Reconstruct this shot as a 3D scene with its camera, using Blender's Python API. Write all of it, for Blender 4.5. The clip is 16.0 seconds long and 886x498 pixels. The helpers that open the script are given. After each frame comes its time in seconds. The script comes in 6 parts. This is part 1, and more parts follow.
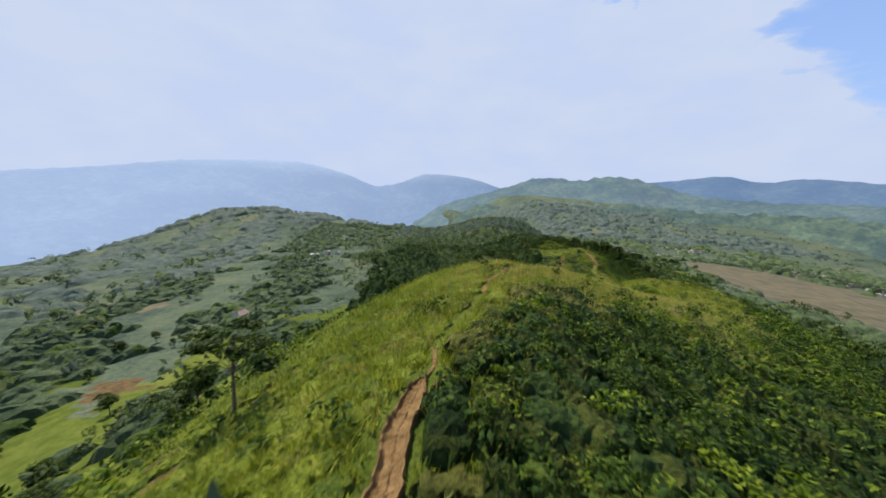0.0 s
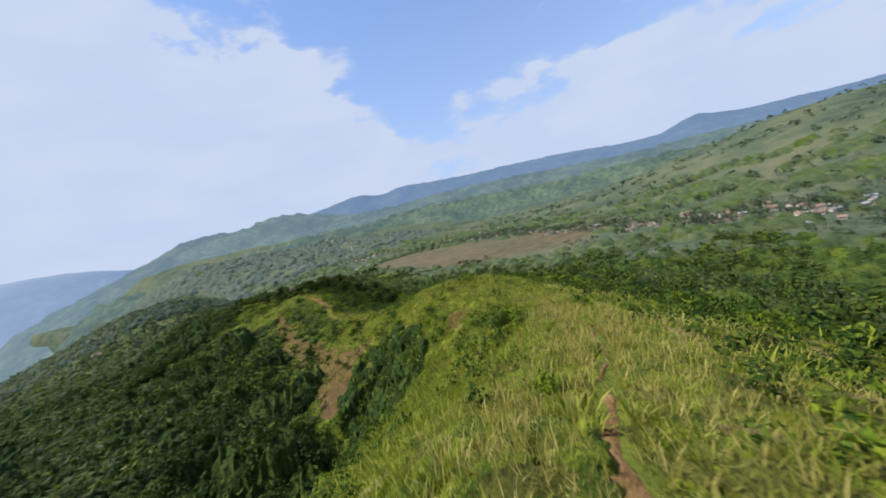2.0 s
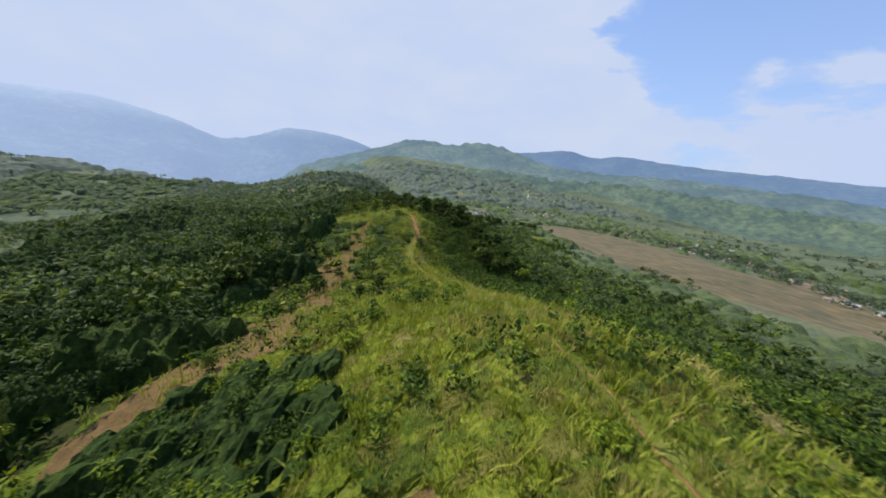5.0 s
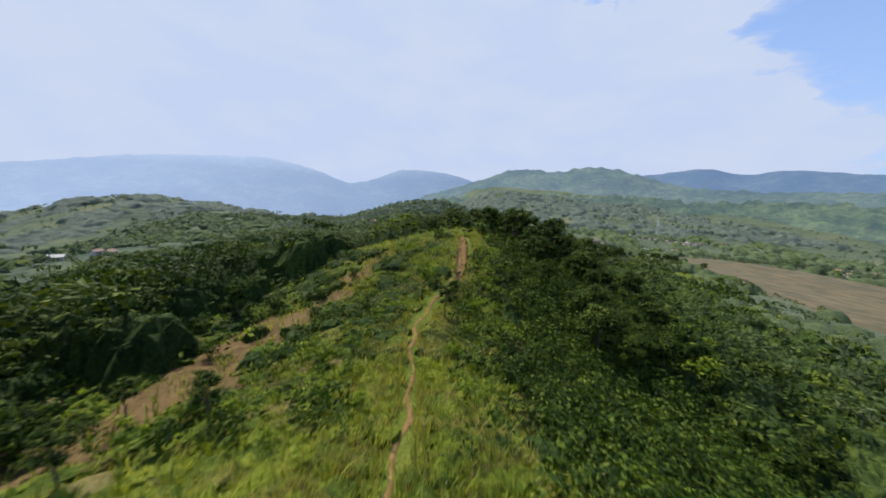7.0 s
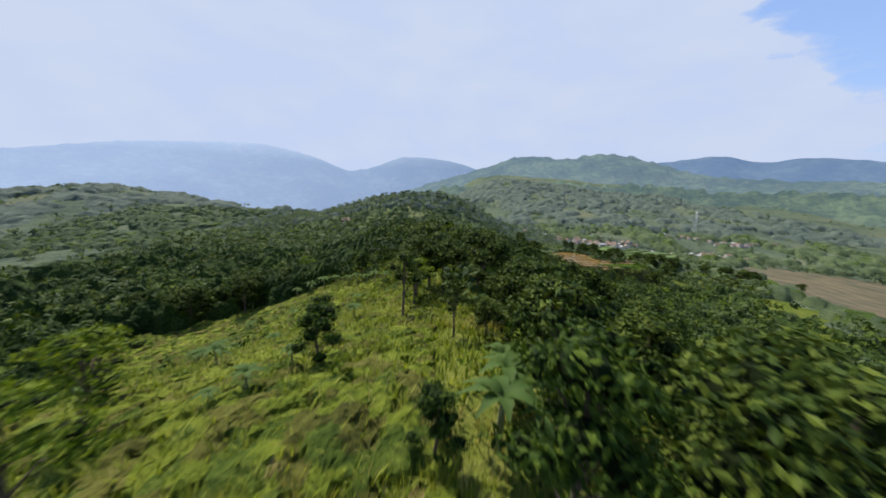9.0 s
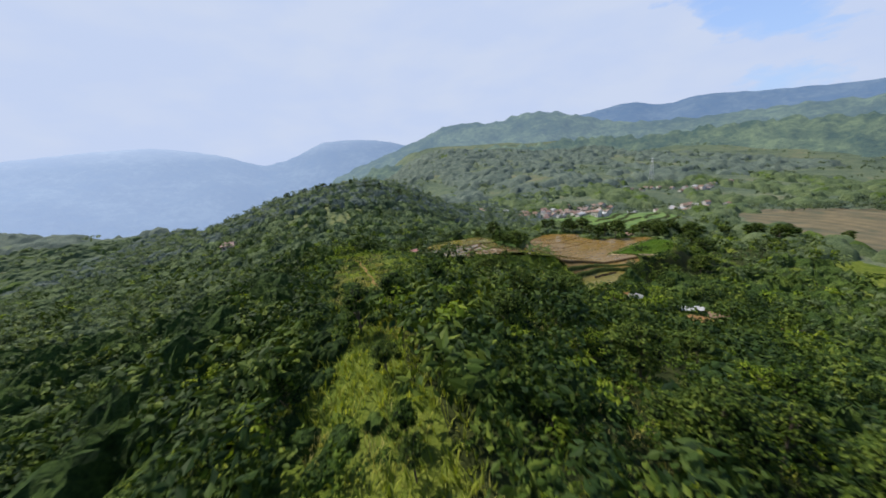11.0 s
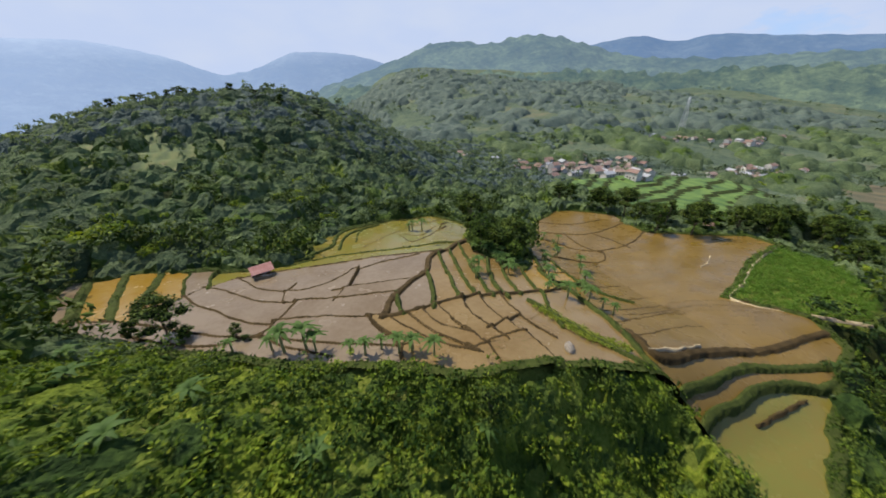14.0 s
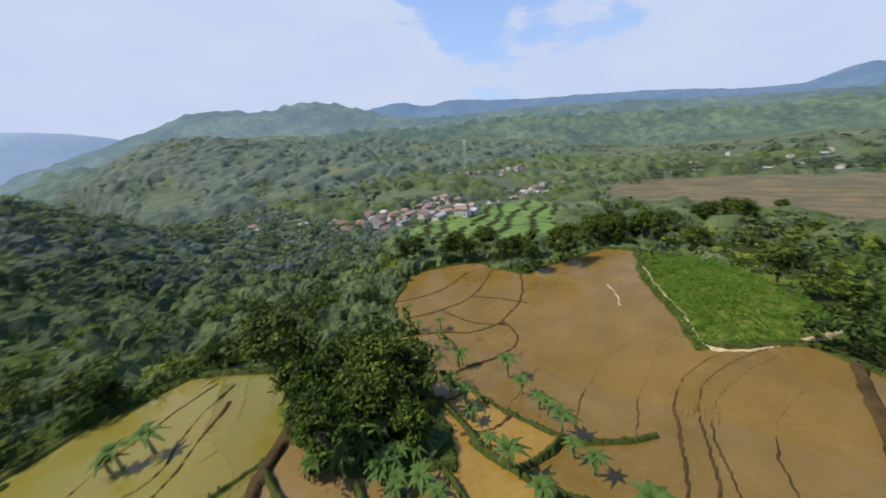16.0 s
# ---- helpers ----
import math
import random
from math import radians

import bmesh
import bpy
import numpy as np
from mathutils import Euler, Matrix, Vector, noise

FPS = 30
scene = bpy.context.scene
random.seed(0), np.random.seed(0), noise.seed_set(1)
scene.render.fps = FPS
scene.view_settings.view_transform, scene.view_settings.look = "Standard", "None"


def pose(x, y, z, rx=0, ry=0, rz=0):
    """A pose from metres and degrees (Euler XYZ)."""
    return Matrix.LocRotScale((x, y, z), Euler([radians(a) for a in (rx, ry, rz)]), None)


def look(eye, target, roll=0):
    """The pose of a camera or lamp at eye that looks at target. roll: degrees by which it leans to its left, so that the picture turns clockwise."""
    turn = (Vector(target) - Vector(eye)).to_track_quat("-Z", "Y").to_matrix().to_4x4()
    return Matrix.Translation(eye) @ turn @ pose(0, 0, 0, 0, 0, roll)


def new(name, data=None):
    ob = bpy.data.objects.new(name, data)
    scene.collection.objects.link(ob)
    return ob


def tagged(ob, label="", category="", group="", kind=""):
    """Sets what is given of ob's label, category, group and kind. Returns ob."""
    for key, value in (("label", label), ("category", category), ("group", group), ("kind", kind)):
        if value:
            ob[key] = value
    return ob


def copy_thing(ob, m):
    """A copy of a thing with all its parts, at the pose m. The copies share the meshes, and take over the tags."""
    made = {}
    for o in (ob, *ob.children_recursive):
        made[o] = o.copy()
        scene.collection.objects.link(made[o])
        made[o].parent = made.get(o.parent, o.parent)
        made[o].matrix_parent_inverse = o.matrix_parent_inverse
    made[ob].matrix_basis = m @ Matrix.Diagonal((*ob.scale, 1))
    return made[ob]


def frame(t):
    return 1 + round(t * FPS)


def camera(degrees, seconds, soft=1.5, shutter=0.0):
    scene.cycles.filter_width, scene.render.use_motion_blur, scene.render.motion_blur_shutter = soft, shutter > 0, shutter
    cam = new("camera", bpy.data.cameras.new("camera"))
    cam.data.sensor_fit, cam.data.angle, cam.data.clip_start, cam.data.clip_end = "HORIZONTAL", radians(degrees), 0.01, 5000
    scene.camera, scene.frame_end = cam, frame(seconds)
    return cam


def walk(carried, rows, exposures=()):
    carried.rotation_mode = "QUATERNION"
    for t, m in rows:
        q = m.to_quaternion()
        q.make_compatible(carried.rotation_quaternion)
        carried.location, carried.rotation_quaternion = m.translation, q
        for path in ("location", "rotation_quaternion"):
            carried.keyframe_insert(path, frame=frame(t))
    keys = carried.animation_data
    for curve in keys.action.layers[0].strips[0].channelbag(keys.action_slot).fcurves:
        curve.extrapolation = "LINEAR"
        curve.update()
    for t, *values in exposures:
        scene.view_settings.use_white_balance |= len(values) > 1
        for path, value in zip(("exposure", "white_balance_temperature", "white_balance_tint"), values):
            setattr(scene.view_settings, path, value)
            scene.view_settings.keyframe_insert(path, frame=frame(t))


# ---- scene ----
cam = camera(107.8, 16.0, soft=1.7, shutter=0.18)
PATH = [
    (0, (2.407, 8.206, 3.373), (2.445, 10.184, 3.081), 3.1),
    (0.5, (4.276, 22.46, 2.498), (4.422, 24.435, 2.219), 1.2),
    (1, (6.837, 35.995, 2.432), (7.268, 37.935, 2.202), -2.9),
    (1.5, (10.644, 48.659, 2.212), (11.687, 50.356, 2.031), -10.0),
    (2, (15.296, 59.124, 1.627), (16.877, 60.32, 1.364), -16.0),
    (2.5, (21.312, 66.593, 0.825), (22.996, 67.615, 0.477), -15.0),
    (3, (28.861, 71.839, -0.246), (30.512, 72.899, -0.634), -10.7),
    (3.5, (37.391, 75.823, -1.663), (38.911, 77.055, -2.077), -5.2),
    (4, (46.09, 79.209, -3.041), (47.377, 80.677, -3.478), 0.1),
    (4.2, (49.556, 80.912, -3.468), (50.726, 82.47, -3.917), 2.4),
    (6.3, (82.144, 117.401, -16.023), (82.38, 119.351, -16.396), 3.0),
    (6.5, (84.396, 122.522, -16.251), (84.586, 124.483, -16.595), 3.1),
    (7, (88.661, 137.979, -15.965), (88.776, 139.954, -16.257), 2.5),
    (7.5, (92.081, 153.568, -15.111), (92.131, 155.55, -15.378), 2.2),
    (8, (94.85, 170.236, -14.206), (94.858, 172.219, -14.465), 1.5),
    (8.5, (96.47, 186.94, -13.191), (96.467, 188.924, -13.449), 0.1),
    (9, (98.425, 204.116, -12.512), (98.523, 206.08, -12.875), 2.6),
    (9.5, (100.345, 220.795, -11.911), (100.53, 222.751, -12.286), -0.8),
    (11.8, (106.82, 292.427, -10.165), (107.408, 294.229, -10.804), -6.1),
    (12, (108.334, 297.532, -10.34), (108.978, 299.301, -11.018), -6.3),
    (12.5, (113.797, 309.233, -11.968), (114.506, 310.947, -12.717), -7.0),
    (13, (120.127, 319.634, -13.923), (120.835, 321.325, -14.723), -6.3),
    (13.5, (126.336, 328.723, -15.675), (126.967, 330.423, -16.518), -4.0),
    (14, (132.311, 337.458, -17.769), (132.794, 339.191, -18.643), -1.1),
    (14.5, (137.546, 345.963, -19.741), (137.918, 347.715, -20.63), 0.9),
    (15, (141.608, 353.413, -21.352), (142.067, 355.163, -22.204), 0.7),
    (15.5, (144.494, 360.268, -22.43), (145.367, 361.904, -23.177), -1.5),
    (16, (146.389, 367.023, -22.846), (147.792, 368.299, -23.481), -6.6),
]
walk(cam, [(t, look(eye, target, roll)) for t, eye, target, roll in PATH])

# ---- light ----
SUN_AZ, SUN_EL = radians(-36), radians(55)
sun_dir = Vector((math.sin(SUN_AZ) * math.cos(SUN_EL), math.cos(SUN_AZ) * math.cos(SUN_EL), math.sin(SUN_EL)))
sun = new("sun", bpy.data.lights.new("sun", "SUN"))
sun.data.energy, sun.data.angle, sun.data.color = 5.0, radians(0.6), (1.0, 0.93, 0.80)
sun.matrix_world = look(sun_dir * 300, (0, 0, 0))

world = bpy.data.worlds.new("sky")
scene.world = world
world.use_nodes = True
wn, wl = world.node_tree.nodes, world.node_tree.links
wn.clear()


def node(tree, kind, **values):
    n = tree.nodes.new(kind)
    for key, value in values.items():
        if key in n.inputs:
            n.inputs[key].default_value = value
    return n


def maths(tree, op, a, b=None, clamp=False):
    n = tree.nodes.new("ShaderNodeMath")
    n.operation, n.use_clamp = op, clamp
    for slot, v in ((0, a), (1, b)):
        if v is None:
            continue
        if isinstance(v, (int, float)):
            n.inputs[slot].default_value = v
        else:
            tree.links.new(v, n.inputs[slot])
    return n.outputs[0]


def ramp(tree, fac, stops):
    n = tree.nodes.new("ShaderNodeValToRGB")
    els = n.color_ramp.elements
    while len(els) < len(stops):
        els.new(0.5)
    for e, (p, c) in zip(els, stops):
        e.position, e.color = p, (*c, 1) if len(c) == 3 else c
    tree.links.new(fac, n.inputs[0])
    return n.outputs[0]


def mix(tree, fac, a, b, how="MIX"):
    n = tree.nodes.new("ShaderNodeMix")
    n.data_type, n.blend_type = "RGBA", how
    for slot, v in ((0, fac), (6, a), (7, b)):
        if isinstance(v, (int, float)):
            n.inputs[slot].default_value = v
        elif isinstance(v, tuple):
            n.inputs[slot].default_value = (*v, 1)
        else:
            tree.links.new(v, n.inputs[slot])
    return n.outputs[2]


def make_sky():
    """Hazy tropical sky: blue overhead and away from the sun, bright veil of cloud towards it."""
    tree = world.node_tree
    sky = wn.new("ShaderNodeTexSky")
    sky.sky_type, sky.sun_disc = "NISHITA", False
    sky.sun_elevation, sky.sun_rotation = SUN_EL, SUN_AZ
    sky.air_density, sky.dust_density, sky.ozone_density = 1.0, 0.4, 3.0
    blue = mix(tree, 1.0, sky.outputs[0], (0.165, 0.188, 0.222), "MULTIPLY")
    co = wn.new("ShaderNodeTexCoord")
    sep = wn.new("ShaderNodeSeparateXYZ")
    wl.new(co.outputs["Generated"], sep.inputs[0])
    x, y, z = sep.outputs
    # veil: strong on the sun's side, with a ragged edge
    stretch = node(tree, "ShaderNodeMapping")
    stretch.inputs["Scale"].default_value = (1.0, 1.0, 2.4)
    wl.new(co.outputs["Generated"], stretch.inputs[0])
    big = node(tree, "ShaderNodeTexNoise", Scale=3.4, Detail=8.0, Roughness=0.55, Distortion=0.15)
    wl.new(stretch.outputs[0], big.inputs["Vector"])
    side = maths(tree, "ADD", maths(tree, "MULTIPLY", x, -0.80), maths(tree, "MULTIPLY", y, 0.55))
    side = maths(tree, "MAXIMUM", side, -0.27)
    low = maths(tree, "MULTIPLY", maths(tree, "ABSOLUTE", z), -1.5)
    veil = maths(tree, "ADD", maths(tree, "ADD", side, low), maths(tree, "MULTIPLY", maths(tree, "SUBTRACT", big.outputs[0], 0.5), 1.5))
    veil = maths(tree, "ADD", veil, 0.70)
    thick = ramp(tree, veil, [(0.0, (0, 0, 0)), (0.07, (0.35, 0.35, 0.35)), (0.12, (1, 1, 1))])
    # paler cloud bodies inside the veil
    fine = node(tree, "ShaderNodeTexNoise", Scale=5.0, Detail=5.0, Roughness=0.5)
    wl.new(stretch.outputs[0], fine.inputs["Vector"])
    white = mix(tree, ramp(tree, fine.outputs[0], [(0.40, (0, 0, 0)), (0.65, (1, 1, 1))]), (0.555, 0.655, 0.885), (0.60, 0.685, 0.875))
    haze = ramp(tree, maths(tree, "ABSOLUTE", z), [(0.0, (0.92, 0.92, 0.92)), (0.16, (0.66, 0.66, 0.66)), (0.6, (0.22, 0.22, 0.22))])
    base = mix(tree, haze, blue, (0.43, 0.555, 0.835))
    col = mix(tree, thick, base, white)
    bg = wn.new("ShaderNodeBackground")
    wl.new(col, bg.inputs[0])
    bg.inputs[1].default_value = 0.785
    out = wn.new("ShaderNodeOutputWorld")
    wl.new(bg.outputs[0], out.inputs[0])


make_sky()
scene.view_settings.exposure = 0.35


# ---- materials ----
def material(name):
    m = bpy.data.materials.new(name)
    m.use_nodes = True
    t = m.node_tree
    return m, t, t.nodes["Principled BSDF"], t.nodes["Material Output"]


def place_noise(t, scale, detail=4.0, rough=0.55, coords=None):
    n = node(t, "ShaderNodeTexNoise", Scale=scale, Detail=detail, Roughness=rough)
    if coords is None:
        g = t.nodes.new("ShaderNodeNewGeometry")
        coords = g.outputs["Position"]
    t.links.new(coords, n.inputs["Vector"])
    return n.outputs[0]


def relief(t, bsdf, height, strength=0.4, distance=0.1):
    b = node(t, "ShaderNodeBump", Strength=strength, Distance=distance)
    t.links.new(height, b.inputs["Height"])
    t.links.new(b.outputs[0], bsdf.inputs["Normal"])


def leaf_material(name, dark, mid, light, patch=0.05, through_light=0.36, island=0.5):
    """Foliage: colour drifts from plant to plant and from leaf to leaf; some light comes through."""
    m, t, p, out = material(name)
    broad = place_noise(t, patch, 3.0)
    g = t.nodes.new("ShaderNodeNewGeometry")
    leaf = g.outputs["Random Per Island"]
    f = maths(t, "ADD", maths(t, "MULTIPLY", broad, 1.0 - island), maths(t, "MULTIPLY", leaf, island))
    col = ramp(t, f, [(0.18, dark), (0.48, mid), (0.80, light)])
    t.links.new(col, p.inputs["Base Color"])
    p.inputs["Roughness"].default_value = 0.6
    p.inputs["Specular IOR Level"].default_value = 0.08
    tr = t.nodes.new("ShaderNodeBsdfTranslucent")
    t.links.new(mix(t, 1.0, col, (1.25, 1.25, 0.55), "MULTIPLY"), tr.inputs[0])
    mx = node(t, "ShaderNodeMixShader", Fac=through_light)
    t.links.new(p.outputs[0], mx.inputs[1])
    t.links.new(tr.outputs[0], mx.inputs[2])
    t.links.new(mx.outputs[0], out.inputs[0])
    return m


def plain_material(name, a, b, scale=1.0, rough=0.8, bump=0.3, metal=0.0, dist=0.05):
    """Two tones in two scales of noise with a fine relief."""
    m, t, p, out = material(name)
    f = maths(t, "ADD", maths(t, "MULTIPLY", place_noise(t, scale, 5.0), 0.6), maths(t, "MULTIPLY", place_noise(t, scale * 7.3, 4.0), 0.4))
    t.links.new(ramp(t, f, [(0.33, a), (0.67, b)]), p.inputs["Base Color"])
    p.inputs["Roughness"].default_value, p.inputs["Metallic"].default_value = rough, metal
    p.inputs["Specular IOR Level"].default_value = 0.08 if rough > 0.84 else 0.4
    if bump:
        relief(t, p, f, bump, dist)
    return m


M_GRASS = leaf_material("grass_blades", (0.080, 0.115, 0.012), (0.190, 0.232, 0.026), (0.33, 0.335, 0.068), 0.12)
M_BUSH = leaf_material("bush_leaves", (0.007, 0.018, 0.003), (0.030, 0.060, 0.008), (0.100, 0.145, 0.016), 0.11, 0.22)
M_LIME = leaf_material("bright_leaves", (0.046, 0.085, 0.006), (0.115, 0.170, 0.014), (0.22, 0.26, 0.026), 0.12, 0.3)
M_WOOD_LEAF = leaf_material("woodland_leaves", (0.008, 0.019, 0.006), (0.022, 0.044, 0.010), (0.062, 0.092, 0.018), 0.04, 0.22)
# pale bluish far and hill leaf tones carry the haze in their colour
M_HAZED_LEAF = leaf_material("distant_leaves", (0.046, 0.070, 0.054), (0.080, 0.112, 0.078), (0.125, 0.155, 0.095), 0.02, 0.5)
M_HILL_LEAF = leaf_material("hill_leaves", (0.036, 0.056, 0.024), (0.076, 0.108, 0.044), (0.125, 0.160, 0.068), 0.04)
M_TREE_LEAF = leaf_material("tree_leaves", (0.011, 0.024, 0.004), (0.040, 0.068, 0.010), (0.115, 0.145, 0.020), 0.15, 0.14)
# near-black filling that makes tree crowns look shaded inside
M_INNER_SHADE = plain_material("inner_shade", (0.004, 0.008, 0.002), (0.014, 0.022, 0.006), 2.0, 0.95, 0.8, dist=0.2)
M_BANANA = leaf_material("banana_leaves", (0.04, 0.08, 0.018), (0.085, 0.14, 0.035), (0.16, 0.22, 0.075), 0.3)
M_CROP = leaf_material("crop_leaves", (0.050, 0.105, 0.012), (0.090, 0.170, 0.020), (0.14, 0.225, 0.036), 0.2, island=0.6)
M_BARK = plain_material("bark", (0.055, 0.042, 0.032), (0.16, 0.13, 0.10), 6.0, 0.9, 0.6)
M_EARTH = plain_material("bare_earth", (0.050, 0.032, 0.013), (0.160, 0.108, 0.048), 0.6, 0.95, 0.9, dist=0.3)


def ground_material():
    """Grass, dry grass and soil in drifts."""
    m, t, p, out = material("hill_ground")
    a, b, c = place_noise(t, 0.035, 5.0), place_noise(t, 0.35, 5.0), place_noise(t, 3.5, 5.0)
    f = maths(t, "ADD", maths(t, "MULTIPLY", a, 0.5), maths(t, "ADD", maths(t, "MULTIPLY", b, 0.3), maths(t, "MULTIPLY", c, 0.2)))
    col = ramp(t, f, [(0.30, (0.028, 0.045, 0.008)), (0.45, (0.068, 0.094, 0.014)), (0.56, (0.125, 0.145, 0.026)), (0.70, (0.18, 0.165, 0.055))])
    t.links.new(col, p.inputs["Base Color"])
    p.inputs["Roughness"].default_value = 0.95
    p.inputs["Specular IOR Level"].default_value = 0.05
    relief(t, p, maths(t, "ADD", b, c), 0.6, 0.5)
    return m


M_GROUND = ground_material()


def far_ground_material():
    """Wooded and farmed hills far off: dark scrub, pasture and plots, tinted grey-blue for haze."""
    m, t, p, out = material("hazed_hill_ground")
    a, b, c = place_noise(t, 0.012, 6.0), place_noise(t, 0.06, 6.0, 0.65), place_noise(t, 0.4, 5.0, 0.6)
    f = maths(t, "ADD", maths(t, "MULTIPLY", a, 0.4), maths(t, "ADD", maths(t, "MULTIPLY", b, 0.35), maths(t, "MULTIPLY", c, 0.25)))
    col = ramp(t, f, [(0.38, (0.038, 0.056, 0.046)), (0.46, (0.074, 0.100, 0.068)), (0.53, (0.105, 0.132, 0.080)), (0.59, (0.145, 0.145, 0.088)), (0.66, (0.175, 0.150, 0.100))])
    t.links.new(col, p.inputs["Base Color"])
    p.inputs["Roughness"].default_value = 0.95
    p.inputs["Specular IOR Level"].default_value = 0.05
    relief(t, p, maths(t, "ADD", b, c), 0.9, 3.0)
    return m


M_HAZED_GROUND = far_ground_material()
# woodland floor, its colour darkened so gaps between trees look shaded
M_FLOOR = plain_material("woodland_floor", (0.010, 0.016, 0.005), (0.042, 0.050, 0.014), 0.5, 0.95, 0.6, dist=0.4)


def hazed_backdrop_material(name, glow, sunny, dark, light, scale, veil=0.25):
    """Far ranges with bright haze painted in as glow, more so towards the sun."""
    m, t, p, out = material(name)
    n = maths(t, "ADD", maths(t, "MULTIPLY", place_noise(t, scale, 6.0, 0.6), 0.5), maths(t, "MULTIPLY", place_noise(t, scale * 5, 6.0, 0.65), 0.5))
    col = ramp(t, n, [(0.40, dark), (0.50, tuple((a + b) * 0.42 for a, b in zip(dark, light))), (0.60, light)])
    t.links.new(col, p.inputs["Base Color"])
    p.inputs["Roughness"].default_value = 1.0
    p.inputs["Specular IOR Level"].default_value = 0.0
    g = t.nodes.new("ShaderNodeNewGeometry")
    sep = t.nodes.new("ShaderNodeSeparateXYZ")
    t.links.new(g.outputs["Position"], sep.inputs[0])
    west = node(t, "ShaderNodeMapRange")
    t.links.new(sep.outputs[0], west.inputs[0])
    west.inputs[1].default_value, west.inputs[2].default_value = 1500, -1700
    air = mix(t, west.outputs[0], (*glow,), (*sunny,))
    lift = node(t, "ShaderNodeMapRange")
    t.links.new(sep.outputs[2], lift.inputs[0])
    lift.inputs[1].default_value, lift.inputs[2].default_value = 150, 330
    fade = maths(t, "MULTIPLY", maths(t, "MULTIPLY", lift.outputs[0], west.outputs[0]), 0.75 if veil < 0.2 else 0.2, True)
    # emission paints the air; high western slopes fade to the sky's colour
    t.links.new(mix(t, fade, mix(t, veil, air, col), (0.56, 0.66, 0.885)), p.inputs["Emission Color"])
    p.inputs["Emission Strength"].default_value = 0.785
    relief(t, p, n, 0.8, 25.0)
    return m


# ---- the lie of the land ----
# crest of the ridge: x, y, height, fall to its left, fall to its right
CREST = np.array([
    (-14, -60, -16, 0.55, 0.5), (0, 5, -9.5, 0.6, 0.5), (7, 36, -7.2, 0.62, 0.48), (12, 52, -5.2, 0.6, 0.45), (24, 62, -7.6, 0.6, 0.42),
    (40, 67, -12, 0.6, 0.42), (58, 77, -16.8, 0.6, 0.42), (73, 91, -19.3, 0.62, 0.42), (80, 107, -18.6, 0.5, 0.42), (81, 119, -20.5, 0.36, 0.42),
    (85, 138, -27, 0.2, 0.42), (87, 160, -31.3, 0.15, 0.4), (90, 182, -30.8, 0.15, 0.4), (96, 203, -24.6, 0.22, 0.42), (99, 220, -23.4, 0.3, 0.42),
    (105, 250, -28, 0.4, 0.42), (104, 290, -27.5, 0.4, 0.36), (99, 343, -29.5, 0.4, 0.36), (84, 372, -36, 0.4, 0.3)], float)


def smooth(a, b, x):
    t = np.clip((x - a) / (b - a), 0, 1)
    return t * t * (3 - 2 * t)


def wave_noise(x, y, size, seed, octaves=4):
    """Soft rolling noise from sums of turned sine waves, about -1 to 1."""
    rng = np.random.RandomState(seed)
    out, amp = np.zeros(np.shape(x)), 1.0
    for _ in range(octaves):
        for _ in range(3):
            a, p, q = rng.uniform(0, 6.283, 3)
            k = 6.283 / size * rng.uniform(0.7, 1.3)
            u, v = x * math.cos(a) + y * math.sin(a), y * math.cos(a) - x * math.sin(a)
            out += amp * np.sin(k * u + p + 0.9 * np.sin(0.6 * k * v + q)) / 3
        size, amp = size * 0.47, amp * 0.5
    return out / 1.6


def crest_at(x, y):
    """Nearest place on the crest: distance, side (+ right), crest height, left and right fall, station along it."""
    best = np.full(np.shape(x), 1e9)
    side, top, fl, fr, st = (np.zeros(np.shape(x)) for _ in range(5))
    for n in range(len(CREST) - 1):
        a, b = CREST[n], CREST[n + 1]
        d = b[:2] - a[:2]
        t = np.clip(((x - a[0]) * d[0] + (y - a[1]) * d[1]) / (d @ d), 0, 1)
        px, py = a[0] + t * d[0], a[1] + t * d[1]
        r = np.hypot(x - px, y - py)
        s = np.sign((x - a[0]) * d[1] - (y - a[1]) * d[0])
        near = r < best
        best = np.where(near, r, best)
        side = np.where(near, s, side)
        v = a[2:] + t[..., None] * (b[2:] - a[2:])
        top, fl, fr = (np.where(near, v[..., k], w) for k, w in enumerate((top, fl, fr)))
        st = np.where(near, n + t, st)
    return best, side, top, fl, fr, st


def bump(x, y, cx, cy, sx, sy, turn=0.0):
    c, s = math.cos(radians(turn)), math.sin(radians(turn))
    u, v = (x - cx) * c + (y - cy) * s, (y - cy) * c - (x - cx) * s
    return np.exp(-0.5 * ((u / sx) ** 2 + (v / sy) ** 2))


def smax(a, b, k):
    h = np.clip(0.5 + 0.5 * (a - b) / k, 0, 1)
    return b + (a - b) * h + k * h * (1 - h)


def valley_drop(x, y):
    """The land breaks off into the deep valley to the north-west, beyond the knoll and the spur."""
    u, v = -0.574 * x + 0.819 * (y - 100), 0.819 * x + 0.574 * (y - 100)
    brink = np.interp(v, [-420, -236, -2, 100, 180, 283, 360], [380, 510, 740, 660, 480, 300, 300]) + 18 * wave_noise(x, y, 140, 13, 3)
    return 420 * smooth(0, 380, u - brink) * smooth(470, 370, v - 0.45 * np.maximum(u - 300, 0))


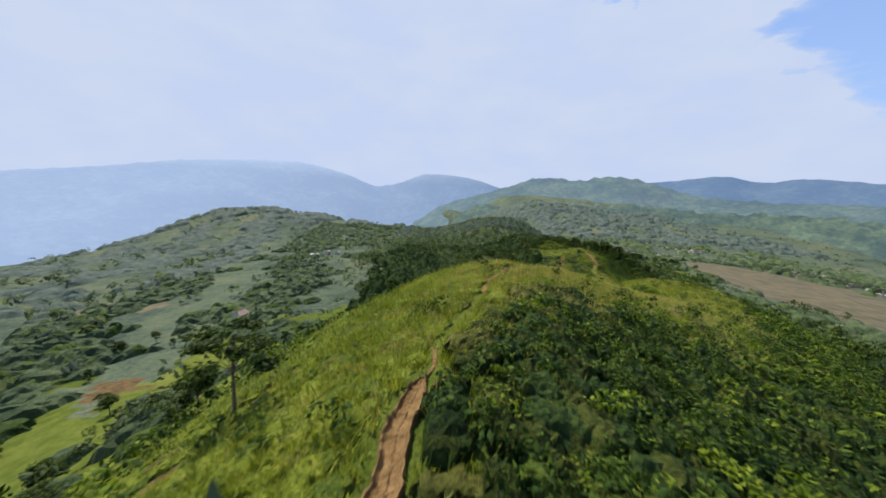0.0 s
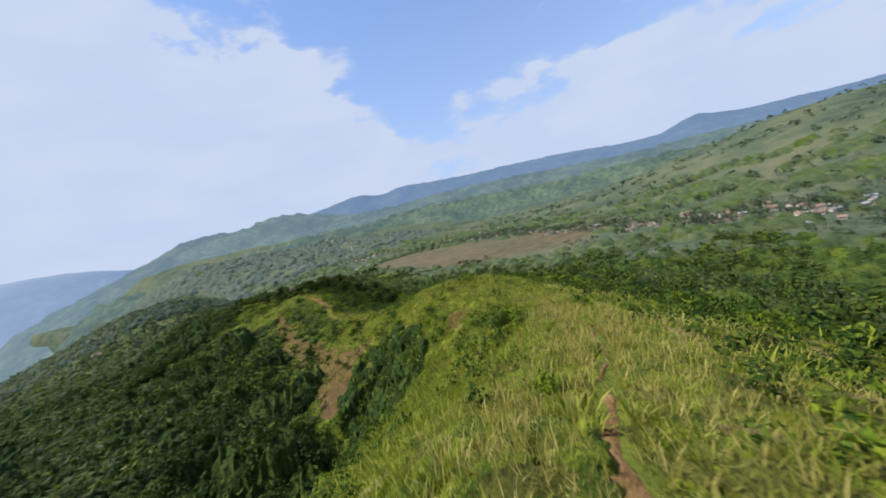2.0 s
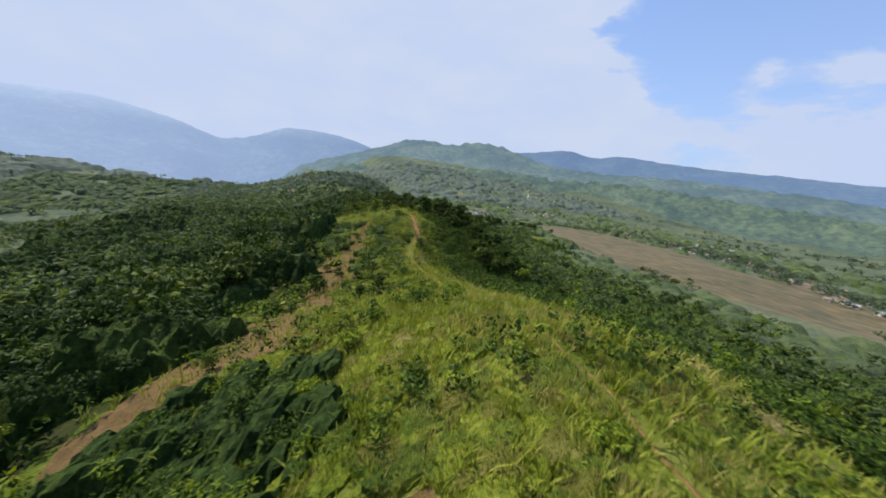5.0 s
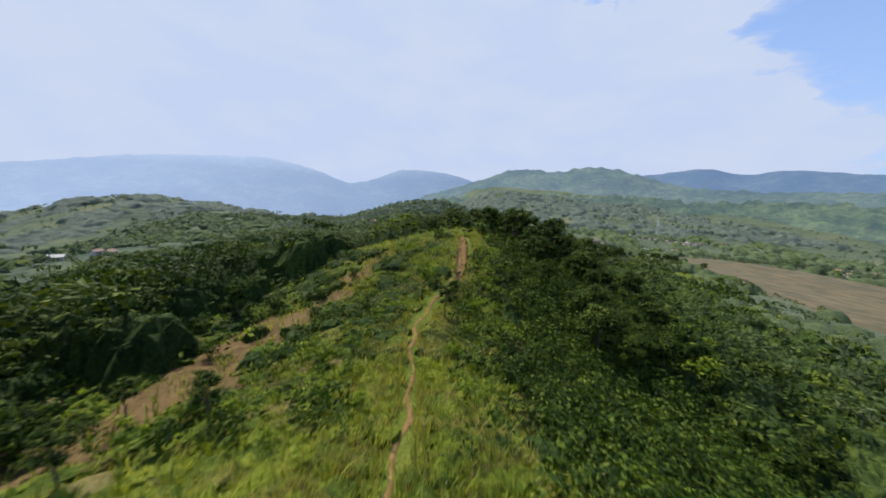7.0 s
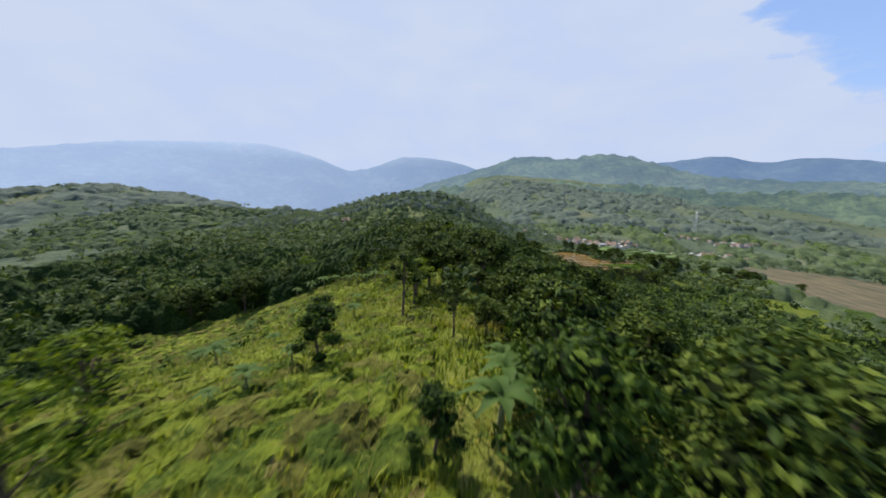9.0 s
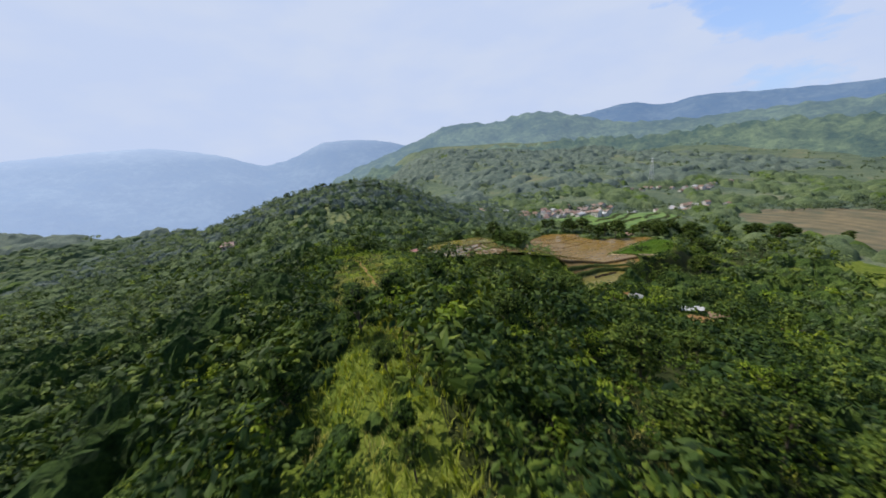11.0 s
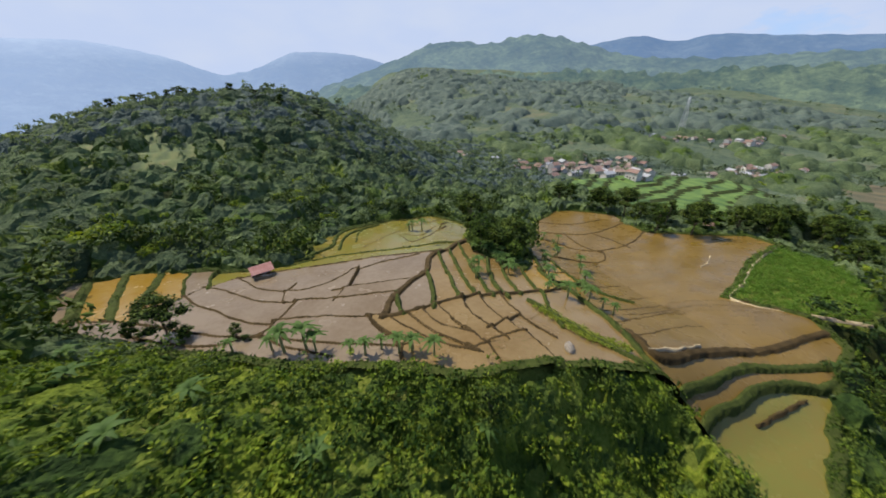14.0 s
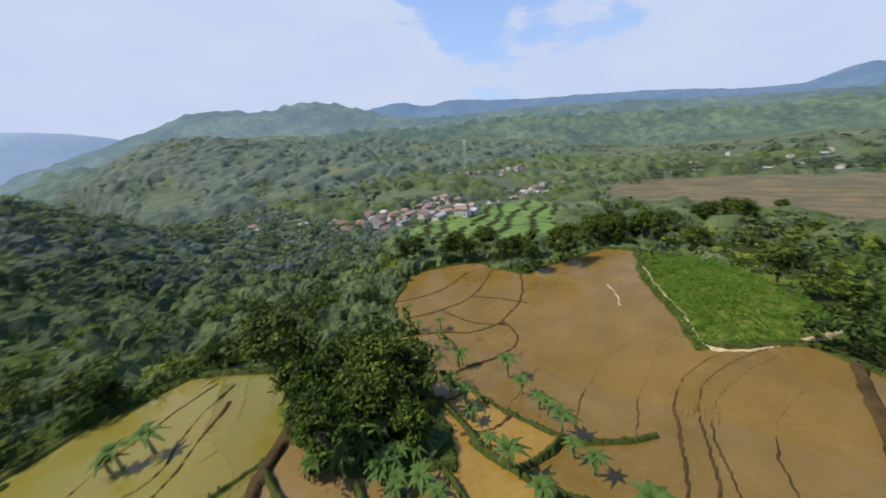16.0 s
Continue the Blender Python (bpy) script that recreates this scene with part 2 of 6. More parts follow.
def land(x, y):
    """Height of the ground, without terraces."""
    x, y = np.asarray(x, float), np.asarray(y, float)
    d, side, top, fl, fr, st = crest_at(x, y)
    fall = np.where(side < 0, fl, fr)
    w = 9.0
    ridge = top - fall * (np.sqrt(d * d + w * w) - w) - 0.0009 * np.minimum(d, 60) ** 2
    ridge = ridge + 1.3 * smooth(4, 30, d) * wave_noise(x, y, 42, 3) + 0.35 * wave_noise(x, y, 13, 5, 3)
    # valley floors
    right = -54 - 0.035 * np.clip(x - 200, -100, 500) - 0.03 * np.clip(350 - y, -50, 400) + 0.115 * np.clip(y - 470, 0, 900) * smooth(110, 340, x)
    left = -57 + 0.10 * np.clip(x + 90, -400, 60) + 0.025 * np.clip(y - 380, 0, 800) - 0.02 * np.clip(120 - y, 0, 400)
    floor = left + (right - left) * smooth(-30, 150, x)
    floor = floor + 3.0 * wave_noise(x, y, 130, 11) * smooth(100, 260, np.hypot(x - 150, y - 380)) + 12 * wave_noise(x, y, 420, 12, 3) * smooth(350, 900, np.hypot(x - 150, y - 300))
    floor = floor + 25 * bump(x, y, 72, 484, 44, 44) + 16 * bump(x, y, 126, 490, 28, 34) + 5 * bump(x, y, 80, 425, 30, 30)
    floor = floor + 31 * bump(x, y, 232, 900, 75, 90) + 48 * bump(x, y, -395, 660, 150, 90, -20) + 8 * bump(x, y, -220, 520, 120, 70)
    floor = floor + 80 * bump(x, y, 760, -150, 190, 170)
    # beyond the ranges the land sinks out of sight
    far = 600 * smooth(1350, 1750, np.hypot(x - 100, y - 250)) * smooth(200, 600, y)
    return smax(ridge, floor - valley_drop(x, y) - far, 9.0)


# ---- paddies: outline and levels ----
PADDY = np.array([
    (98, 376.5), (93, 384), (91, 391), (100, 392), (108, 389), (116, 387), (124, 389.5), (123.5, 396), (127.5, 405), (138, 409.5), (149, 409), (156, 401), (152, 390), (153, 384), (158, 379), (163, 385),
    (170, 399), (180, 412), (193, 420), (205, 410), (203, 397), (224, 387), (222, 380), (207, 376), (193, 369), (187, 367), (190, 361), (191, 358),
    (188, 353.3), (179.5, 349.4), (170.7, 345), (166, 342.2), (160.8, 344.6), (159.6, 349), (158.5, 352.5), (150, 354.5), (139, 354.5), (134.5, 357.5), (126.5, 360), (119, 364), (112, 367), (104, 372)], float)
CROP = np.array([(221, 381), (219, 368), (204, 357), (197, 355.5), (190, 361), (187, 367), (193, 369), (207, 376)], float)


def outline_distance(x, y, poly):
    """Signed distance to a closed outline, negative inside."""
    x, y = np.asarray(x, float), np.asarray(y, float)
    best, inside = np.full(x.shape, 1e9), np.zeros(x.shape, bool)
    for a, b in zip(poly, np.roll(poly, -1, 0)):
        d = b - a
        t = np.clip(((x - a[0]) * d[0] + (y - a[1]) * d[1]) / (d @ d), 0, 1)
        best = np.minimum(best, np.hypot(x - a[0] - t * d[0], y - a[1] - t * d[1]))
        crosses = (a[1] > y) != (b[1] > y)
        inside ^= crosses & (x < a[0] + (y - a[1]) * d[0] / (d[1] if d[1] else 1e-9))
    return np.where(inside, -best, best)


def paddy_plane(x, y):
    x, y = np.asarray(x, float), np.asarray(y, float)
    low = -48.3 - 0.16 * np.clip(350 - y, 0, 14)
    z = np.maximum(-40.8 - 0.14 * (y - 380) - 0.27 * np.clip(x - 142 - 0.35 * np.clip(y - 378, 0, 25), 0, 34), -51.2)
    return z + (low - z) * smooth(359, 347, y) * smooth(156, 161, x)


def line_distance(x, y, pts):
    best = np.full(np.shape(x), 1e9)
    for a, b in zip(pts[:-1], pts[1:]):
        a, b = np.array(a, float), np.array(b, float)
        d = b - a
        t = np.clip(((x - a[0]) * d[0] + (y - a[1]) * d[1]) / (d @ d), 0, 1)
        best = np.minimum(best, np.hypot(x - a[0] - t * d[0], y - a[1] - t * d[1]))
    return best


# green stepped fields below the village and on the spur
def green_steps(x, y):
    return smooth(1.1, 0.9, np.hypot((x - 240) / 48, (y - 426) / 22) + 0.12 * wave_noise(x, y, 30, 91))


def spur_steps(x, y):
    return smooth(1.1, 0.9, np.hypot((x - 84) / 20, (y - 436) / 12))


def tan_fields(x, y):
    return smooth(1.08, 0.94, np.hypot((x - 340) / 70, (y - 272) / 150) + 0.10 * wave_noise(x, y, 60, 92))


def ground_height(x, y):
    x, y = np.asarray(x, float), np.asarray(y, float)
    z = land(x, y)
    k = smooth(7, -0.5, np.minimum(outline_distance(x, y, PADDY), outline_distance(x, y, CROP)))
    bed = paddy_plane(x, y) - 0.5 - 0.7 * smooth(0, -3, outline_distance(x, y, PADDY))
    z = z + (bed - z) * k
    g = green_steps(x, y)
    raised = z + g * (np.clip(0.10 * (y - 408), 0, 4) + 0.55 * wave_noise(x, y, 26, 94, 2))
    stepped = np.floor(raised / 0.7) * 0.7 + 0.7 * smooth(0.75, 1.0, raised / 0.7 - np.floor(raised / 0.7))
    z = raised + (stepped - raised) * g
    h = spur_steps(x, y)
    z = z + (np.floor(z / 1.5) * 1.5 + 1.5 * smooth(0.7, 1.0, z / 1.5 - np.floor(z / 1.5)) - z) * h
    return z


SCARP = [(49, 121), (56, 129), (62, 145), (66, 162), (68, 176), (73, 190), (82, 206)]
TRAIL = [(-4, 8), (0.5, 20), (1.5, 25), (3, 33), (7.4, 42), (9.3, 47.5), (13.5, 53), (20, 59), (25, 62), (31, 63.5), (39, 65), (48, 69), (58, 75), (68, 83),
         (75, 92), (78.5, 101), (79, 111), (83.4, 122), (83.6, 130), (84.6, 141), (87.3, 152), (88, 160), (87.7, 170), (88, 176), (90.5, 184), (93.5, 189), (95.3, 194), (97, 203), (97.6, 210)]
GULLY = [(-2.2, 11), (-0.4, 15), (0.5, 19), (0.9, 22.5), (1.3, 25.6), (2.0, 28)]
SIDE_PATH = [(104, 318), (102, 328), (101, 335), (100, 341), (97, 350), (95, 356)]


MEADOW = np.array([(99, 212), (99.5, 236), (97.5, 248), (95, 260), (86, 274), (66, 286), (46, 288), (30, 281), (30, 262), (46, 240), (60, 222), (76, 208)], float)
KNOB = np.array([(96, 352), (113, 348), (114, 334), (108, 321), (100, 312), (94, 318), (95, 336)], float)


def bareness(x, y):
    """Bare earth: the eroded scarp, slips and worn places."""
    n = wave_noise(x, y, 9, 21, 4)
    s = smooth(5.8, 4.4, line_distance(x, y, SCARP) + 4.4 * n + 2.2 * wave_noise(x, y, 3.2, 23, 2) + 2.5 * np.exp(-((y - 152) / 5) ** 2) + 2.5 * smooth(178, 190, y))
    s = np.maximum(s, smooth(4.2, 2.6, np.hypot((x - 66) * 1.2, y - 98.5) + 1.6 * n))
    s = np.maximum(s, smooth(1.1, 0.7, line_distance(x, y, [(-16, 28), (-13.5, 34), (-11, 40)]) + 1.1 * n))
    s = np.maximum(s, smooth(10, 6, np.hypot(x + 90, (y - 98) * 1.4) + 4 * n))
    s = np.maximum(s, smooth(2.2, 1.4, np.hypot(x - 113.5, y - 331) + 0.8 * n))
    s = np.maximum(s, smooth(2.6, 1.4, np.hypot(x - 96, (y - 318.5) * 0.7) + 0.9 * n))
    s = np.maximum(s, smooth(1.6, 0.9, np.hypot(x - 42, (y - 83) * 0.6) + 0.7 * n))
    s = np.maximum(s, 0.8 * smooth(2.4, 1.2, np.hypot((x - 61) * 0.6, y - 124) + 1.6 * n))
    return s


def off_path(x, y, lo, hi):
    """1 away from the trodden ways, 0 on them; the washed-out stretches are wider."""
    d = np.minimum(line_distance(x, y, TRAIL), line_distance(x, y, SIDE_PATH))
    return smooth(lo, hi, np.minimum(d, np.minimum(line_distance(x, y, GULLY), line_distance(x, y, TRAIL[-6:])) - 0.8))


def near_path(x, y):
    pts = [(2, 8), (11, 49), (21, 67), (46, 79), (84, 122), (95, 170), (98, 204), (107, 292), (126, 329), (141, 353), (147, 367)]
    return line_distance(x, y, pts)


def mesh_from(name, verts, faces, mats, index=None, smooth_shade=False):
    """A mesh from arrays: all faces have the same number of corners."""
    me = bpy.data.meshes.new(name)
    verts, faces = np.asarray(verts, np.float32), np.asarray(faces, np.int32)
    n = faces.shape[1]
    me.vertices.add(len(verts))
    me.vertices.foreach_set("co", verts.ravel())
    me.loops.add(faces.size)
    me.loops.foreach_set("vertex_index", faces.ravel())
    me.polygons.add(len(faces))
    me.polygons.foreach_set("loop_start", np.arange(0, faces.size, n, dtype=np.int32))
    me.polygons.foreach_set("loop_total", np.full(len(faces), n, np.int32))
    for m in mats:
        me.materials.append(m)
    if index is not None:
        me.polygons.foreach_set("material_index", np.asarray(index, np.int32))
    me.polygons.foreach_set("use_smooth", np.full(len(faces), smooth_shade))
    me.update(calc_edges=True)
    return me


def used_only(v, f):
    """Drop the vertices that no face uses."""
    keep, inv = np.unique(f, return_inverse=True)
    return v[keep], inv.reshape(f.shape)


def field_material(name, stops, band):
    """Farmland far off: furrowed terraces in bands that follow the slope."""
    m, t, p, out = material(name)
    g = t.nodes.new("ShaderNodeNewGeometry")
    w = node(t, "ShaderNodeTexWave", Scale=band, Distortion=14.0, Detail=4.0)
    w.inputs["Detail Scale"].default_value = 0.6
    t.links.new(g.outputs["Position"], w.inputs["Vector"])
    f = maths(t, "ADD", maths(t, "MULTIPLY", w.outputs["Fac"], 0.12), maths(t, "MULTIPLY", place_noise(t, 0.09, 8.0, 0.65), 0.88))
    t.links.new(ramp(t, f, stops), p.inputs["Base Color"])
    p.inputs["Roughness"].default_value = 0.9
    relief(t, p, f, 0.5, 0.6)
    return m


M_TAN = field_material("harvested_fields", [(0.34, (0.040, 0.046, 0.018)), (0.48, (0.080, 0.064, 0.027)), (0.66, (0.128, 0.096, 0.043))], 0.035)
M_GREENFIELD = field_material("green_terrace_fields", [(0.32, (0.018, 0.046, 0.007)), (0.47, (0.050, 0.102, 0.014)), (0.62, (0.096, 0.155, 0.024))], 0.06)


def sheet_axis(lo, hi, step, far):
    mid = np.arange(lo, hi + step, step)
    out, s, p = [], step, 0.0
    while p < far:
        s *= 1.085
        p += s
        out.append(p)
    out = np.array(out)
    return np.concatenate([(lo - out)[::-1], mid, mid[-1] + out])


def build_range(name, label, radius, depth, table, mat, seed, rough, deep=-135.0):
    """A far mountain range as real slopes: skyline angles by bearing, seen from the middle of the ridge."""
    az = np.linspace(-100, 140, 560)
    t = np.array(table, float)
    el = np.interp(az, t[:, 0], t[:, 1])
    k = np.exp(-0.5 * (np.arange(-12, 13) / 2.0) ** 2)
    el = np.convolve(np.pad(el, 12, mode="edge"), k / k.sum(), "valid")
    out = np.linspace(-1, 0.5, 34)
    A, U = np.meshgrid(np.radians(az), out)
    R = radius + np.where(np.degrees(A) < 6, max(depth, -deep * 3.0 if deep < -135 else depth), depth) * U
    x, y = 100 + R * np.sin(A), 250 + R * np.cos(A)
    top = np.tan(np.radians(el))[None, :] * radius - 12
    base = np.where(np.degrees(A) < 6, deep, -135.0)
    base = np.minimum(base, top * 4 + 405)
    shape = np.clip(1 - np.abs(U), 0, 1) ** 0.85
    ribs = wave_noise(x, y, radius * 0.16, seed, 5)
    z = base + (top - base) * shape * (1 + rough * ribs * (1 - shape)) + rough * 24 * wave_noise(x, y, radius * 0.05, seed + 1, 5) * shape
    nx = len(az)
    i = (np.arange(len(out) - 1)[:, None] * nx + np.arange(nx - 1)[None, :]).ravel()
    f = np.stack([i, i + 1, i + nx + 1, i + nx], 1)
    ob = new(name, mesh_from(name, np.stack([x, y, z], -1).reshape(-1, 3), f, [mat], smooth_shade=True))
    tagged(ob, label, "mountains", kind="structure")


M_RANGE_FOOT = hazed_backdrop_material("foothills", (0.094, 0.138, 0.160), (0.17, 0.24, 0.31), (0.010, 0.024, 0.016), (0.075, 0.098, 0.045), 0.014, 0.36)
M_RANGE_NEAR = hazed_backdrop_material("near_range", (0.135, 0.195, 0.270), (0.25, 0.345, 0.47), (0.010, 0.024, 0.020), (0.060, 0.082, 0.045), 0.010, 0.24)
M_RANGE_FAR = hazed_backdrop_material("far_range", (0.135, 0.215, 0.375), (0.40, 0.52, 0.77), (0.02, 0.035, 0.05), (0.05, 0.065, 0.07), 0.005, 0.10)
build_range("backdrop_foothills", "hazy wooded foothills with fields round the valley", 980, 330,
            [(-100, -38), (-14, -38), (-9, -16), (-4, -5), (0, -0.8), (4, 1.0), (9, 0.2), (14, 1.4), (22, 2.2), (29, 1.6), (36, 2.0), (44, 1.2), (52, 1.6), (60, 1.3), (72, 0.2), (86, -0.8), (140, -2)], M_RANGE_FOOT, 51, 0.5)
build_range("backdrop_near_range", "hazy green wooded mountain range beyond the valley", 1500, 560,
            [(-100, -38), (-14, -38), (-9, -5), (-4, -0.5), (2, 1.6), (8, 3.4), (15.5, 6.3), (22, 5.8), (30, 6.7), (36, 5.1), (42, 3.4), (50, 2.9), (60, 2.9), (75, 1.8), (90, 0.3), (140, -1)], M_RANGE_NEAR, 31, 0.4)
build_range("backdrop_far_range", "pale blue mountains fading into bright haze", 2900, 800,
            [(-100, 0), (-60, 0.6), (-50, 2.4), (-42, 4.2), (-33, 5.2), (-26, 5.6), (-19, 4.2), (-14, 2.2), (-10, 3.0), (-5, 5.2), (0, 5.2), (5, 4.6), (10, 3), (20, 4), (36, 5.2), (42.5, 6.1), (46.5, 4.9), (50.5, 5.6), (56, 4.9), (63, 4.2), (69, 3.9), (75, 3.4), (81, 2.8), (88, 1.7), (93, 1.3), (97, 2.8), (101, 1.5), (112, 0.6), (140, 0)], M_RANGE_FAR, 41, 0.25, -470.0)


# ---- paddies: cells, bunds and water ----
# banks between the terraces: half width, height over the higher water, grassy or not, line on the plan
BUNDS = [
    (0.5, 0.3, 1, [(107, 374.5), (105, 379), (103, 389)]), (0.5, 0.3, 1, [(103.5, 376.5), (101, 382), (97.5, 391.5)]), (0.5, 0.3, 1, [(99, 378), (96.5, 383.5), (93, 391.5)]),
    (0.3, 0.25, 1, [(109.5, 380), (107.5, 384.5), (107, 389)]), (0.25, 0.25, 1, [(112, 381), (110.5, 385.5), (110.5, 388)]), (0.16, 0.18, 0, [(107, 374.5), (109.5, 378.5), (111.5, 381.5), (115, 383.5), (119, 384), (124, 384)]),
    (0.2, 0.2, 0, [(111.5, 381.5), (115.5, 378.5), (119.5, 374.5), (123, 373), (128.5, 371.5), (135.5, 371)]), (0.2, 0.2, 0, [(109.5, 380), (112.5, 376), (115.5, 373.5), (119, 370), (122, 368.5), (126.5, 368), (132, 366), (133.5, 365.5)]),
    (0.17, 0.18, 0, [(115, 383.5), (118.5, 378.5), (123, 376), (126, 376), (128.5, 377.5), (132, 381.5), (140.5, 383)]), (0.2, 0.2, 0, [(122.5, 373.5), (122, 376.5), (123, 378.5)]), (0.16, 0.18, 0, [(128.5, 371.5), (131, 378.5), (131.5, 381.5)]),
    (0.16, 0.18, 0, [(128.5, 374.5), (133, 374.5), (138.5, 374)]), (0.18, 0.2, 0, [(124, 384), (129, 384), (134.5, 384.5), (142, 383.5), (145.3, 383.4)]), (0.18, 0.2, 1, [(121, 387), (124.5, 388.5), (131.5, 389), (141, 388), (150, 389.5)]),
    (0.2, 0.2, 0, [(99, 377.2), (104, 375.3), (107.5, 374), (112.5, 370.5), (117.5, 367.5), (122, 366), (127.5, 363), (131, 361.5), (134.5, 360)]), (0.22, 0.2, 0, [(108, 371), (113, 368), (118, 365.5), (119.5, 366.5), (122, 366.5), (122.5, 368), (124, 372), (124, 373)]),
    (0.18, 0.18, 0, [(122, 366), (123.5, 364), (128, 361)])]
# the stepped strips and their dark banks
BUNDS += [
    (0.42, 0.3, 0, [(133.5, 365.5), (135, 369.5), (138.5, 373.5), (140.5, 375), (142, 381), (145.5, 383.8), (148.8, 388), (152.5, 391.5)]), (0.25, 0.25, 1, [(135.5, 365.5), (135.5, 369.8)]), (0.28, 0.28, 1, [(139, 365.5), (140, 370), (140.5, 375)]),
    (0.32, 0.25, 0, [(134, 365), (137.5, 365), (139.5, 366), (142.5, 366.5), (144.5, 367.5), (149.5, 368.5), (154.5, 369.5), (160.5, 371.5)]),
    (0.2, 0.25, 1, [(142.5, 367), (143, 372), (144, 382)]), (0.24, 0.25, 1, [(145, 368), (145, 372.5), (146.5, 384.5)]), (0.22, 0.25, 1, [(147, 368), (148, 376), (149.3, 388)]), (0.28, 0.25, 1, [(149, 368), (149.5, 374), (152.5, 382)]),
    (0.2, 0.22, 1, [(151.5, 369), (152.5, 375.5), (154.5, 381)]), (0.2, 0.22, 1, [(155, 369.5), (156, 375), (157.5, 379.5)]), (0.28, 0.25, 1, [(160, 371.5), (161, 379), (163.5, 384.5)]),
    (0.17, 0.15, 0, [(134, 365), (136, 361.5), (138, 359), (140.5, 357)]), (0.17, 0.15, 0, [(136, 365), (137.5, 361.5), (139.5, 359), (140.5, 357.5)]), (0.17, 0.15, 0, [(137.5, 365), (138.5, 362), (141, 360)]),
    (0.17, 0.15, 0, [(139.5, 365.5), (140.5, 361.5), (142, 358.5), (142, 355.5)]), (0.2, 0.15, 0, [(142.5, 366.5), (142, 363.5), (143.5, 360.5), (144, 358.5)]), (0.17, 0.15, 0, [(145, 367.5), (145, 363), (146.5, 359.5), (147, 355)])]
BUNDS += [
    (0.18, 0.15, 0, [(148, 368), (148, 363), (149.5, 359)]), (0.25, 0.2, 0, [(143.5, 360.5), (145.5, 361.5), (147.8, 363)]), (0.2, 0.15, 1, [(155, 369), (153, 365), (152, 361)]), (0.17, 0.15, 0, [(138, 359), (139.5, 357.5), (140.5, 357.5), (143.5, 358.5), (146.5, 359.3)]),
    (0.22, 0.2, 0, [(132, 366), (132.5, 364), (134.5, 361), (134.5, 357.5)]), (0.35, 0.25, 1, [(167.5, 388), (166, 379), (166, 373.5), (170.5, 369)]), (0.4, 0.25, 1, [(161, 379), (160.5, 372), (160.5, 368.5), (160, 364.5), (160, 361.5), (158.5, 357), (158, 353)]),
    (0.3, 0.22, 1, [(151.5, 366), (153, 361.5), (154, 358), (156, 354)]), (0.22, 0.2, 1, [(161, 376), (163.5, 374.5), (166, 374.5)]), (0.22, 0.2, 0, [(161.5, 380.5), (164, 379), (166.5, 379)]), (0.2, 0.2, 0, [(164, 385), (167, 384)])]
# faint contour lines under the shallow pond
BUNDS += [
    (0.14, 0.015, 0, [(160.5, 366), (169, 366.5), (179, 368.5), (186, 366), (190, 362.5)]), (0.14, 0.02, 0, [(160.5, 362.5), (166, 363.5), (176.5, 366), (183.5, 363.5), (189, 360)]), (0.13, 0.01, 0, [(159.5, 359.5), (164, 360), (173.5, 362), (181, 360.5), (186, 357.5)]),
    (0.13, 0.012, 0, [(171, 370), (177, 371), (186, 370.5), (190, 369.5)]), (0.13, 0.01, 0, [(161, 364.5), (170, 365), (178, 366.8), (185, 364.7), (189, 361.5)]), (0.12, 0.01, 0, [(168, 374), (176, 376), (186, 374), (192, 371)]), (0.12, 0.01, 0, [(167, 380), (178, 382), (192, 378), (200, 376)])]
# low terraces beyond the pond's foot, and the small far ones
BUNDS += [
    (0.5, 0.5, 0, [(160.9, 359.6), (160.6, 356.6), (162.4, 355.7), (167.4, 356.4), (172, 356.2), (179, 355.4), (188, 355.6)]), (0.42, 0.5, 1, [(159.6, 352), (162.1, 353.3), (166.3, 353.1), (170.6, 354.1), (173.2, 353.9), (178.6, 352.6), (183, 351.8)]), (0.42, 0.5, 1, [(160.1, 349.3), (163.1, 351), (166.4, 351), (171.4, 352), (176.1, 351.4), (178.6, 349.9), (183, 350.3)]), (0.3, 0.4, 0, [(168, 349.3), (171.5, 349.5), (174.8, 349.8)]),
    (0.3, 0.22, 0, [(171, 401), (177, 398), (181, 392), (188, 391), (196, 393), (204, 398)]), (0.25, 0.22, 0, [(176, 407), (183, 402), (190, 400), (203, 404)]), (0.25, 0.2, 0, [(181, 412), (188, 407), (198, 408)]), (0.22, 0.2, 1, [(177, 398), (175.5, 393), (171, 389)]),
    (0.22, 0.2, 0, [(185, 391), (183, 387), (178, 386), (170, 388)]), (0.22, 0.2, 0, [(190, 400), (192, 394), (192, 391)]), (0.22, 0.2, 0, [(183, 402), (182, 396), (184, 391)])]
# the weedy terraces at the back
BUNDS += [
    (0.4, 0.3, 1, [(125, 392), (127.5, 394), (127.5, 400), (129, 404.5), (134, 406.5), (140, 409)]), (0.35, 0.3, 1, [(128.5, 392.5), (129, 398.5), (131, 403), (136, 405.5)]), (0.22, 0.2, 1, [(131.5, 396), (132, 402), (134, 405)]),
    (0.16, 0.12, 0, [(140, 396), (141, 391), (143, 391.5), (146.5, 395), (150, 399)]), (0.14, 0.1, 0, [(141, 396.5), (143.5, 393.5), (147, 398.5), (151, 402)]), (0.14, 0.1, 0, [(133, 392), (137, 397), (144, 402), (150, 404)])]


def round_off(pts, reach=0.6):
    """A line with its corners cut twice and its ends drawn out a little."""
    p = np.array(pts, float)
    u, w = p[0] - p[1], p[-1] - p[-2]
    p[0] += u / np.hypot(*u) * reach
    p[-1] += w / np.hypot(*w) * reach
    for _ in range(2):
        q = np.stack([0.75 * p[:-1] + 0.25 * p[1:], 0.25 * p[:-1] + 0.75 * p[1:]], 1).reshape(-1, 2)
        p = np.concatenate([p[:1], q, p[-1:]])
    return p


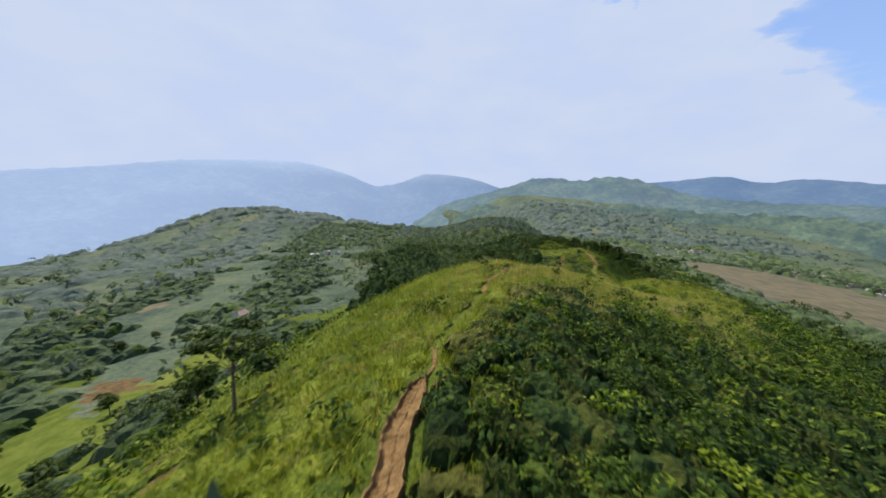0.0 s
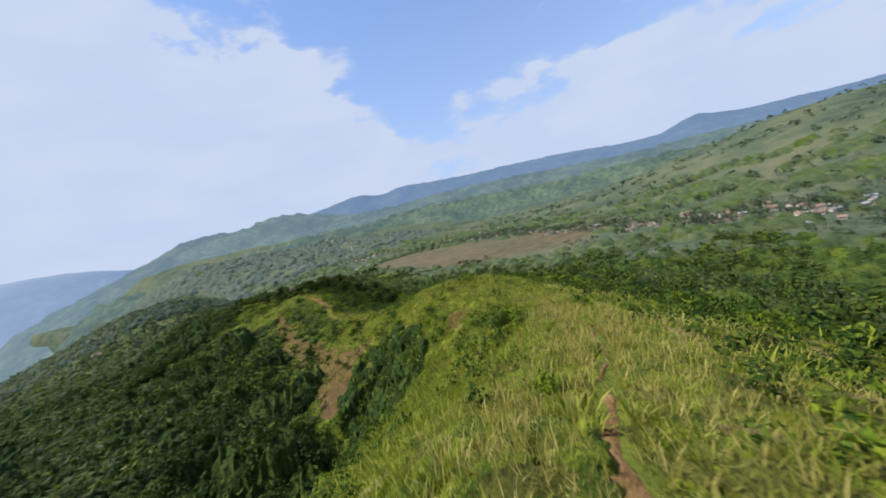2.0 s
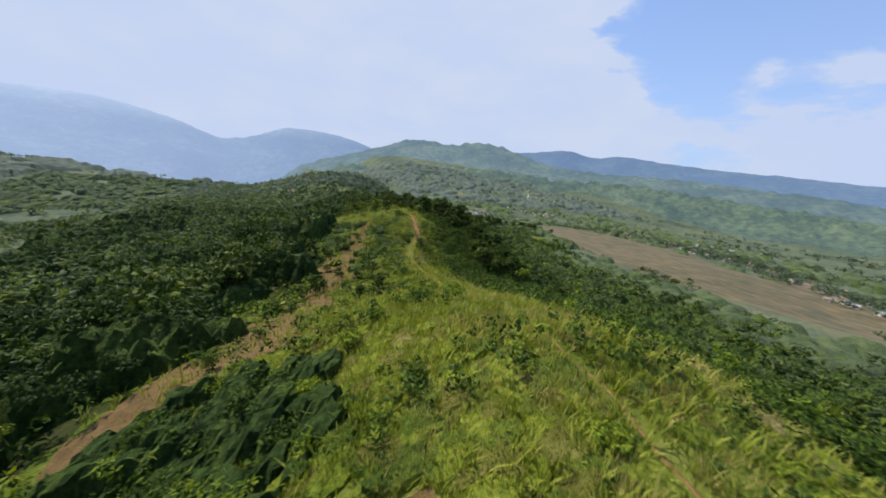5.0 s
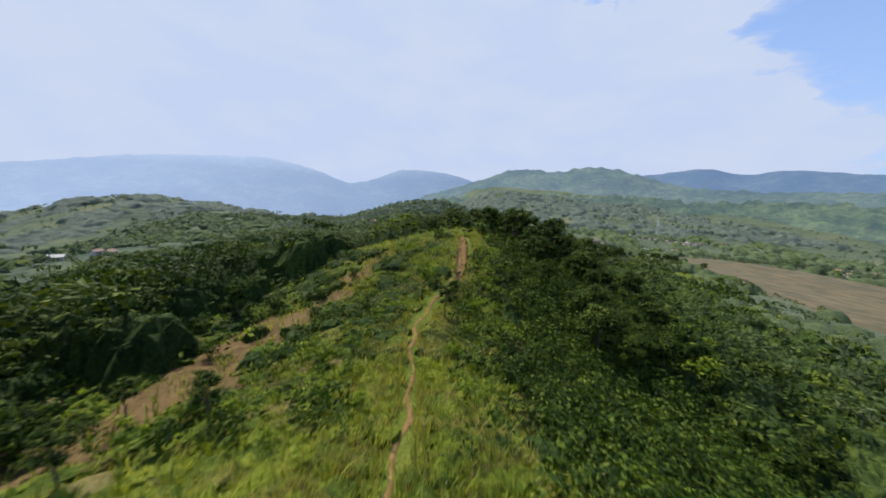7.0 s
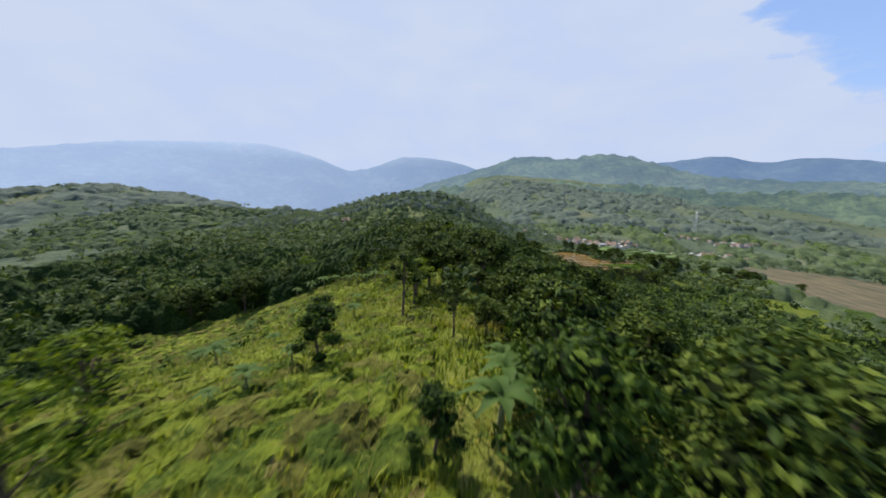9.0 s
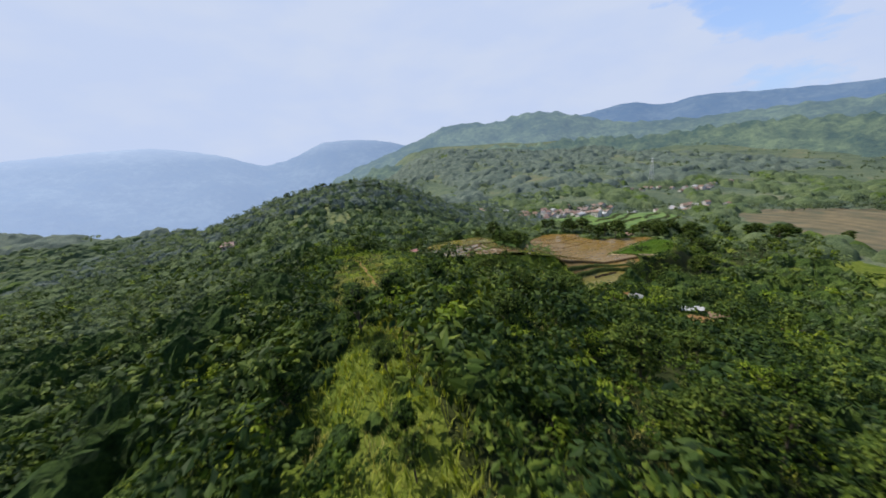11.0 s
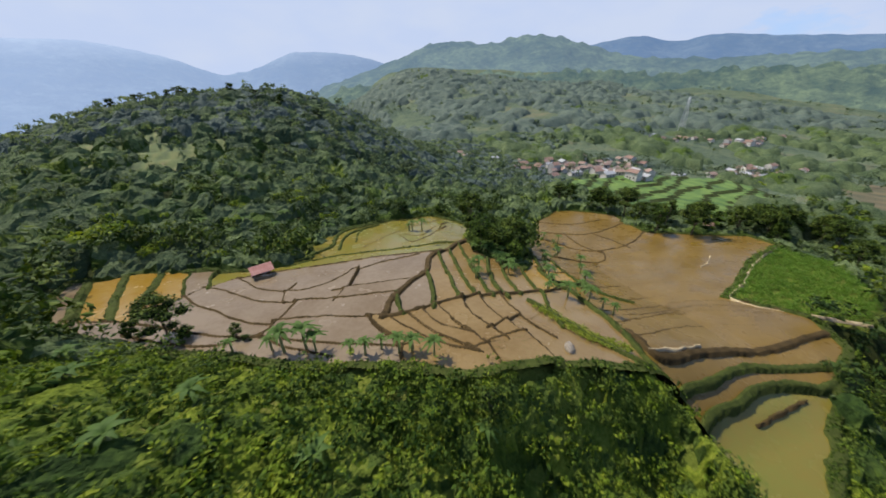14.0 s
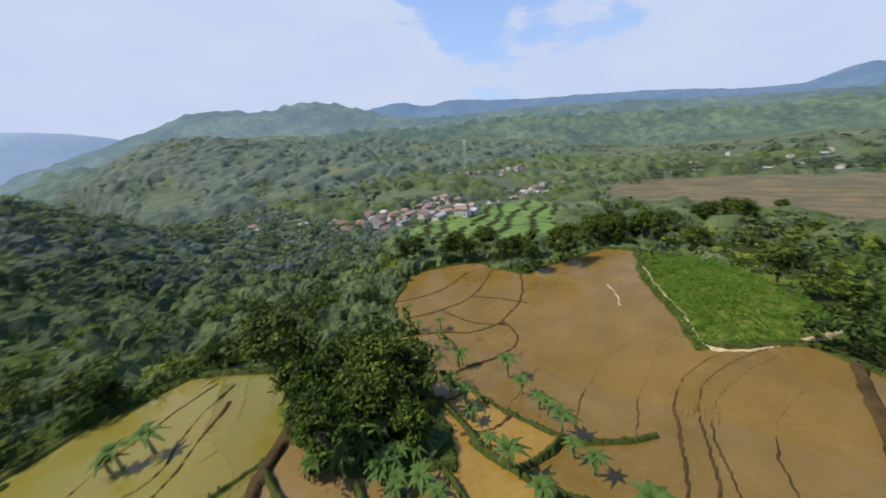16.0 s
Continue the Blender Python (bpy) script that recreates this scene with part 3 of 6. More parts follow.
def water_material(name, a, b, rough, weed=None):
    """Shallow muddy water over silt: brown body, wet gloss, faint ripples."""
    m, t, p, out = material(name)
    f = maths(t, "ADD", maths(t, "MULTIPLY", place_noise(t, 0.16, 4.0), 0.65), maths(t, "MULTIPLY", place_noise(t, 1.7, 5.0, 0.6), 0.35))
    stops = [(0.36, a), (0.60, b)] + ([(0.72, weed)] if weed else [])
    t.links.new(ramp(t, f, stops), p.inputs["Base Color"])
    p.inputs["IOR"].default_value = 1.33
    r = node(t, "ShaderNodeMapRange")
    t.links.new(place_noise(t, 0.35, 3.0), r.inputs[0])
    r.inputs[1].default_value, r.inputs[2].default_value, r.inputs[3].default_value, r.inputs[4].default_value = 0.35, 0.65, rough, rough + 0.22
    t.links.new(r.outputs[0], p.inputs["Roughness"])
    relief(t, p, place_noise(t, 5.0, 3.0), 0.06, 0.03)
    return m


# brown silty water, its base colour greyed for the sky it reflects
M_SILT = water_material("sky_greyed_silt_water", (0.125, 0.088, 0.050), (0.165, 0.124, 0.080), 0.06)
M_BROWN = water_material("brown_paddy_water", (0.105, 0.064, 0.010), (0.145, 0.090, 0.018), 0.20, (0.175, 0.118, 0.036))
M_OCHRE = water_material("ochre_paddy_water", (0.185, 0.105, 0.012), (0.225, 0.145, 0.038), 0.10)
M_OLIVE = water_material("weedy_paddy_water", (0.145, 0.108, 0.020), (0.125, 0.118, 0.022), 0.10, (0.075, 0.098, 0.012))
M_BUND = plain_material("mud_bund", (0.020, 0.014, 0.006), (0.074, 0.049, 0.020), 0.9, 0.85, 0.7, dist=0.1)
M_TURF = plain_material("grassy_bund", (0.018, 0.026, 0.006), (0.060, 0.072, 0.016), 1.6, 0.9, 0.8, dist=0.12)


M_STRIP = water_material("tan_paddy_water", (0.138, 0.086, 0.027), (0.175, 0.118, 0.046), 0.09, (0.195, 0.142, 0.066))


def fill_cells(free):
    """Number the separate open areas of a plan."""
    number = np.where(free, np.arange(1, free.size + 1).reshape(free.shape), 0)
    while True:
        grown = number.copy()
        for axis in (0, 1):
            for way in (1, -1):
                # sweep runs along each axis
                shifted = np.roll(grown, way, axis)
                grown = np.where(free & (shifted > 0), np.maximum(grown, shifted), grown)
        for row in range(1, free.shape[0]):
            grown[row] = np.where(free[row] & free[row - 1], np.maximum(grown[row], grown[row - 1]), grown[row])
        for row in range(free.shape[0] - 2, -1, -1):
            grown[row] = np.where(free[row] & free[row + 1], np.maximum(grown[row], grown[row + 1]), grown[row])
        for col in range(1, free.shape[1]):
            grown[:, col] = np.where(free[:, col] & free[:, col - 1], np.maximum(grown[:, col], grown[:, col - 1]), grown[:, col])
        for col in range(free.shape[1] - 2, -1, -1):
            grown[:, col] = np.where(free[:, col] & free[:, col + 1], np.maximum(grown[:, col], grown[:, col + 1]), grown[:, col])
        if (grown == number).all():
            return number
        number = grown


def spread(a, how, times=1):
    """The largest (or another pick) of each place's neighbours."""
    for _ in range(times):
        for axis in (0, 1):
            a = how(a, how(np.roll(a, 1, axis), np.roll(a, -1, axis)))
    return a


def water_kind(x, y):
    if y < 350 and x > 158:
        return M_OLIVE
    if x < 108.5 and y > 379.5:
        return M_OCHRE
    if y > 388.5 and x < 158:
        return M_OLIVE
    if x > 158 or (x > 156 and y < 360):
        return M_BROWN if x > 167 or y < 371 else M_OCHRE
    if x > 134 and (y < 366.5 or x > 141.5):
        return M_STRIP
    return M_SILT


def build_paddies():
    step = 0.19
    xs, ys = np.arange(89, 226, step), np.arange(334, 423, step)
    gx, gy = np.meshgrid(xs, ys)
    rim = outline_distance(gx, gy, PADDY) + 0.4 * wave_noise(gx, gy, 7, 66, 3)
    wx, wy = gx + 0.22 * wave_noise(gx, gy, 5, 61, 2), gy + 0.22 * wave_noise(gx, gy, 5, 62, 2)
    away, height, turf, raw = -rim - 0.3, np.full(gx.shape, 0.25), np.ones(gx.shape, bool), -rim
    for half, high, grassy, pts in BUNDS:
        strip = 133 < pts[0][0] < 162 and 362 < pts[0][1] < 390
        half *= 0.85 if half >= 0.4 else 0.8 if grassy and strip else 0.6 if half > 0.3 else 0.35
        high += 0.15 if grassy and strip else 0.0
        p = round_off(pts)
        c = (gx > p[:, 0].min() - 2) & (gx < p[:, 0].max() + 2) & (gy > p[:, 1].min() - 2) & (gy < p[:, 1].max() + 2)
        d = line_distance(wx[c], wy[c], p)
        nearer = d - half < away[c]
        height[c] = np.where(nearer, high, height[c])
        turf[c] = np.where(nearer, bool(grassy), turf[c])
        away[c] = np.where(nearer, d - half, away[c])
        raw[c] = np.minimum(raw[c], d)
    inside = rim < 0
    number = fill_cells(inside & (raw > 0.17))
    while ((number == 0) & inside).any():
        grown = spread(number, np.maximum)
        if ((grown == 0) & inside).sum() == ((number == 0) & inside).sum():
            break
        number = np.where(number == 0, grown, number)
    number = np.where(inside, number, spread(number, np.maximum, 5))
    plane = paddy_plane(gx, gy)
    level = plane.copy()
    cells, counts = np.unique(number[inside], return_counts=True)
    for c in cells:
        here = number == c
        mid, range_ = np.median(plane[here & inside]), np.ptp(plane[here & inside])
        level[here] = mid + (plane[here] - mid) * max(0.0, 1 - 0.7 / max(range_, 0.1))
    top = spread(level, np.maximum, 2)
    bank = smooth(0.13, 0.0, away)
    z = level - 0.2 + bank * (top + height - level + 0.2) * (0.9 + 0.12 * wave_noise(gx, gy, 2.5, 67, 2)) + 0.03 * wave_noise(gx, gy, 1.1, 68, 2)
    z = np.where(rim > -0.25, np.maximum(z, ground_height(gx, gy) + 0.12), z)
    nx = len(xs)
    i = (np.arange(len(ys) - 1)[:, None] * nx + np.arange(nx - 1)[None, :]).ravel()
    f = np.stack([i, i + 1, i + nx + 1, i + nx], 1)
    rf, ef = rim.ravel()[f], away.ravel()[f]
    v = np.stack([gx, gy, z], -1).reshape(-1, 3)
    b = (rf.min(1) < 0.6) & (ef.min(1) < 0.34)
    green = turf.ravel()[f[:, 0]]
    bv, bf = used_only(v, f[b])
    ob = new("terrace_bunds", mesh_from("terrace_bunds", bv, bf, [M_BUND, M_TURF], green[b].astype(int), True))
    tagged(ob, "mud and turf banks between flooded rice terraces", "bank", kind="structure")
    # water, one sheet to a terrace, laid in strips
    for c, count in zip(cells, counts):
        if c == 0 or count < 40:
            continue
        here = (number == c) & (rim < 0)
        wv = []
        for row in np.nonzero(here.any(1))[0]:
            edges = np.diff(np.r_[0, here[row].astype(int), 0])
            for first, end in zip(np.nonzero(edges == 1)[0], np.nonzero(edges == -1)[0]):
                for a in range(first, end, 14):
                    e = min(end, a + 14)
                    x0, x1, y0, y1 = xs[a] - step / 2, xs[e - 1] + step / 2, ys[row] - step / 2, ys[row] + step / 2
                    up, dn = min(row + 1, len(ys) - 1), max(row - 1, 0)
                    dz = [0.0 if number[up, k] != c or number[dn, k] != c else (level[up, k] - level[dn, k]) / 4 for k in (a, e - 1)]
                    za, zb = level[row, a], level[row, e - 1]
                    wv += [(x0, y0, za - dz[0]), (x1, y0, zb - dz[1]), (x1, y1, zb + dz[1]), (x0, y1, za + dz[0])]
        mat = water_kind(float(gx[here].mean()), float(gy[here].mean()))
        says = {M_SILT: "flooded rice terrace of silty water tinted sky-grey", M_BROWN: "flooded rice terrace of still brown water", M_OCHRE: "flooded rice terrace of ochre muddy water", M_OLIVE: "rice terrace of weedy olive water", M_STRIP: "narrow flooded rice terrace of tan muddy water"}[mat]
        ob = new("paddy_water", mesh_from("paddy_water", wv, np.arange(len(wv)).reshape(-1, 4), [mat]))
        tagged(ob, says, "rice paddy", "flooded rice terraces")
    print("paddies", len(cells), sorted(counts)[-6:])
    return gx, gy, away, turf, top, rim


P_X, P_Y, P_EDGE, P_TURF, P_LEVEL, P_RIM = build_paddies()


def laid_ground(x, y):
    """Height of the ground sheet itself, between its corners."""
    i, j = np.floor((x + 60) / 1.6), np.floor((y + 20) / 1.6)
    x0, y0 = i * 1.6 - 60, j * 1.6 - 20
    u, v = (x - x0) / 1.6, (y - y0) / 1.6
    a, b, c, d = (ground_height(x0 + p, y0 + q) for p, q in ((0, 0), (1.6, 0), (0, 1.6), (1.6, 1.6)))
    flat = (a * (1 - u) + b * u) * (1 - v) + (c * (1 - u) + d * u) * v
    return np.maximum(flat, np.maximum(a + u * (b - a) + v * (d - b), a + v * (c - a) + u * (d - c)))


def build_trail(name, label, pts, width, sink=0.0):
    """A trodden earth path that follows the ground, with ragged edges."""
    pts = np.array(pts, float)
    seg = np.r_[0, np.cumsum(np.hypot(*np.diff(pts, axis=0).T))]
    s = np.arange(0, seg[-1], 0.45)
    cx, cy = (np.interp(s, seg, pts[:, k]) for k in (0, 1))
    k = np.exp(-0.5 * (np.arange(-8, 9) / 3.5) ** 2)
    cx, cy = (np.convolve(np.pad(c, 8, mode="edge"), k / k.sum(), "valid") for c in (cx, cy))
    cx, cy = cx + 0.25 * np.sin(s * 0.9), cy + 0.2 * np.sin(s * 0.7 + 1)
    tx, ty = np.gradient(cx), np.gradient(cy)
    n = np.hypot(tx, ty)
    across = np.array([-1.0, -0.75, 0.0, 0.75, 1.0])
    w = width * (0.8 + 0.22 * np.sin(s * 0.53) + 0.2 * np.sin(s * 1.9 + 2) + 0.12 * np.sin(s * 4.3))
    x = cx[:, None] + across * (w * ty / n)[:, None]
    y = cy[:, None] - across * (w * tx / n)[:, None]
    z = laid_ground(x, y) + np.array([-0.12, 0.045, 0.03 - sink, 0.045, -0.12]) + 0.02 * wave_noise(x, y, 0.9, 69, 2)
    m = len(across)
    i = (np.arange(len(s) - 1)[:, None] * m + np.arange(m - 1)[None, :]).ravel()
    f = np.stack([i, i + 1, i + m + 1, i + m], 1)
    ob = new(name, mesh_from(name, np.stack([x, y, z], -1).reshape(-1, 3), f, [M_PATH], smooth_shade=True))
    tagged(ob, label, "path", kind="structure")


M_PATH = plain_material("trodden_earth", (0.085, 0.046, 0.016), (0.28, 0.176, 0.076), 1.3, 0.95, 1.0, dist=0.2)
build_trail("path", "narrow trodden earth path along the grassy crest", TRAIL[:4], 0.24)
build_trail("path_crest", "faint trodden path through straw-coloured grass", TRAIL[9:17], 0.13)
build_trail("path_bend", "reddish trodden path where the crest bends", TRAIL[4:10], 0.42)
build_trail("path_saddle", "narrow trodden earth path across the saddle", TRAIL[17:], 0.26)


def build_gully(name, label, line, half, high):
    """A washed-out stretch of the path: rutted bed between crumbling earth banks."""
    line = np.array(line, float)
    s = np.linspace(0, 1, 170)
    cx, cy = (np.interp(s, np.linspace(0, 1, len(line)), line[:, k]) for k in (0, 1))
    across = np.linspace(-1, 1, 17)
    w = half * (0.95 + 0.3 * wave_noise(cx, cy, 2.2, 71, 3)) * (0.35 + 0.65 * smooth(1.0, 0.86, s)) * (0.4 + 0.6 * smooth(0, 0.15, s))
    cx = cx + 0.2 * wave_noise(cx, cy, 5, 74, 2)
    x, y = cx[:, None] + across * w[:, None], np.repeat(cy[:, None], 17, 1)
    bank = smooth(0.55, 0.8, np.abs(across)) * smooth(1.0, 0.88, np.abs(across))
    z = laid_ground(x, y) + 0.10 + high * bank * (0.7 + 0.6 * wave_noise(x, y, 1.3, 72, 3)) + 0.11 * wave_noise(x, y, 0.8, 73, 4) - 0.10 * np.exp(-((across - 0.15) / 0.12) ** 2)
    z = np.where(np.abs(across) > 0.95, laid_ground(x, y) - 0.2, z)
    i = (np.arange(len(s) - 1)[:, None] * 17 + np.arange(16)[None, :]).ravel()
    f = np.stack([i, i + 1, i + 18, i + 17], 1)
    tagged(new(name, mesh_from(name, np.stack([x, y, z], -1).reshape(-1, 3), f, [M_PATH])), label, "path", kind="structure")


build_gully("path_gully", "washed-out earth gully in the crest path", [(94.4, 189), (95.2, 194), (95.9, 199), (96.3, 204), (96.9, 211.5)], 1.1, 0.5)
build_gully("path_cutting", "eroded reddish cutting where the path climbs the crest", GULLY, 0.85, 0.45)
build_trail("path_side", "narrow earth path over the lower hill", SIDE_PATH, 0.3)


# ---- plants ----
def leaf_quads(rng, centres, radii, count, size, flat=0.35, inner=0.55, slim=0.5):
    """Leaves as small kites spread through ellipsoid clumps. centres (n,3), radii (n,3); count leaves a clump; size (n,) or number."""
    n = len(centres)
    d = rng.normal(size=(n, count, 3))
    d /= np.linalg.norm(d, axis=2, keepdims=True) + 1e-9
    d[:, :, 2] = np.where(d[:, :, 2] < -0.35, -d[:, :, 2], d[:, :, 2])
    r = rng.uniform(inner, 1.05, (n, count, 1))
    c = centres[:, None, :] + d * r * radii[:, None, :]
    nrm = d * 0.8 + rng.normal(scale=0.5, size=d.shape) + np.array([0, 0, flat])
    nrm /= np.linalg.norm(nrm, axis=2, keepdims=True) + 1e-9
    a = np.cross(nrm, rng.normal(size=d.shape))
    a /= np.linalg.norm(a, axis=2, keepdims=True) + 1e-9
    b = np.cross(nrm, a)
    s = (np.broadcast_to(np.asarray(size, float).reshape(-1, 1, 1), (n, 1, 1)) * rng.uniform(0.6, 1.25, (n, count, 1)))
    v = np.stack([c + a * s, c + b * s * slim - nrm * s * 0.15, c - a * s, c - b * s * slim - nrm * s * 0.15], 2).reshape(-1, 3)
    f = np.arange(len(v)).reshape(-1, 4)
    return v, f


def scatter(rng, n, x0, x1, y0, y1, keep):
    """Random places where keep(x, y), between 0 and 1, allows."""
    x, y = rng.uniform(x0, x1, n), rng.uniform(y0, y1, n)
    ok = rng.uniform(0, 1, n) < keep(x, y)
    return x[ok], y[ok]


def clear_of_paddies(x, y):
    return smooth(0.3, 1.6, np.minimum(outline_distance(x, y, PADDY), outline_distance(x, y, CROP)))


def signed_crest(x, y):
    d, side, top, fl, fr, st = crest_at(x, y)
    return d * side


def village_clear(x, y):
    k = smooth(0.9, 1.1, np.hypot((x - 240) / 26, (y - 468) / 20))
    return 0.1 + 0.9 * k * smooth(0.9, 1.1, np.hypot((x - 316) / 18, (y - 446) / 10))


def woods_keep(x, y):
    """How densely wooded the land is."""
    s = signed_crest(x, y)
    n = wave_noise(x, y, 46, 77, 3)
    left = smooth(-30, -38, s + 5 * n) * smooth(104, 140, y) * smooth(-60, -10, x)
    left = np.maximum(left, 0.45 * smooth(-0.1, 0.5, n) * smooth(-45, -60, s))
    right = smooth(30, 50, s + 6 * n) * smooth(300, 200, x)
    hill = smooth(384, 391, y + 0.15 * (x - 120)) * smooth(205, 175, x) * smooth(-60, -20, x)
    hill = np.maximum(hill, smooth(352, 362, y) * smooth(112, 104, x) * smooth(30, 60, x))
    low = smooth(215, 235, y) * smooth(5, 11, np.abs(s)) * smooth(345, 330, y) * (0.4 + 0.6 * smooth(-0.3, 0.2, n)) * np.where(s < 0, smooth(250, 262, y), 1.0)
    side = smooth(165, 175, x) * smooth(365, 340, y) * smooth(-0.4, 0.1, n)
    clump = smooth(1.15, 0.85, np.hypot((x - 158) / 7, (y - 391) / 9))
    k = np.maximum.reduce([left, right * 0.95, hill, low, side * 0.9, clump])
    open_land = (1 - tan_fields(x, y)) * (1 - green_steps(x, y)) * (1 - 0.75 * spur_steps(x, y)) * village_clear(x, y)
    belt = smooth(0.1, 0.4, wave_noise(x, y, 90, 79, 3)) * smooth(190, 220, x)
    belt = np.maximum(belt, 0.5 * smooth(34, 16, line_distance(x, y, [(250, 470), (316, 446), (410, 392), (440, 331), (452, 269), (372, 139), (335, 40), (300, -30)])))
    k = np.maximum(k * smooth(260, 200, x), belt)
    k = np.where((y < 345) & (s < 18) & (s > -26), np.minimum(k, low), k)
    k = np.maximum(k, 0.9 * smooth(226, 236, y) * smooth(330, 318, y) * smooth(0.5, 3, s) * smooth(40, 30, s))
    k = k * smooth(-1.5, 1.5, outline_distance(x, y, MEADOW)) * smooth(-1, 2, outline_distance(x, y, KNOB))
    open_land = open_land * smooth(0.8, 1.15, np.hypot((x - 176) / 9, (y - 328) / 10))
    open_land = open_land * (1 - smooth(338, 346, y) * smooth(110, 116, x) * smooth(384, 376, y) * smooth(172, 166, x))
    return np.clip(k, 0, 1) * open_land * clear_of_paddies(x, y) * (1 - bareness(x, y))


def canopy_material(name, dark, mid, light):
    """Closed foliage seen from afar: leafy speckle within each crown."""
    m, t, p, out = material(name)
    f = maths(t, "ADD", maths(t, "MULTIPLY", place_noise(t, 0.12, 3.0), 0.4), maths(t, "MULTIPLY", place_noise(t, 1.6, 6.0, 0.7), 0.6))
    t.links.new(ramp(t, f, [(0.38, dark), (0.5, mid), (0.63, light)]), p.inputs["Base Color"])
    p.inputs["Roughness"].default_value = 0.8
    p.inputs["Specular IOR Level"].default_value = 0.08
    relief(t, p, place_noise(t, 2.2, 5.0, 0.7), 1.0, 0.6)
    return m


M_CANOPY_DARK = canopy_material("dark_canopy", (0.010, 0.022, 0.006), (0.030, 0.056, 0.012), (0.065, 0.100, 0.020))
M_CANOPY_MID = canopy_material("mid_canopy", (0.020, 0.036, 0.008), (0.052, 0.085, 0.016), (0.105, 0.145, 0.028))
M_CANOPY_LIME = canopy_material("pale_canopy", (0.040, 0.065, 0.008), (0.095, 0.135, 0.016), (0.17, 0.20, 0.035))
# distant canopy blued, hill and spur canopies paled, to stand in for haze
M_CANOPY_HAZED = canopy_material("hazed_canopy", (0.040, 0.060, 0.052), (0.078, 0.104, 0.084), (0.122, 0.146, 0.108))
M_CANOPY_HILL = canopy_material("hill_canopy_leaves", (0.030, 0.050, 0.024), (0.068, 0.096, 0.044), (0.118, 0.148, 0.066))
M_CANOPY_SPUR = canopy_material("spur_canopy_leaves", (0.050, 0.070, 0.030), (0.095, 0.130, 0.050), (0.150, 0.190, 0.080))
M_SPUR = field_material("stepped_spur_plots", [(0.36, (0.024, 0.042, 0.010)), (0.48, (0.060, 0.086, 0.016)), (0.58, (0.100, 0.112, 0.026)), (0.70, (0.10, 0.072, 0.034))], 0.09)


def build_ground():
    xs, ys = sheet_axis(-60, 290, 1.6, 4300), sheet_axis(-20, 450, 1.6, 4300)
    gx, gy = np.meshgrid(xs, ys)
    gz = ground_height(gx, gy)
    v = np.stack([gx, gy, gz], -1).reshape(-1, 3)
    nx, ny = len(xs), len(ys)
    i = (np.arange(ny - 1)[:, None] * nx + np.arange(nx - 1)[None, :]).ravel()
    f = np.stack([i, i + 1, i + nx + 1, i + nx], 1)
    mx, my = (v[f[:, 0], k] + 0.5 * (v[f[:, 2], k] - v[f[:, 0], k]) for k in (0, 1))
    kind = np.zeros(len(f), int)
    # beyond about 120 m the ground takes the haze-tinted colours
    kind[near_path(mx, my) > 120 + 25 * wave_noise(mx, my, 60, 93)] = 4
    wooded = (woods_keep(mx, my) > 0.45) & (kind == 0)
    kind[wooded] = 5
    kind[bareness(mx, my) > 0.5] = 1
    kind[tan_fields(mx, my) > 0.5] = 2
    kind[green_steps(mx, my) > 0.5] = 3
    kind[np.hypot((mx + 178) / 30, (my - 186) / 13) < 1] = 2
    kind[spur_steps(mx, my) > 0.5] = 6
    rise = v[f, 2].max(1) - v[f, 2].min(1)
    # steep faces of the green steps take the dark floor colour too
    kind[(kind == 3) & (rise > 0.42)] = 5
    ob = new("ground", mesh_from("ground", v, f, [M_GROUND, M_EARTH, M_TAN, M_GREENFIELD, M_HAZED_GROUND, M_FLOOR, M_SPUR], kind, True))
    tagged(ob, "green and straw-coloured grassy hills with bare slips and valley fields", "ground", kind="structure")


build_ground()


def add_leaves(name, label, category, x, y, size, lift, tall, leaves, leaf, mat, rng, lumps=1, inner=0.55):
    """Many leafy plants as one mesh; each is a few clumps of leaves."""
    n = len(x)
    z = ground_height(x, y)
    r = size * rng.uniform(0.6, 1.4, n) * np.where((y > 400) & (size > 2), 0.72, 1.0)
    c = np.stack([x, y, z + r * lift], 1)
    rad = np.stack([r, r, r * tall * rng.uniform(0.8, 1.2, n)], 1)
    if lumps > 1:
        off = rng.normal(scale=0.55, size=(n, lumps, 3)) * rad[:, None, :]
        off[:, :, 2] = np.abs(off[:, :, 2]) * 0.7
        c = (c[:, None, :] + off).reshape(-1, 3)
        rad = np.repeat(rad * 0.62, lumps, 0)
        r = np.repeat(r, lumps)
    v, f = leaf_quads(rng, c, rad, leaves, r * leaf, inner=inner)
    ob = new(name, mesh_from(name, v, f, [mat]))
    tagged(ob, label, category, kind="stuff")
    print(name, n, len(f) * 2)


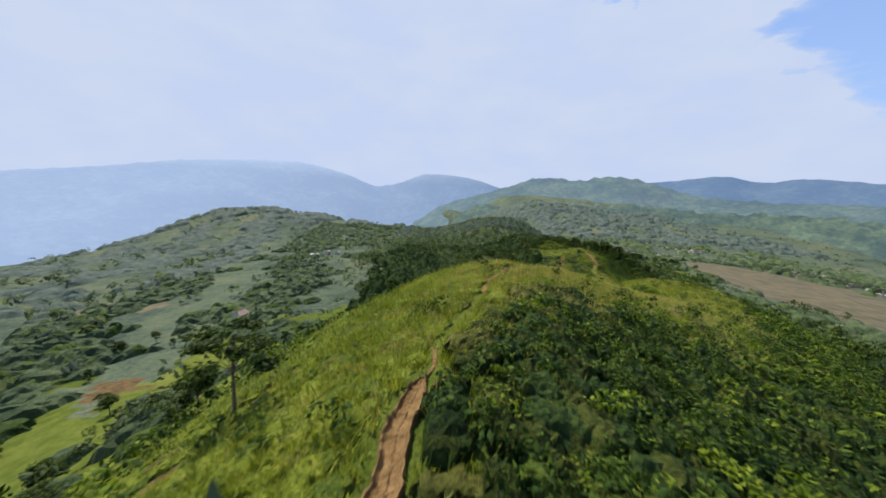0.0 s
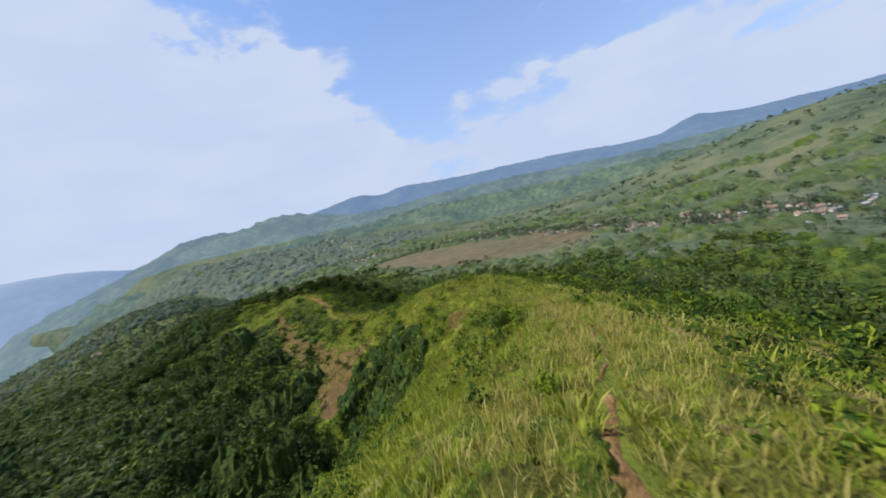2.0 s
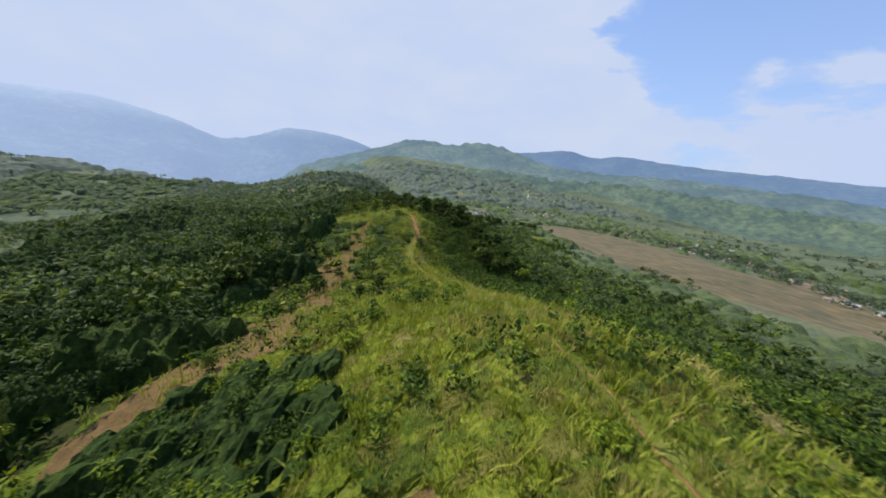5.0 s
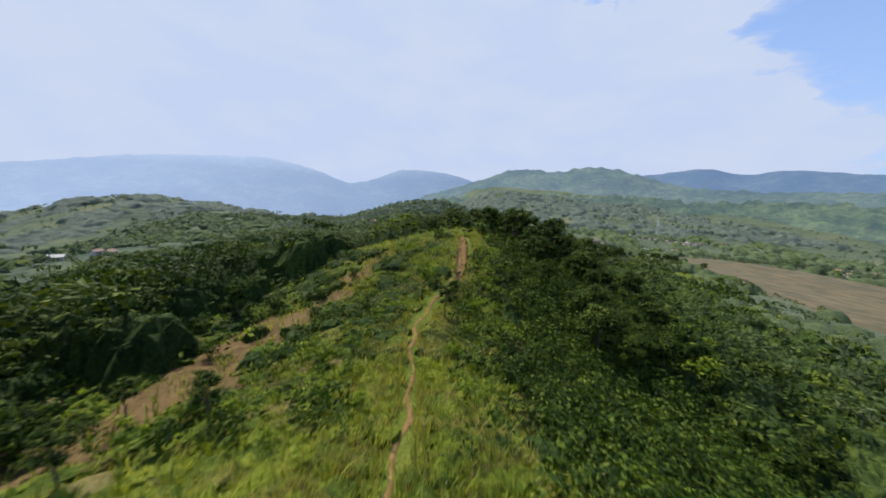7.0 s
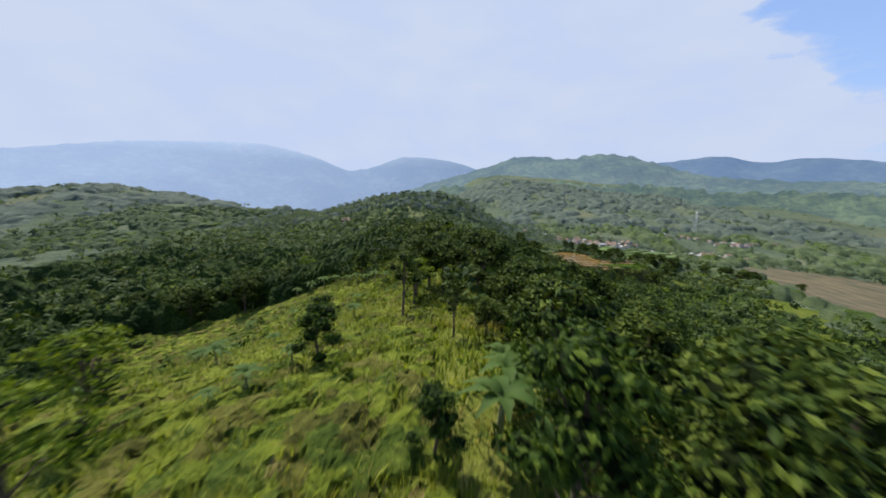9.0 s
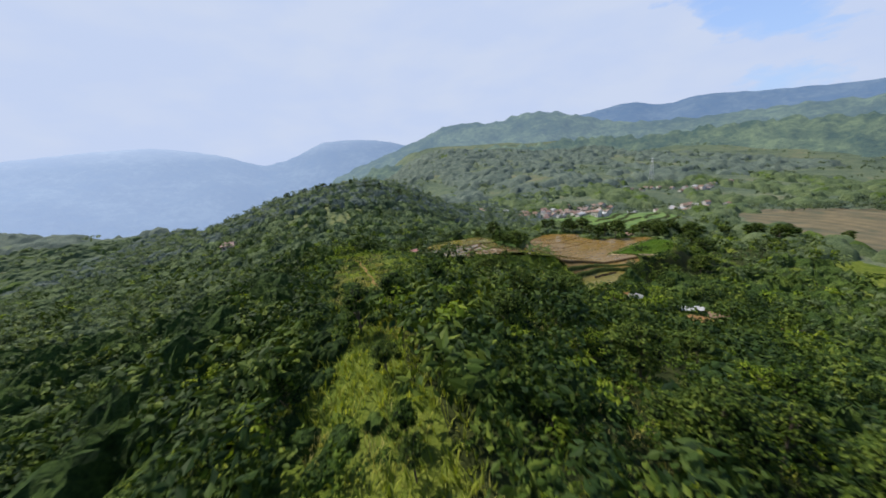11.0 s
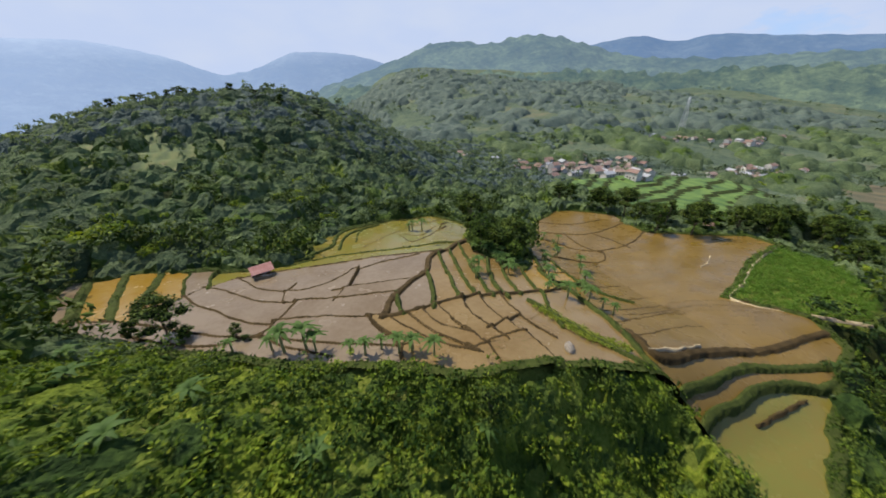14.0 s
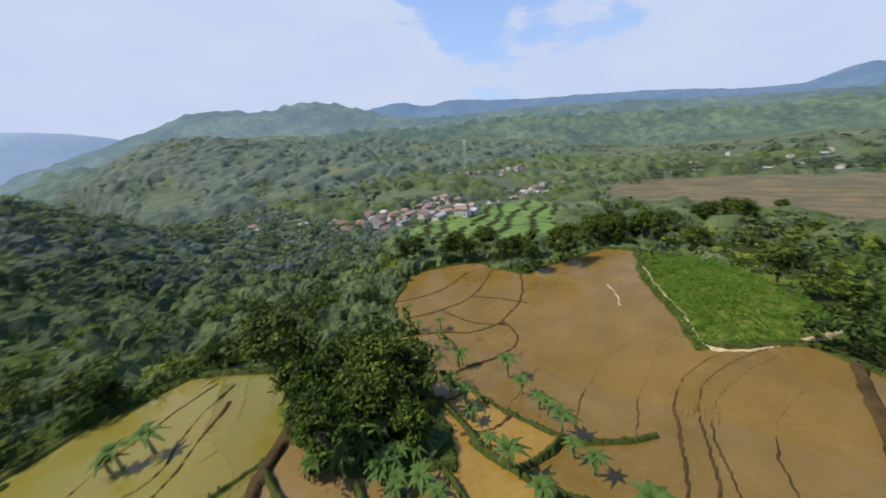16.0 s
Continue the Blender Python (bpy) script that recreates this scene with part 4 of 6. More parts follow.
def canopy(name, label, x0, x1, y0, y1, step, cell, tall, keep, mats, share, seed, leaves=()):
    """A closed woodland canopy: crowns of many sizes pressed together, with dark clefts between them."""
    rng = np.random.RandomState(seed)
    edge = 0.05 if tall > 2.0 else 0.35
    gx, gy = np.meshgrid(np.arange(x0, x1, step), np.arange(y0, y1, step))
    ni, nj = int((x1 - x0) / cell) + 3, int((y1 - y0) / cell) + 3
    cx = x0 + (np.arange(ni)[:, None] - 1 + rng.uniform(0, 1, (ni, nj))) * cell
    cy = y0 + (np.arange(nj)[None, :] - 1 + rng.uniform(0, 1, (ni, nj))) * cell
    r = cell * rng.uniform(0.5, 1.0, (ni, nj))
    h = tall * rng.uniform(0.45, 1.25, (ni, nj)) * (0.6 + 0.5 * r / cell)
    kind = np.searchsorted(np.cumsum(share), rng.uniform(0, 1, (ni, nj)) * 0.75 + 0.25 * (0.5 + 0.5 * wave_noise(cx, cy, 35, seed + 1, 2)))
    there = keep(cx, cy) > rng.uniform(0.05, 0.75, (ni, nj))
    there &= (cx - 1.2 * r > x0) & (cx + 1.2 * r < x1 - step) & (cy - 1.2 * r > y0) & (cy + 1.2 * r < y1 - step)
    i, j = ((gx - x0) / cell).astype(int) + 1, ((gy - y0) / cell).astype(int) + 1
    best, which = np.full(gx.shape, -1.0), np.zeros(gx.shape, int)
    warp = 1 + 0.3 * wave_noise(gx, gy, cell * 0.8, seed + 2, 3)
    for di in (-1, 0, 1):
        for dj in (-1, 0, 1):
            a, b = np.clip(i + di, 0, ni - 1), np.clip(j + dj, 0, nj - 1)
            u = np.hypot(gx - cx[a, b], gy - cy[a, b]) * warp / r[a, b]
            t = np.where(there[a, b] & (u < 1.0), h[a, b] * (edge + (1 - edge) * np.sqrt(np.clip(1 - u * u, 0, 1))), -1)
            which = np.where(t > best, kind[a, b], which)
            best = np.maximum(best, t)
    z = ground_height(gx, gy) + np.where(best > 0, best + rng.normal(scale=0.09 * tall, size=best.shape), -0.5)
    v = np.stack([gx + rng.uniform(-0.3, 0.3, gx.shape) * step, gy + rng.uniform(-0.3, 0.3, gx.shape) * step, z], -1).reshape(-1, 3)
    nx = gx.shape[1]
    q = (np.arange(gx.shape[0] - 1)[:, None] * nx + np.arange(nx - 1)[None, :]).ravel()
    f = np.stack([q, q + 1, q + nx + 1, q + nx], 1)
    f = f[(best.ravel()[f] > 0).sum(1) > 0]
    k = np.minimum(which.ravel()[f[:, 0]], len(mats) - 1)
    vv, ff = used_only(v, f)
    tri = np.concatenate([ff[:, [0, 1, 2]], ff[:, [0, 2, 3]]])
    ob = new(name, mesh_from(name, vv, tri, mats, np.r_[k, k], step > 1.5))
    tagged(ob, label, "woodland", kind="stuff")
    # sprays of leaves standing out from the crowns: how many, how long, of what
    if leaves:
        count, size, mat = leaves
        pick = rng.choice(np.nonzero(best.ravel() > 0.25 * tall)[0], count)
        c = v[pick] + rng.normal(scale=0.3 * step, size=(count, 3))
        lv, lf = leaf_quads(rng, c, np.full((count, 3), size * 1.3), 3, size, flat=0.6, inner=0.1, slim=0.4)
        tagged(new("leaf_sprays", mesh_from("leaf_sprays", lv, lf, [mat])), label.replace("woods", "leaves").replace("forest", "leaves"), "woodland", kind="stuff")


def build_woods():
    rng = np.random.RandomState(1)
    greens = [M_CANOPY_DARK, M_CANOPY_MID, M_CANOPY_LIME]
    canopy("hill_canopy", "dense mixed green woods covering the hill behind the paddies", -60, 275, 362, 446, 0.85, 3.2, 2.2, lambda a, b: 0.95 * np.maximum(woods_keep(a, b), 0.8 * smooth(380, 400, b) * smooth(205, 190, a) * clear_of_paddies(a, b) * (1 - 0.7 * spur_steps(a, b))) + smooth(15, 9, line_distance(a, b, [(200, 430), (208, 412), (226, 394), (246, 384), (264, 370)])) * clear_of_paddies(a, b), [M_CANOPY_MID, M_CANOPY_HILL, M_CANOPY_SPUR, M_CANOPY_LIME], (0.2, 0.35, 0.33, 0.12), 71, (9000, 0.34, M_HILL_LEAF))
    canopy("spur_canopy", "hazy mixed green woods on the spur above the paddies", -60, 275, 440, 566, 0.85, 3.2, 2.2, lambda a, b: 0.95 * np.maximum(woods_keep(a, b), 0.8 * smooth(380, 400, b) * smooth(205, 190, a) * clear_of_paddies(a, b) * (1 - 0.7 * spur_steps(a, b))) + smooth(15, 9, line_distance(a, b, [(200, 430), (208, 412), (226, 394), (246, 384), (264, 370)])) * clear_of_paddies(a, b), [M_CANOPY_HILL, M_CANOPY_HAZED, M_CANOPY_SPUR], (0.25, 0.4, 0.35), 72)
    canopy("slope_canopy", "dense green woods filling the slope below the ridge", 40, 262, -70, 352, 1.05, 3.6, 3.2, lambda a, b: woods_keep(a, b) * smooth(32, 40, near_path(a, b)) * 0.9 * smooth(262, 236, a + 14 * wave_noise(a, b, 45, 109, 3)) * (signed_crest(a, b) > 0), greens, (0.42, 0.46, 0.12), 73, (14000, 0.36, M_HILL_LEAF))
    canopy("hollow_canopy", "tall dark green forest in the hollow beside the ridge", -60, 96, 96, 372, 0.9, 4.8, 5.6, lambda a, b: woods_keep(a, b) * smooth(26, 36, near_path(a, b)) * smooth(-56, -22, a + 12 * wave_noise(a, b, 40, 107, 3)) * smooth(98, 112, b + 6 * wave_noise(a, b, 25, 108, 2)), greens, (0.62, 0.33, 0.05), 75, (16000, 0.34, M_WOOD_LEAF))
    wild = lambda a, b: np.maximum(0.85 * smooth(-0.12, 0.12, wave_noise(a, b, 95, 78, 5) + 0.35 * wave_noise(a, b, 300, 80, 2)), np.maximum(smooth(0.25, 0.5, bump(a, b, 232, 900, 75, 90)), 0.9 * smooth(1, 12, valley_drop(a, b)))) * (1 - tan_fields(a, b)) * (1 - green_steps(a, b)) * village_clear(a, b) * (0.15 + 0.85 * smooth(10, 24, line_distance(a, b, [(240, 470), (316, 446), (372, 524), (414, 512), (410, 392), (440, 331), (452, 269), (372, 139), (338, 60), (300, -30), (380, -90)])))
    # the far canopies use these haze-tinted crown colours
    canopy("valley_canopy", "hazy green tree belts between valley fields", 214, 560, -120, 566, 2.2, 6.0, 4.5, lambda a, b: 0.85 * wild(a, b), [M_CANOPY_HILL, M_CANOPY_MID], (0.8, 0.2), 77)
    canopy("upland_canopy", "hazy green woods on the rising hills", -500, 700, 545, 1150, 3.6, 8.0, 5.5, lambda a, b: wild(a, b) * ((b > 566) | (a < -60) | (a > 275)), [M_CANOPY_HAZED, M_CANOPY_MID], (0.9, 0.1), 79)
    canopy("west_canopy", "hazy green woods on the western hills", -480, -190, -60, 560, 2.8, 6.0, 3.4, lambda a, b: 0.8 * wild(a, b), [M_CANOPY_HAZED, M_CANOPY_MID], (0.9, 0.1), 81)
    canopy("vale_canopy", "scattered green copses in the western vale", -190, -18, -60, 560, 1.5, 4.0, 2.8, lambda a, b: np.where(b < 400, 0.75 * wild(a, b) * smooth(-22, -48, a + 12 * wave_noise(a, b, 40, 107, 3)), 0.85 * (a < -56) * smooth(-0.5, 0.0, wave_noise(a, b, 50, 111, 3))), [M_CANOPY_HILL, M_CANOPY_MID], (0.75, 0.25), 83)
    x, y = scatter(rng, 22000, -70, 290, 20, 520, woods_keep)
    d = near_path(x, y)
    near = d < 62
    for part, leafy, leaf, lumps, name, label in ((near, 34, 0.15, 4, "woodland", "dense dark green woodland canopy on the slopes"),
                                                  (~near, 14, 0.24, 2, "hill_woodland", "dark green woods on the lower slopes")):
        # trees farther off get the paler leaves, with haze in the colour
        shade = M_WOOD_LEAF if part is near else M_HILL_LEAF
        px, py = x[part], y[part]
        k = rng.uniform(0, 1, len(px)) < (0.45 if part is near else 0.4)
        px, py = px[k], py[k]
        # right of the crest, y 200-250, darker leaves stand in for shade
        kind = rng.uniform(0, 1, len(px)) + 0.25 * wave_noise(px, py, 30, 97, 2) + 0.08 * smooth(300, 325, py) - 0.2 * smooth(60, 40, px) * smooth(400, 380, py) - 0.3 * smooth(196, 206, py) * smooth(252, 242, py) * smooth(98, 102, px)
        tall = np.where((px < 66) & (py < 300) & (px > 5), 2.1, 0.9)
        for pick, mat, size, tag in ((kind < 0.55, shade, 2.7, ""), ((kind >= 0.55) & (kind < 0.88), M_TREE_LEAF, 2.9, "mixed_"), (kind >= 0.88, M_LIME, 2.2, "young_")):
            says = label.replace("dark green", {"": "dark green", "mixed_": "mid-green", "young_": "bright yellow-green"}[tag])
            add_leaves(tag + name, says, "woodland", px[pick & (py < 430)], py[pick & (py < 430)], size, tall[pick & (py < 430)], 0.75, leafy, leaf, mat, rng, lumps, 0.5)
            if (pick & (py >= 430)).sum() > 20:
                add_leaves("spur_woodland", "hazy grey-green trees on the spur", "woodland", px[pick & (py >= 430)], py[pick & (py >= 430)], size, tall[pick & (py >= 430)], 0.75, leafy, leaf, M_HAZED_LEAF, rng, lumps, 0.5)
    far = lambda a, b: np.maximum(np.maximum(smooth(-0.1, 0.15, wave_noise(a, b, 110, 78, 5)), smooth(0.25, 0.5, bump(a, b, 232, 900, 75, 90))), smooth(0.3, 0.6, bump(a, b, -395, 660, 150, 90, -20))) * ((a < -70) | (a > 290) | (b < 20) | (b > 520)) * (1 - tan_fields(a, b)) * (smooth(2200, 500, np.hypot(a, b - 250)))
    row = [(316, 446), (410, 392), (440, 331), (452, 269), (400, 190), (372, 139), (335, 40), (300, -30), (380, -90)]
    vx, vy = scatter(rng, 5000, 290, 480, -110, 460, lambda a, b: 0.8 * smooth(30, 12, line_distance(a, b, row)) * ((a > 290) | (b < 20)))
    add_leaves("village_trees", "green garden trees between village houses", "trees", vx, vy, 2.6, 0.8, 0.9, 16, 0.34, M_HAZED_LEAF, rng)
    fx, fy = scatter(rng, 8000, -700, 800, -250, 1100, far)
    add_leaves("distant_woodland", "hazy grey-green woods on far hills", "woodland", fx, fy, 3.6, 0.7, 0.8, 12, 0.45, M_HAZED_LEAF, rng)


build_woods()


def bush_keep(x, y):
    s = signed_crest(x, y)
    n = wave_noise(x, y, 15, 85, 3)
    right = smooth(1.5, 7, s + 4 * n + 4.5 * smooth(42, 30, y)) * smooth(46, 38, s)
    left = (0.2 + 0.55 * smooth(66, 90, y)) * smooth(-0.05, 0.35, n) * smooth(2, -4, s) * smooth(-42, -36, s)
    lower = smooth(-26, -32, s + 9 * smooth(112, 122, y) * smooth(205, 195, y))
    mid = smooth(0.0, 0.3, n) * smooth(182, 190, y) * smooth(204, 197, y) * smooth(10, 4, np.abs(s))
    meadow = smooth(205, 215, y) * smooth(250, 240, y) * smooth(3, -2, s) * smooth(-30, -24, s)
    crest_meadow = smooth(36, 44, y) * smooth(168, 152, y) * smooth(17, 11, s) * smooth(-2, 2, s)
    flank = 0.8 * smooth(-0.3, 0.15, n) * smooth(140, 152, y) * smooth(208, 200, y) * smooth(-2.5, -5, s) * smooth(-30, -24, s)
    hill = smooth(300, 315, y) * smooth(357, 350, y) * smooth(6, -2, s) * smooth(-22, -16, s)
    bowl = smooth(1.15, 0.85, np.hypot((x - 53) / 11, (y - 111) / 9) + 0.15 * n)
    k = np.maximum.reduce([right * (1 - 0.75 * crest_meadow), left, lower * 0.7, mid, flank, bowl]) * (1 - 0.65 * meadow)
    k = np.maximum(k, 0.95 * hill * smooth(-0.6, -0.2, n))
    k = k * (1 - 0.85 * smooth(1, -3, outline_distance(x, y, MEADOW))) * (1 - 0.9 * smooth(1, -2, outline_distance(x, y, KNOB)))
    return k * off_path(x, y, 0.6, 1.2) * (1 - 0.9 * bareness(x, y)) * clear_of_paddies(x, y) * smooth(-20, -8, y) * smooth(366, 352, y) * smooth(0.4, 1.4, line_distance(x, y, SIDE_PATH))


def grass_keep(x, y):
    s = signed_crest(x, y)
    k = np.maximum(smooth(-40, -30, s), smooth(0, -2, outline_distance(x, y, MEADOW))) * smooth(34, 22, s) * smooth(-18, -5, y) * smooth(362, 350, y)
    path = line_distance(x, y, TRAIL)
    return k * smooth(0.15, 0.45, path) * off_path(x, y, 0.4, 0.7) * (1 - 0.6 * bareness(x, y)) * clear_of_paddies(x, y)


def blades(rng, x, y, count, tall, lean, width):
    """Tufts of tapering grass blades."""
    z = ground_height(x, y) - 0.05
    n = len(x)
    a = rng.uniform(0, 6.283, (n, count))
    h = tall * rng.uniform(0.5, 1.25, (n, count)) * rng.uniform(0.6, 1.3, (n, 1))
    o = rng.uniform(0, 0.5, (n, count))
    bx, by = x[:, None] + o * np.cos(a), y[:, None] + o * np.sin(a)
    out = lean * h * rng.uniform(0.3, 1.2, (n, count))
    w = width * rng.uniform(0.7, 1.3, (n, count))
    base = np.stack([bx, by, np.broadcast_to(z[:, None], bx.shape)], -1)
    side = np.stack([-np.sin(a), np.cos(a), 0 * a], -1) * w[..., None]
    bend = np.stack([np.cos(a) * out * 0.4, np.sin(a) * out * 0.4, h * 0.62], -1)
    tip = np.stack([np.cos(a) * out, np.sin(a) * out, h], -1)
    v = np.stack([base - side, base + side, base + bend + side * 0.8, base + tip, base + bend - side * 0.8], 2).reshape(-1, 3)
    i = np.arange(len(v) // 5)[:, None] * 5
    f = np.concatenate([i + [0, 1, 2, 4]], 1)
    tri = i + [4, 2, 3, 3]
    return v, f, tri


def build_grass():
    rng = np.random.RandomState(5)
    x, y = scatter(rng, 130000, -34, 135, -12, 362, lambda a, b: grass_keep(a, b) * (1 - 0.75 * bush_keep(a, b)) * smooth(42, 16, near_path(a, b)))
    t = wave_noise(x, y, 17, 81, 3)
    s = signed_crest(x, y)
    lush = (t + 0.02 * s + 0.75 * smooth(11, 3, line_distance(x, y, TRAIL[5:13]))) < 0.22
    for pick, name, label, mat, tall in ((lush, "meadow_grass", "tall yellow-green grass on the crest", M_GRASS, 0.95), (~lush, "dry_grass", "straw-coloured dry grass beside the path", M_STRAW, 0.85)):
        v, f, tri = blades(rng, x[pick], y[pick], 4 if mat is M_GRASS else 7, tall, 0.85, 0.06 if mat is M_GRASS else 0.03)
        faces = np.concatenate([f, tri[:, :3]], 1)
        me = mesh_from(name, v, np.concatenate([faces[:, [0, 1, 2]], faces[:, [0, 2, 3]], faces[:, 4:7]]), [mat])
        tagged(new(name, me), label, "grass", kind="stuff")
        print(name, pick.sum(), len(me.polygons))


def build_fine_grass():
    """Fine upright blades, thick along the way."""
    rng = np.random.RandomState(6)
    x, y = scatter(rng, 150000, -24, 112, 8, 215, lambda a, b: grass_keep(a, b) * (1 - 0.85 * bush_keep(a, b)) * smooth(24, 8, near_path(a, b)))
    tone = wave_noise(x, y, 11, 83, 3) + rng.normal(scale=0.3, size=len(x)) + 0.5 * smooth(40, 50, y) * smooth(8, 3, line_distance(x, y, TRAIL))
    for pick, name, label, mat in ((tone < 0.35, "fine_grass", "fine lime-green grass blades on the crest", M_GRASS), (tone >= 0.35, "fine_straw", "fine tawny grass stalks on the crest", M_STRAW)):
        px, py = x[pick], y[pick]
        n, count = len(px), 6
        a, r = rng.uniform(0, 6.283, (n, count)), rng.uniform(0, 0.45, (n, count))
        bx, by = px[:, None] + r * np.cos(a), py[:, None] + r * np.sin(a)
        bz = np.broadcast_to((ground_height(px, py) + 0.1)[:, None], bx.shape)
        h = rng.uniform(0.45, 1.0, (n, count)) * rng.uniform(0.7, 1.2, (n, 1))
        lean = rng.normal(scale=0.25, size=(n, count, 2)) + rng.normal(scale=0.2, size=(n, 1, 2))
        t = rng.uniform(0, 6.283, (n, count))
        side = np.stack([np.cos(t), np.sin(t), 0 * t], -1) * 0.035
        base = np.stack([bx, by, bz], -1)
        tip = base + np.stack([lean[..., 0] * h, lean[..., 1] * h, h], -1)
        v = np.stack([base - side, base + side, tip], 2).reshape(-1, 3)
        tagged(new(name, mesh_from(name, v, np.arange(len(v)).reshape(-1, 3), [mat])), label, "grass", kind="stuff")


M_STRAW = leaf_material("straw_grass", (0.180, 0.185, 0.040), (0.300, 0.275, 0.078), (0.42, 0.36, 0.14), 0.2)
build_grass()
build_fine_grass()


M_TUFT_LIME = canopy_material("lime_tussocks", (0.060, 0.088, 0.009), (0.140, 0.180, 0.018), (0.240, 0.265, 0.038))
M_TUFT_GREEN = canopy_material("green_tussocks", (0.026, 0.046, 0.006), (0.070, 0.105, 0.014), (0.135, 0.170, 0.026))
M_TUFT_OLIVE = canopy_material("olive_tussocks", (0.044, 0.048, 0.010), (0.105, 0.108, 0.020), (0.180, 0.175, 0.045))
# dark weed tone, with the shade of the crest's right flank mixed in
M_TUFT_DARK = canopy_material("dark_tussocks", (0.012, 0.020, 0.004), (0.040, 0.054, 0.009), (0.090, 0.104, 0.020))
M_TUFT_STRAW = canopy_material("straw_tussocks", (0.090, 0.075, 0.024), (0.190, 0.160, 0.055), (0.300, 0.255, 0.110))


def build_tussocks():
    """Tall matted grass in clumps, with hollows between them."""
    grassy = lambda a, b: 1.2 * grass_keep(a, b) * (1 - 0.8 * bush_keep(a, b)) * smooth(46, 34, near_path(a, b)) * off_path(a, b, 0.8, 1.2) * (1 - 0.97 * smooth(0.1, 0.5, bareness(a, b)))
    divide = lambda a, b: 1.5 - 3.6 * smooth(40, 30, b) + 0.8 * wave_noise(a, b, 7, 141, 2)
    west = lambda a, b: grassy(a, b) * (signed_crest(a, b) < divide(a, b))
    east = lambda a, b: grassy(a, b) * ((signed_crest(a, b) >= divide(a, b)) & (b < 46))
    brow = lambda a, b: grassy(a, b) * (signed_crest(a, b) >= 2.5) * (b >= 42)
    four = [M_TUFT_LIME, M_TUFT_GREEN, M_TUFT_OLIVE, M_TUFT_STRAW]
    canopy("crest_tussocks", "lush lime-green grass tussocks on the sunny crest", -34, 34, -12, 60, 0.34, 1.15, 0.42, west, four, (0.6, 0.22, 0.12, 0.06), 143)
    # right of the divide the weeds' own dark green and painted shade combine
    canopy("olive_tussocks", "rank olive grass and weeds on the crest's flank", -10, 70, -12, 62, 0.36, 1.25, 0.8, east, [M_TUFT_DARK, M_TUFT_OLIVE, M_TUFT_GREEN, M_TUFT_STRAW], (0.52, 0.30, 0.12, 0.06), 145)
    canopy("brow_tussocks", "sunlit olive and straw grass over the brow of the crest", 4, 76, 40, 62, 0.36, 1.2, 0.42, brow, [M_TUFT_LIME, M_TUFT_OLIVE, M_TUFT_GREEN, M_TUFT_STRAW], (0.34, 0.34, 0.14, 0.18), 155)
    canopy("bend_tussocks", "matted green and straw grass where the crest bends", 4, 112, 58, 170, 0.36, 1.2, 0.42, grassy, four, (0.40, 0.26, 0.2, 0.14), 147)
    canopy("saddle_tussocks", "mixed green grass tussocks over the saddle", 50, 116, 166, 214, 0.36, 1.2, 0.6, grassy, [M_TUFT_DARK, M_TUFT_GREEN, M_TUFT_OLIVE, M_TUFT_LIME], (0.3, 0.35, 0.2, 0.15), 149)
    canopy("meadow_tussocks", "pale green and russet tussocks on the sloping meadow", 26, 102, 206, 290, 0.36, 1.1, 0.55, lambda a, b: smooth(1, -1, outline_distance(a, b, MEADOW)) * off_path(a, b, 0.8, 1.2), [M_TUFT_LIME, M_TUFT_OLIVE, M_TUFT_GREEN, M_TUFT_STRAW], (0.42, 0.30, 0.18, 0.10), 151)
    # extra dark tussocks put the shadow on the lower hill into its colour
    canopy("knob_tussocks", "tawny and green grass on the rounded lower hill", 92, 118, 308, 356, 0.36, 1.1, 0.55, lambda a, b: smooth(1, -1, outline_distance(a, b, KNOB)) * off_path(a, b, 0.8, 1.2), [M_TUFT_DARK, M_TUFT_OLIVE, M_TUFT_GREEN, M_TUFT_LIME], (0.38, 0.34, 0.18, 0.10), 153)


build_tussocks()


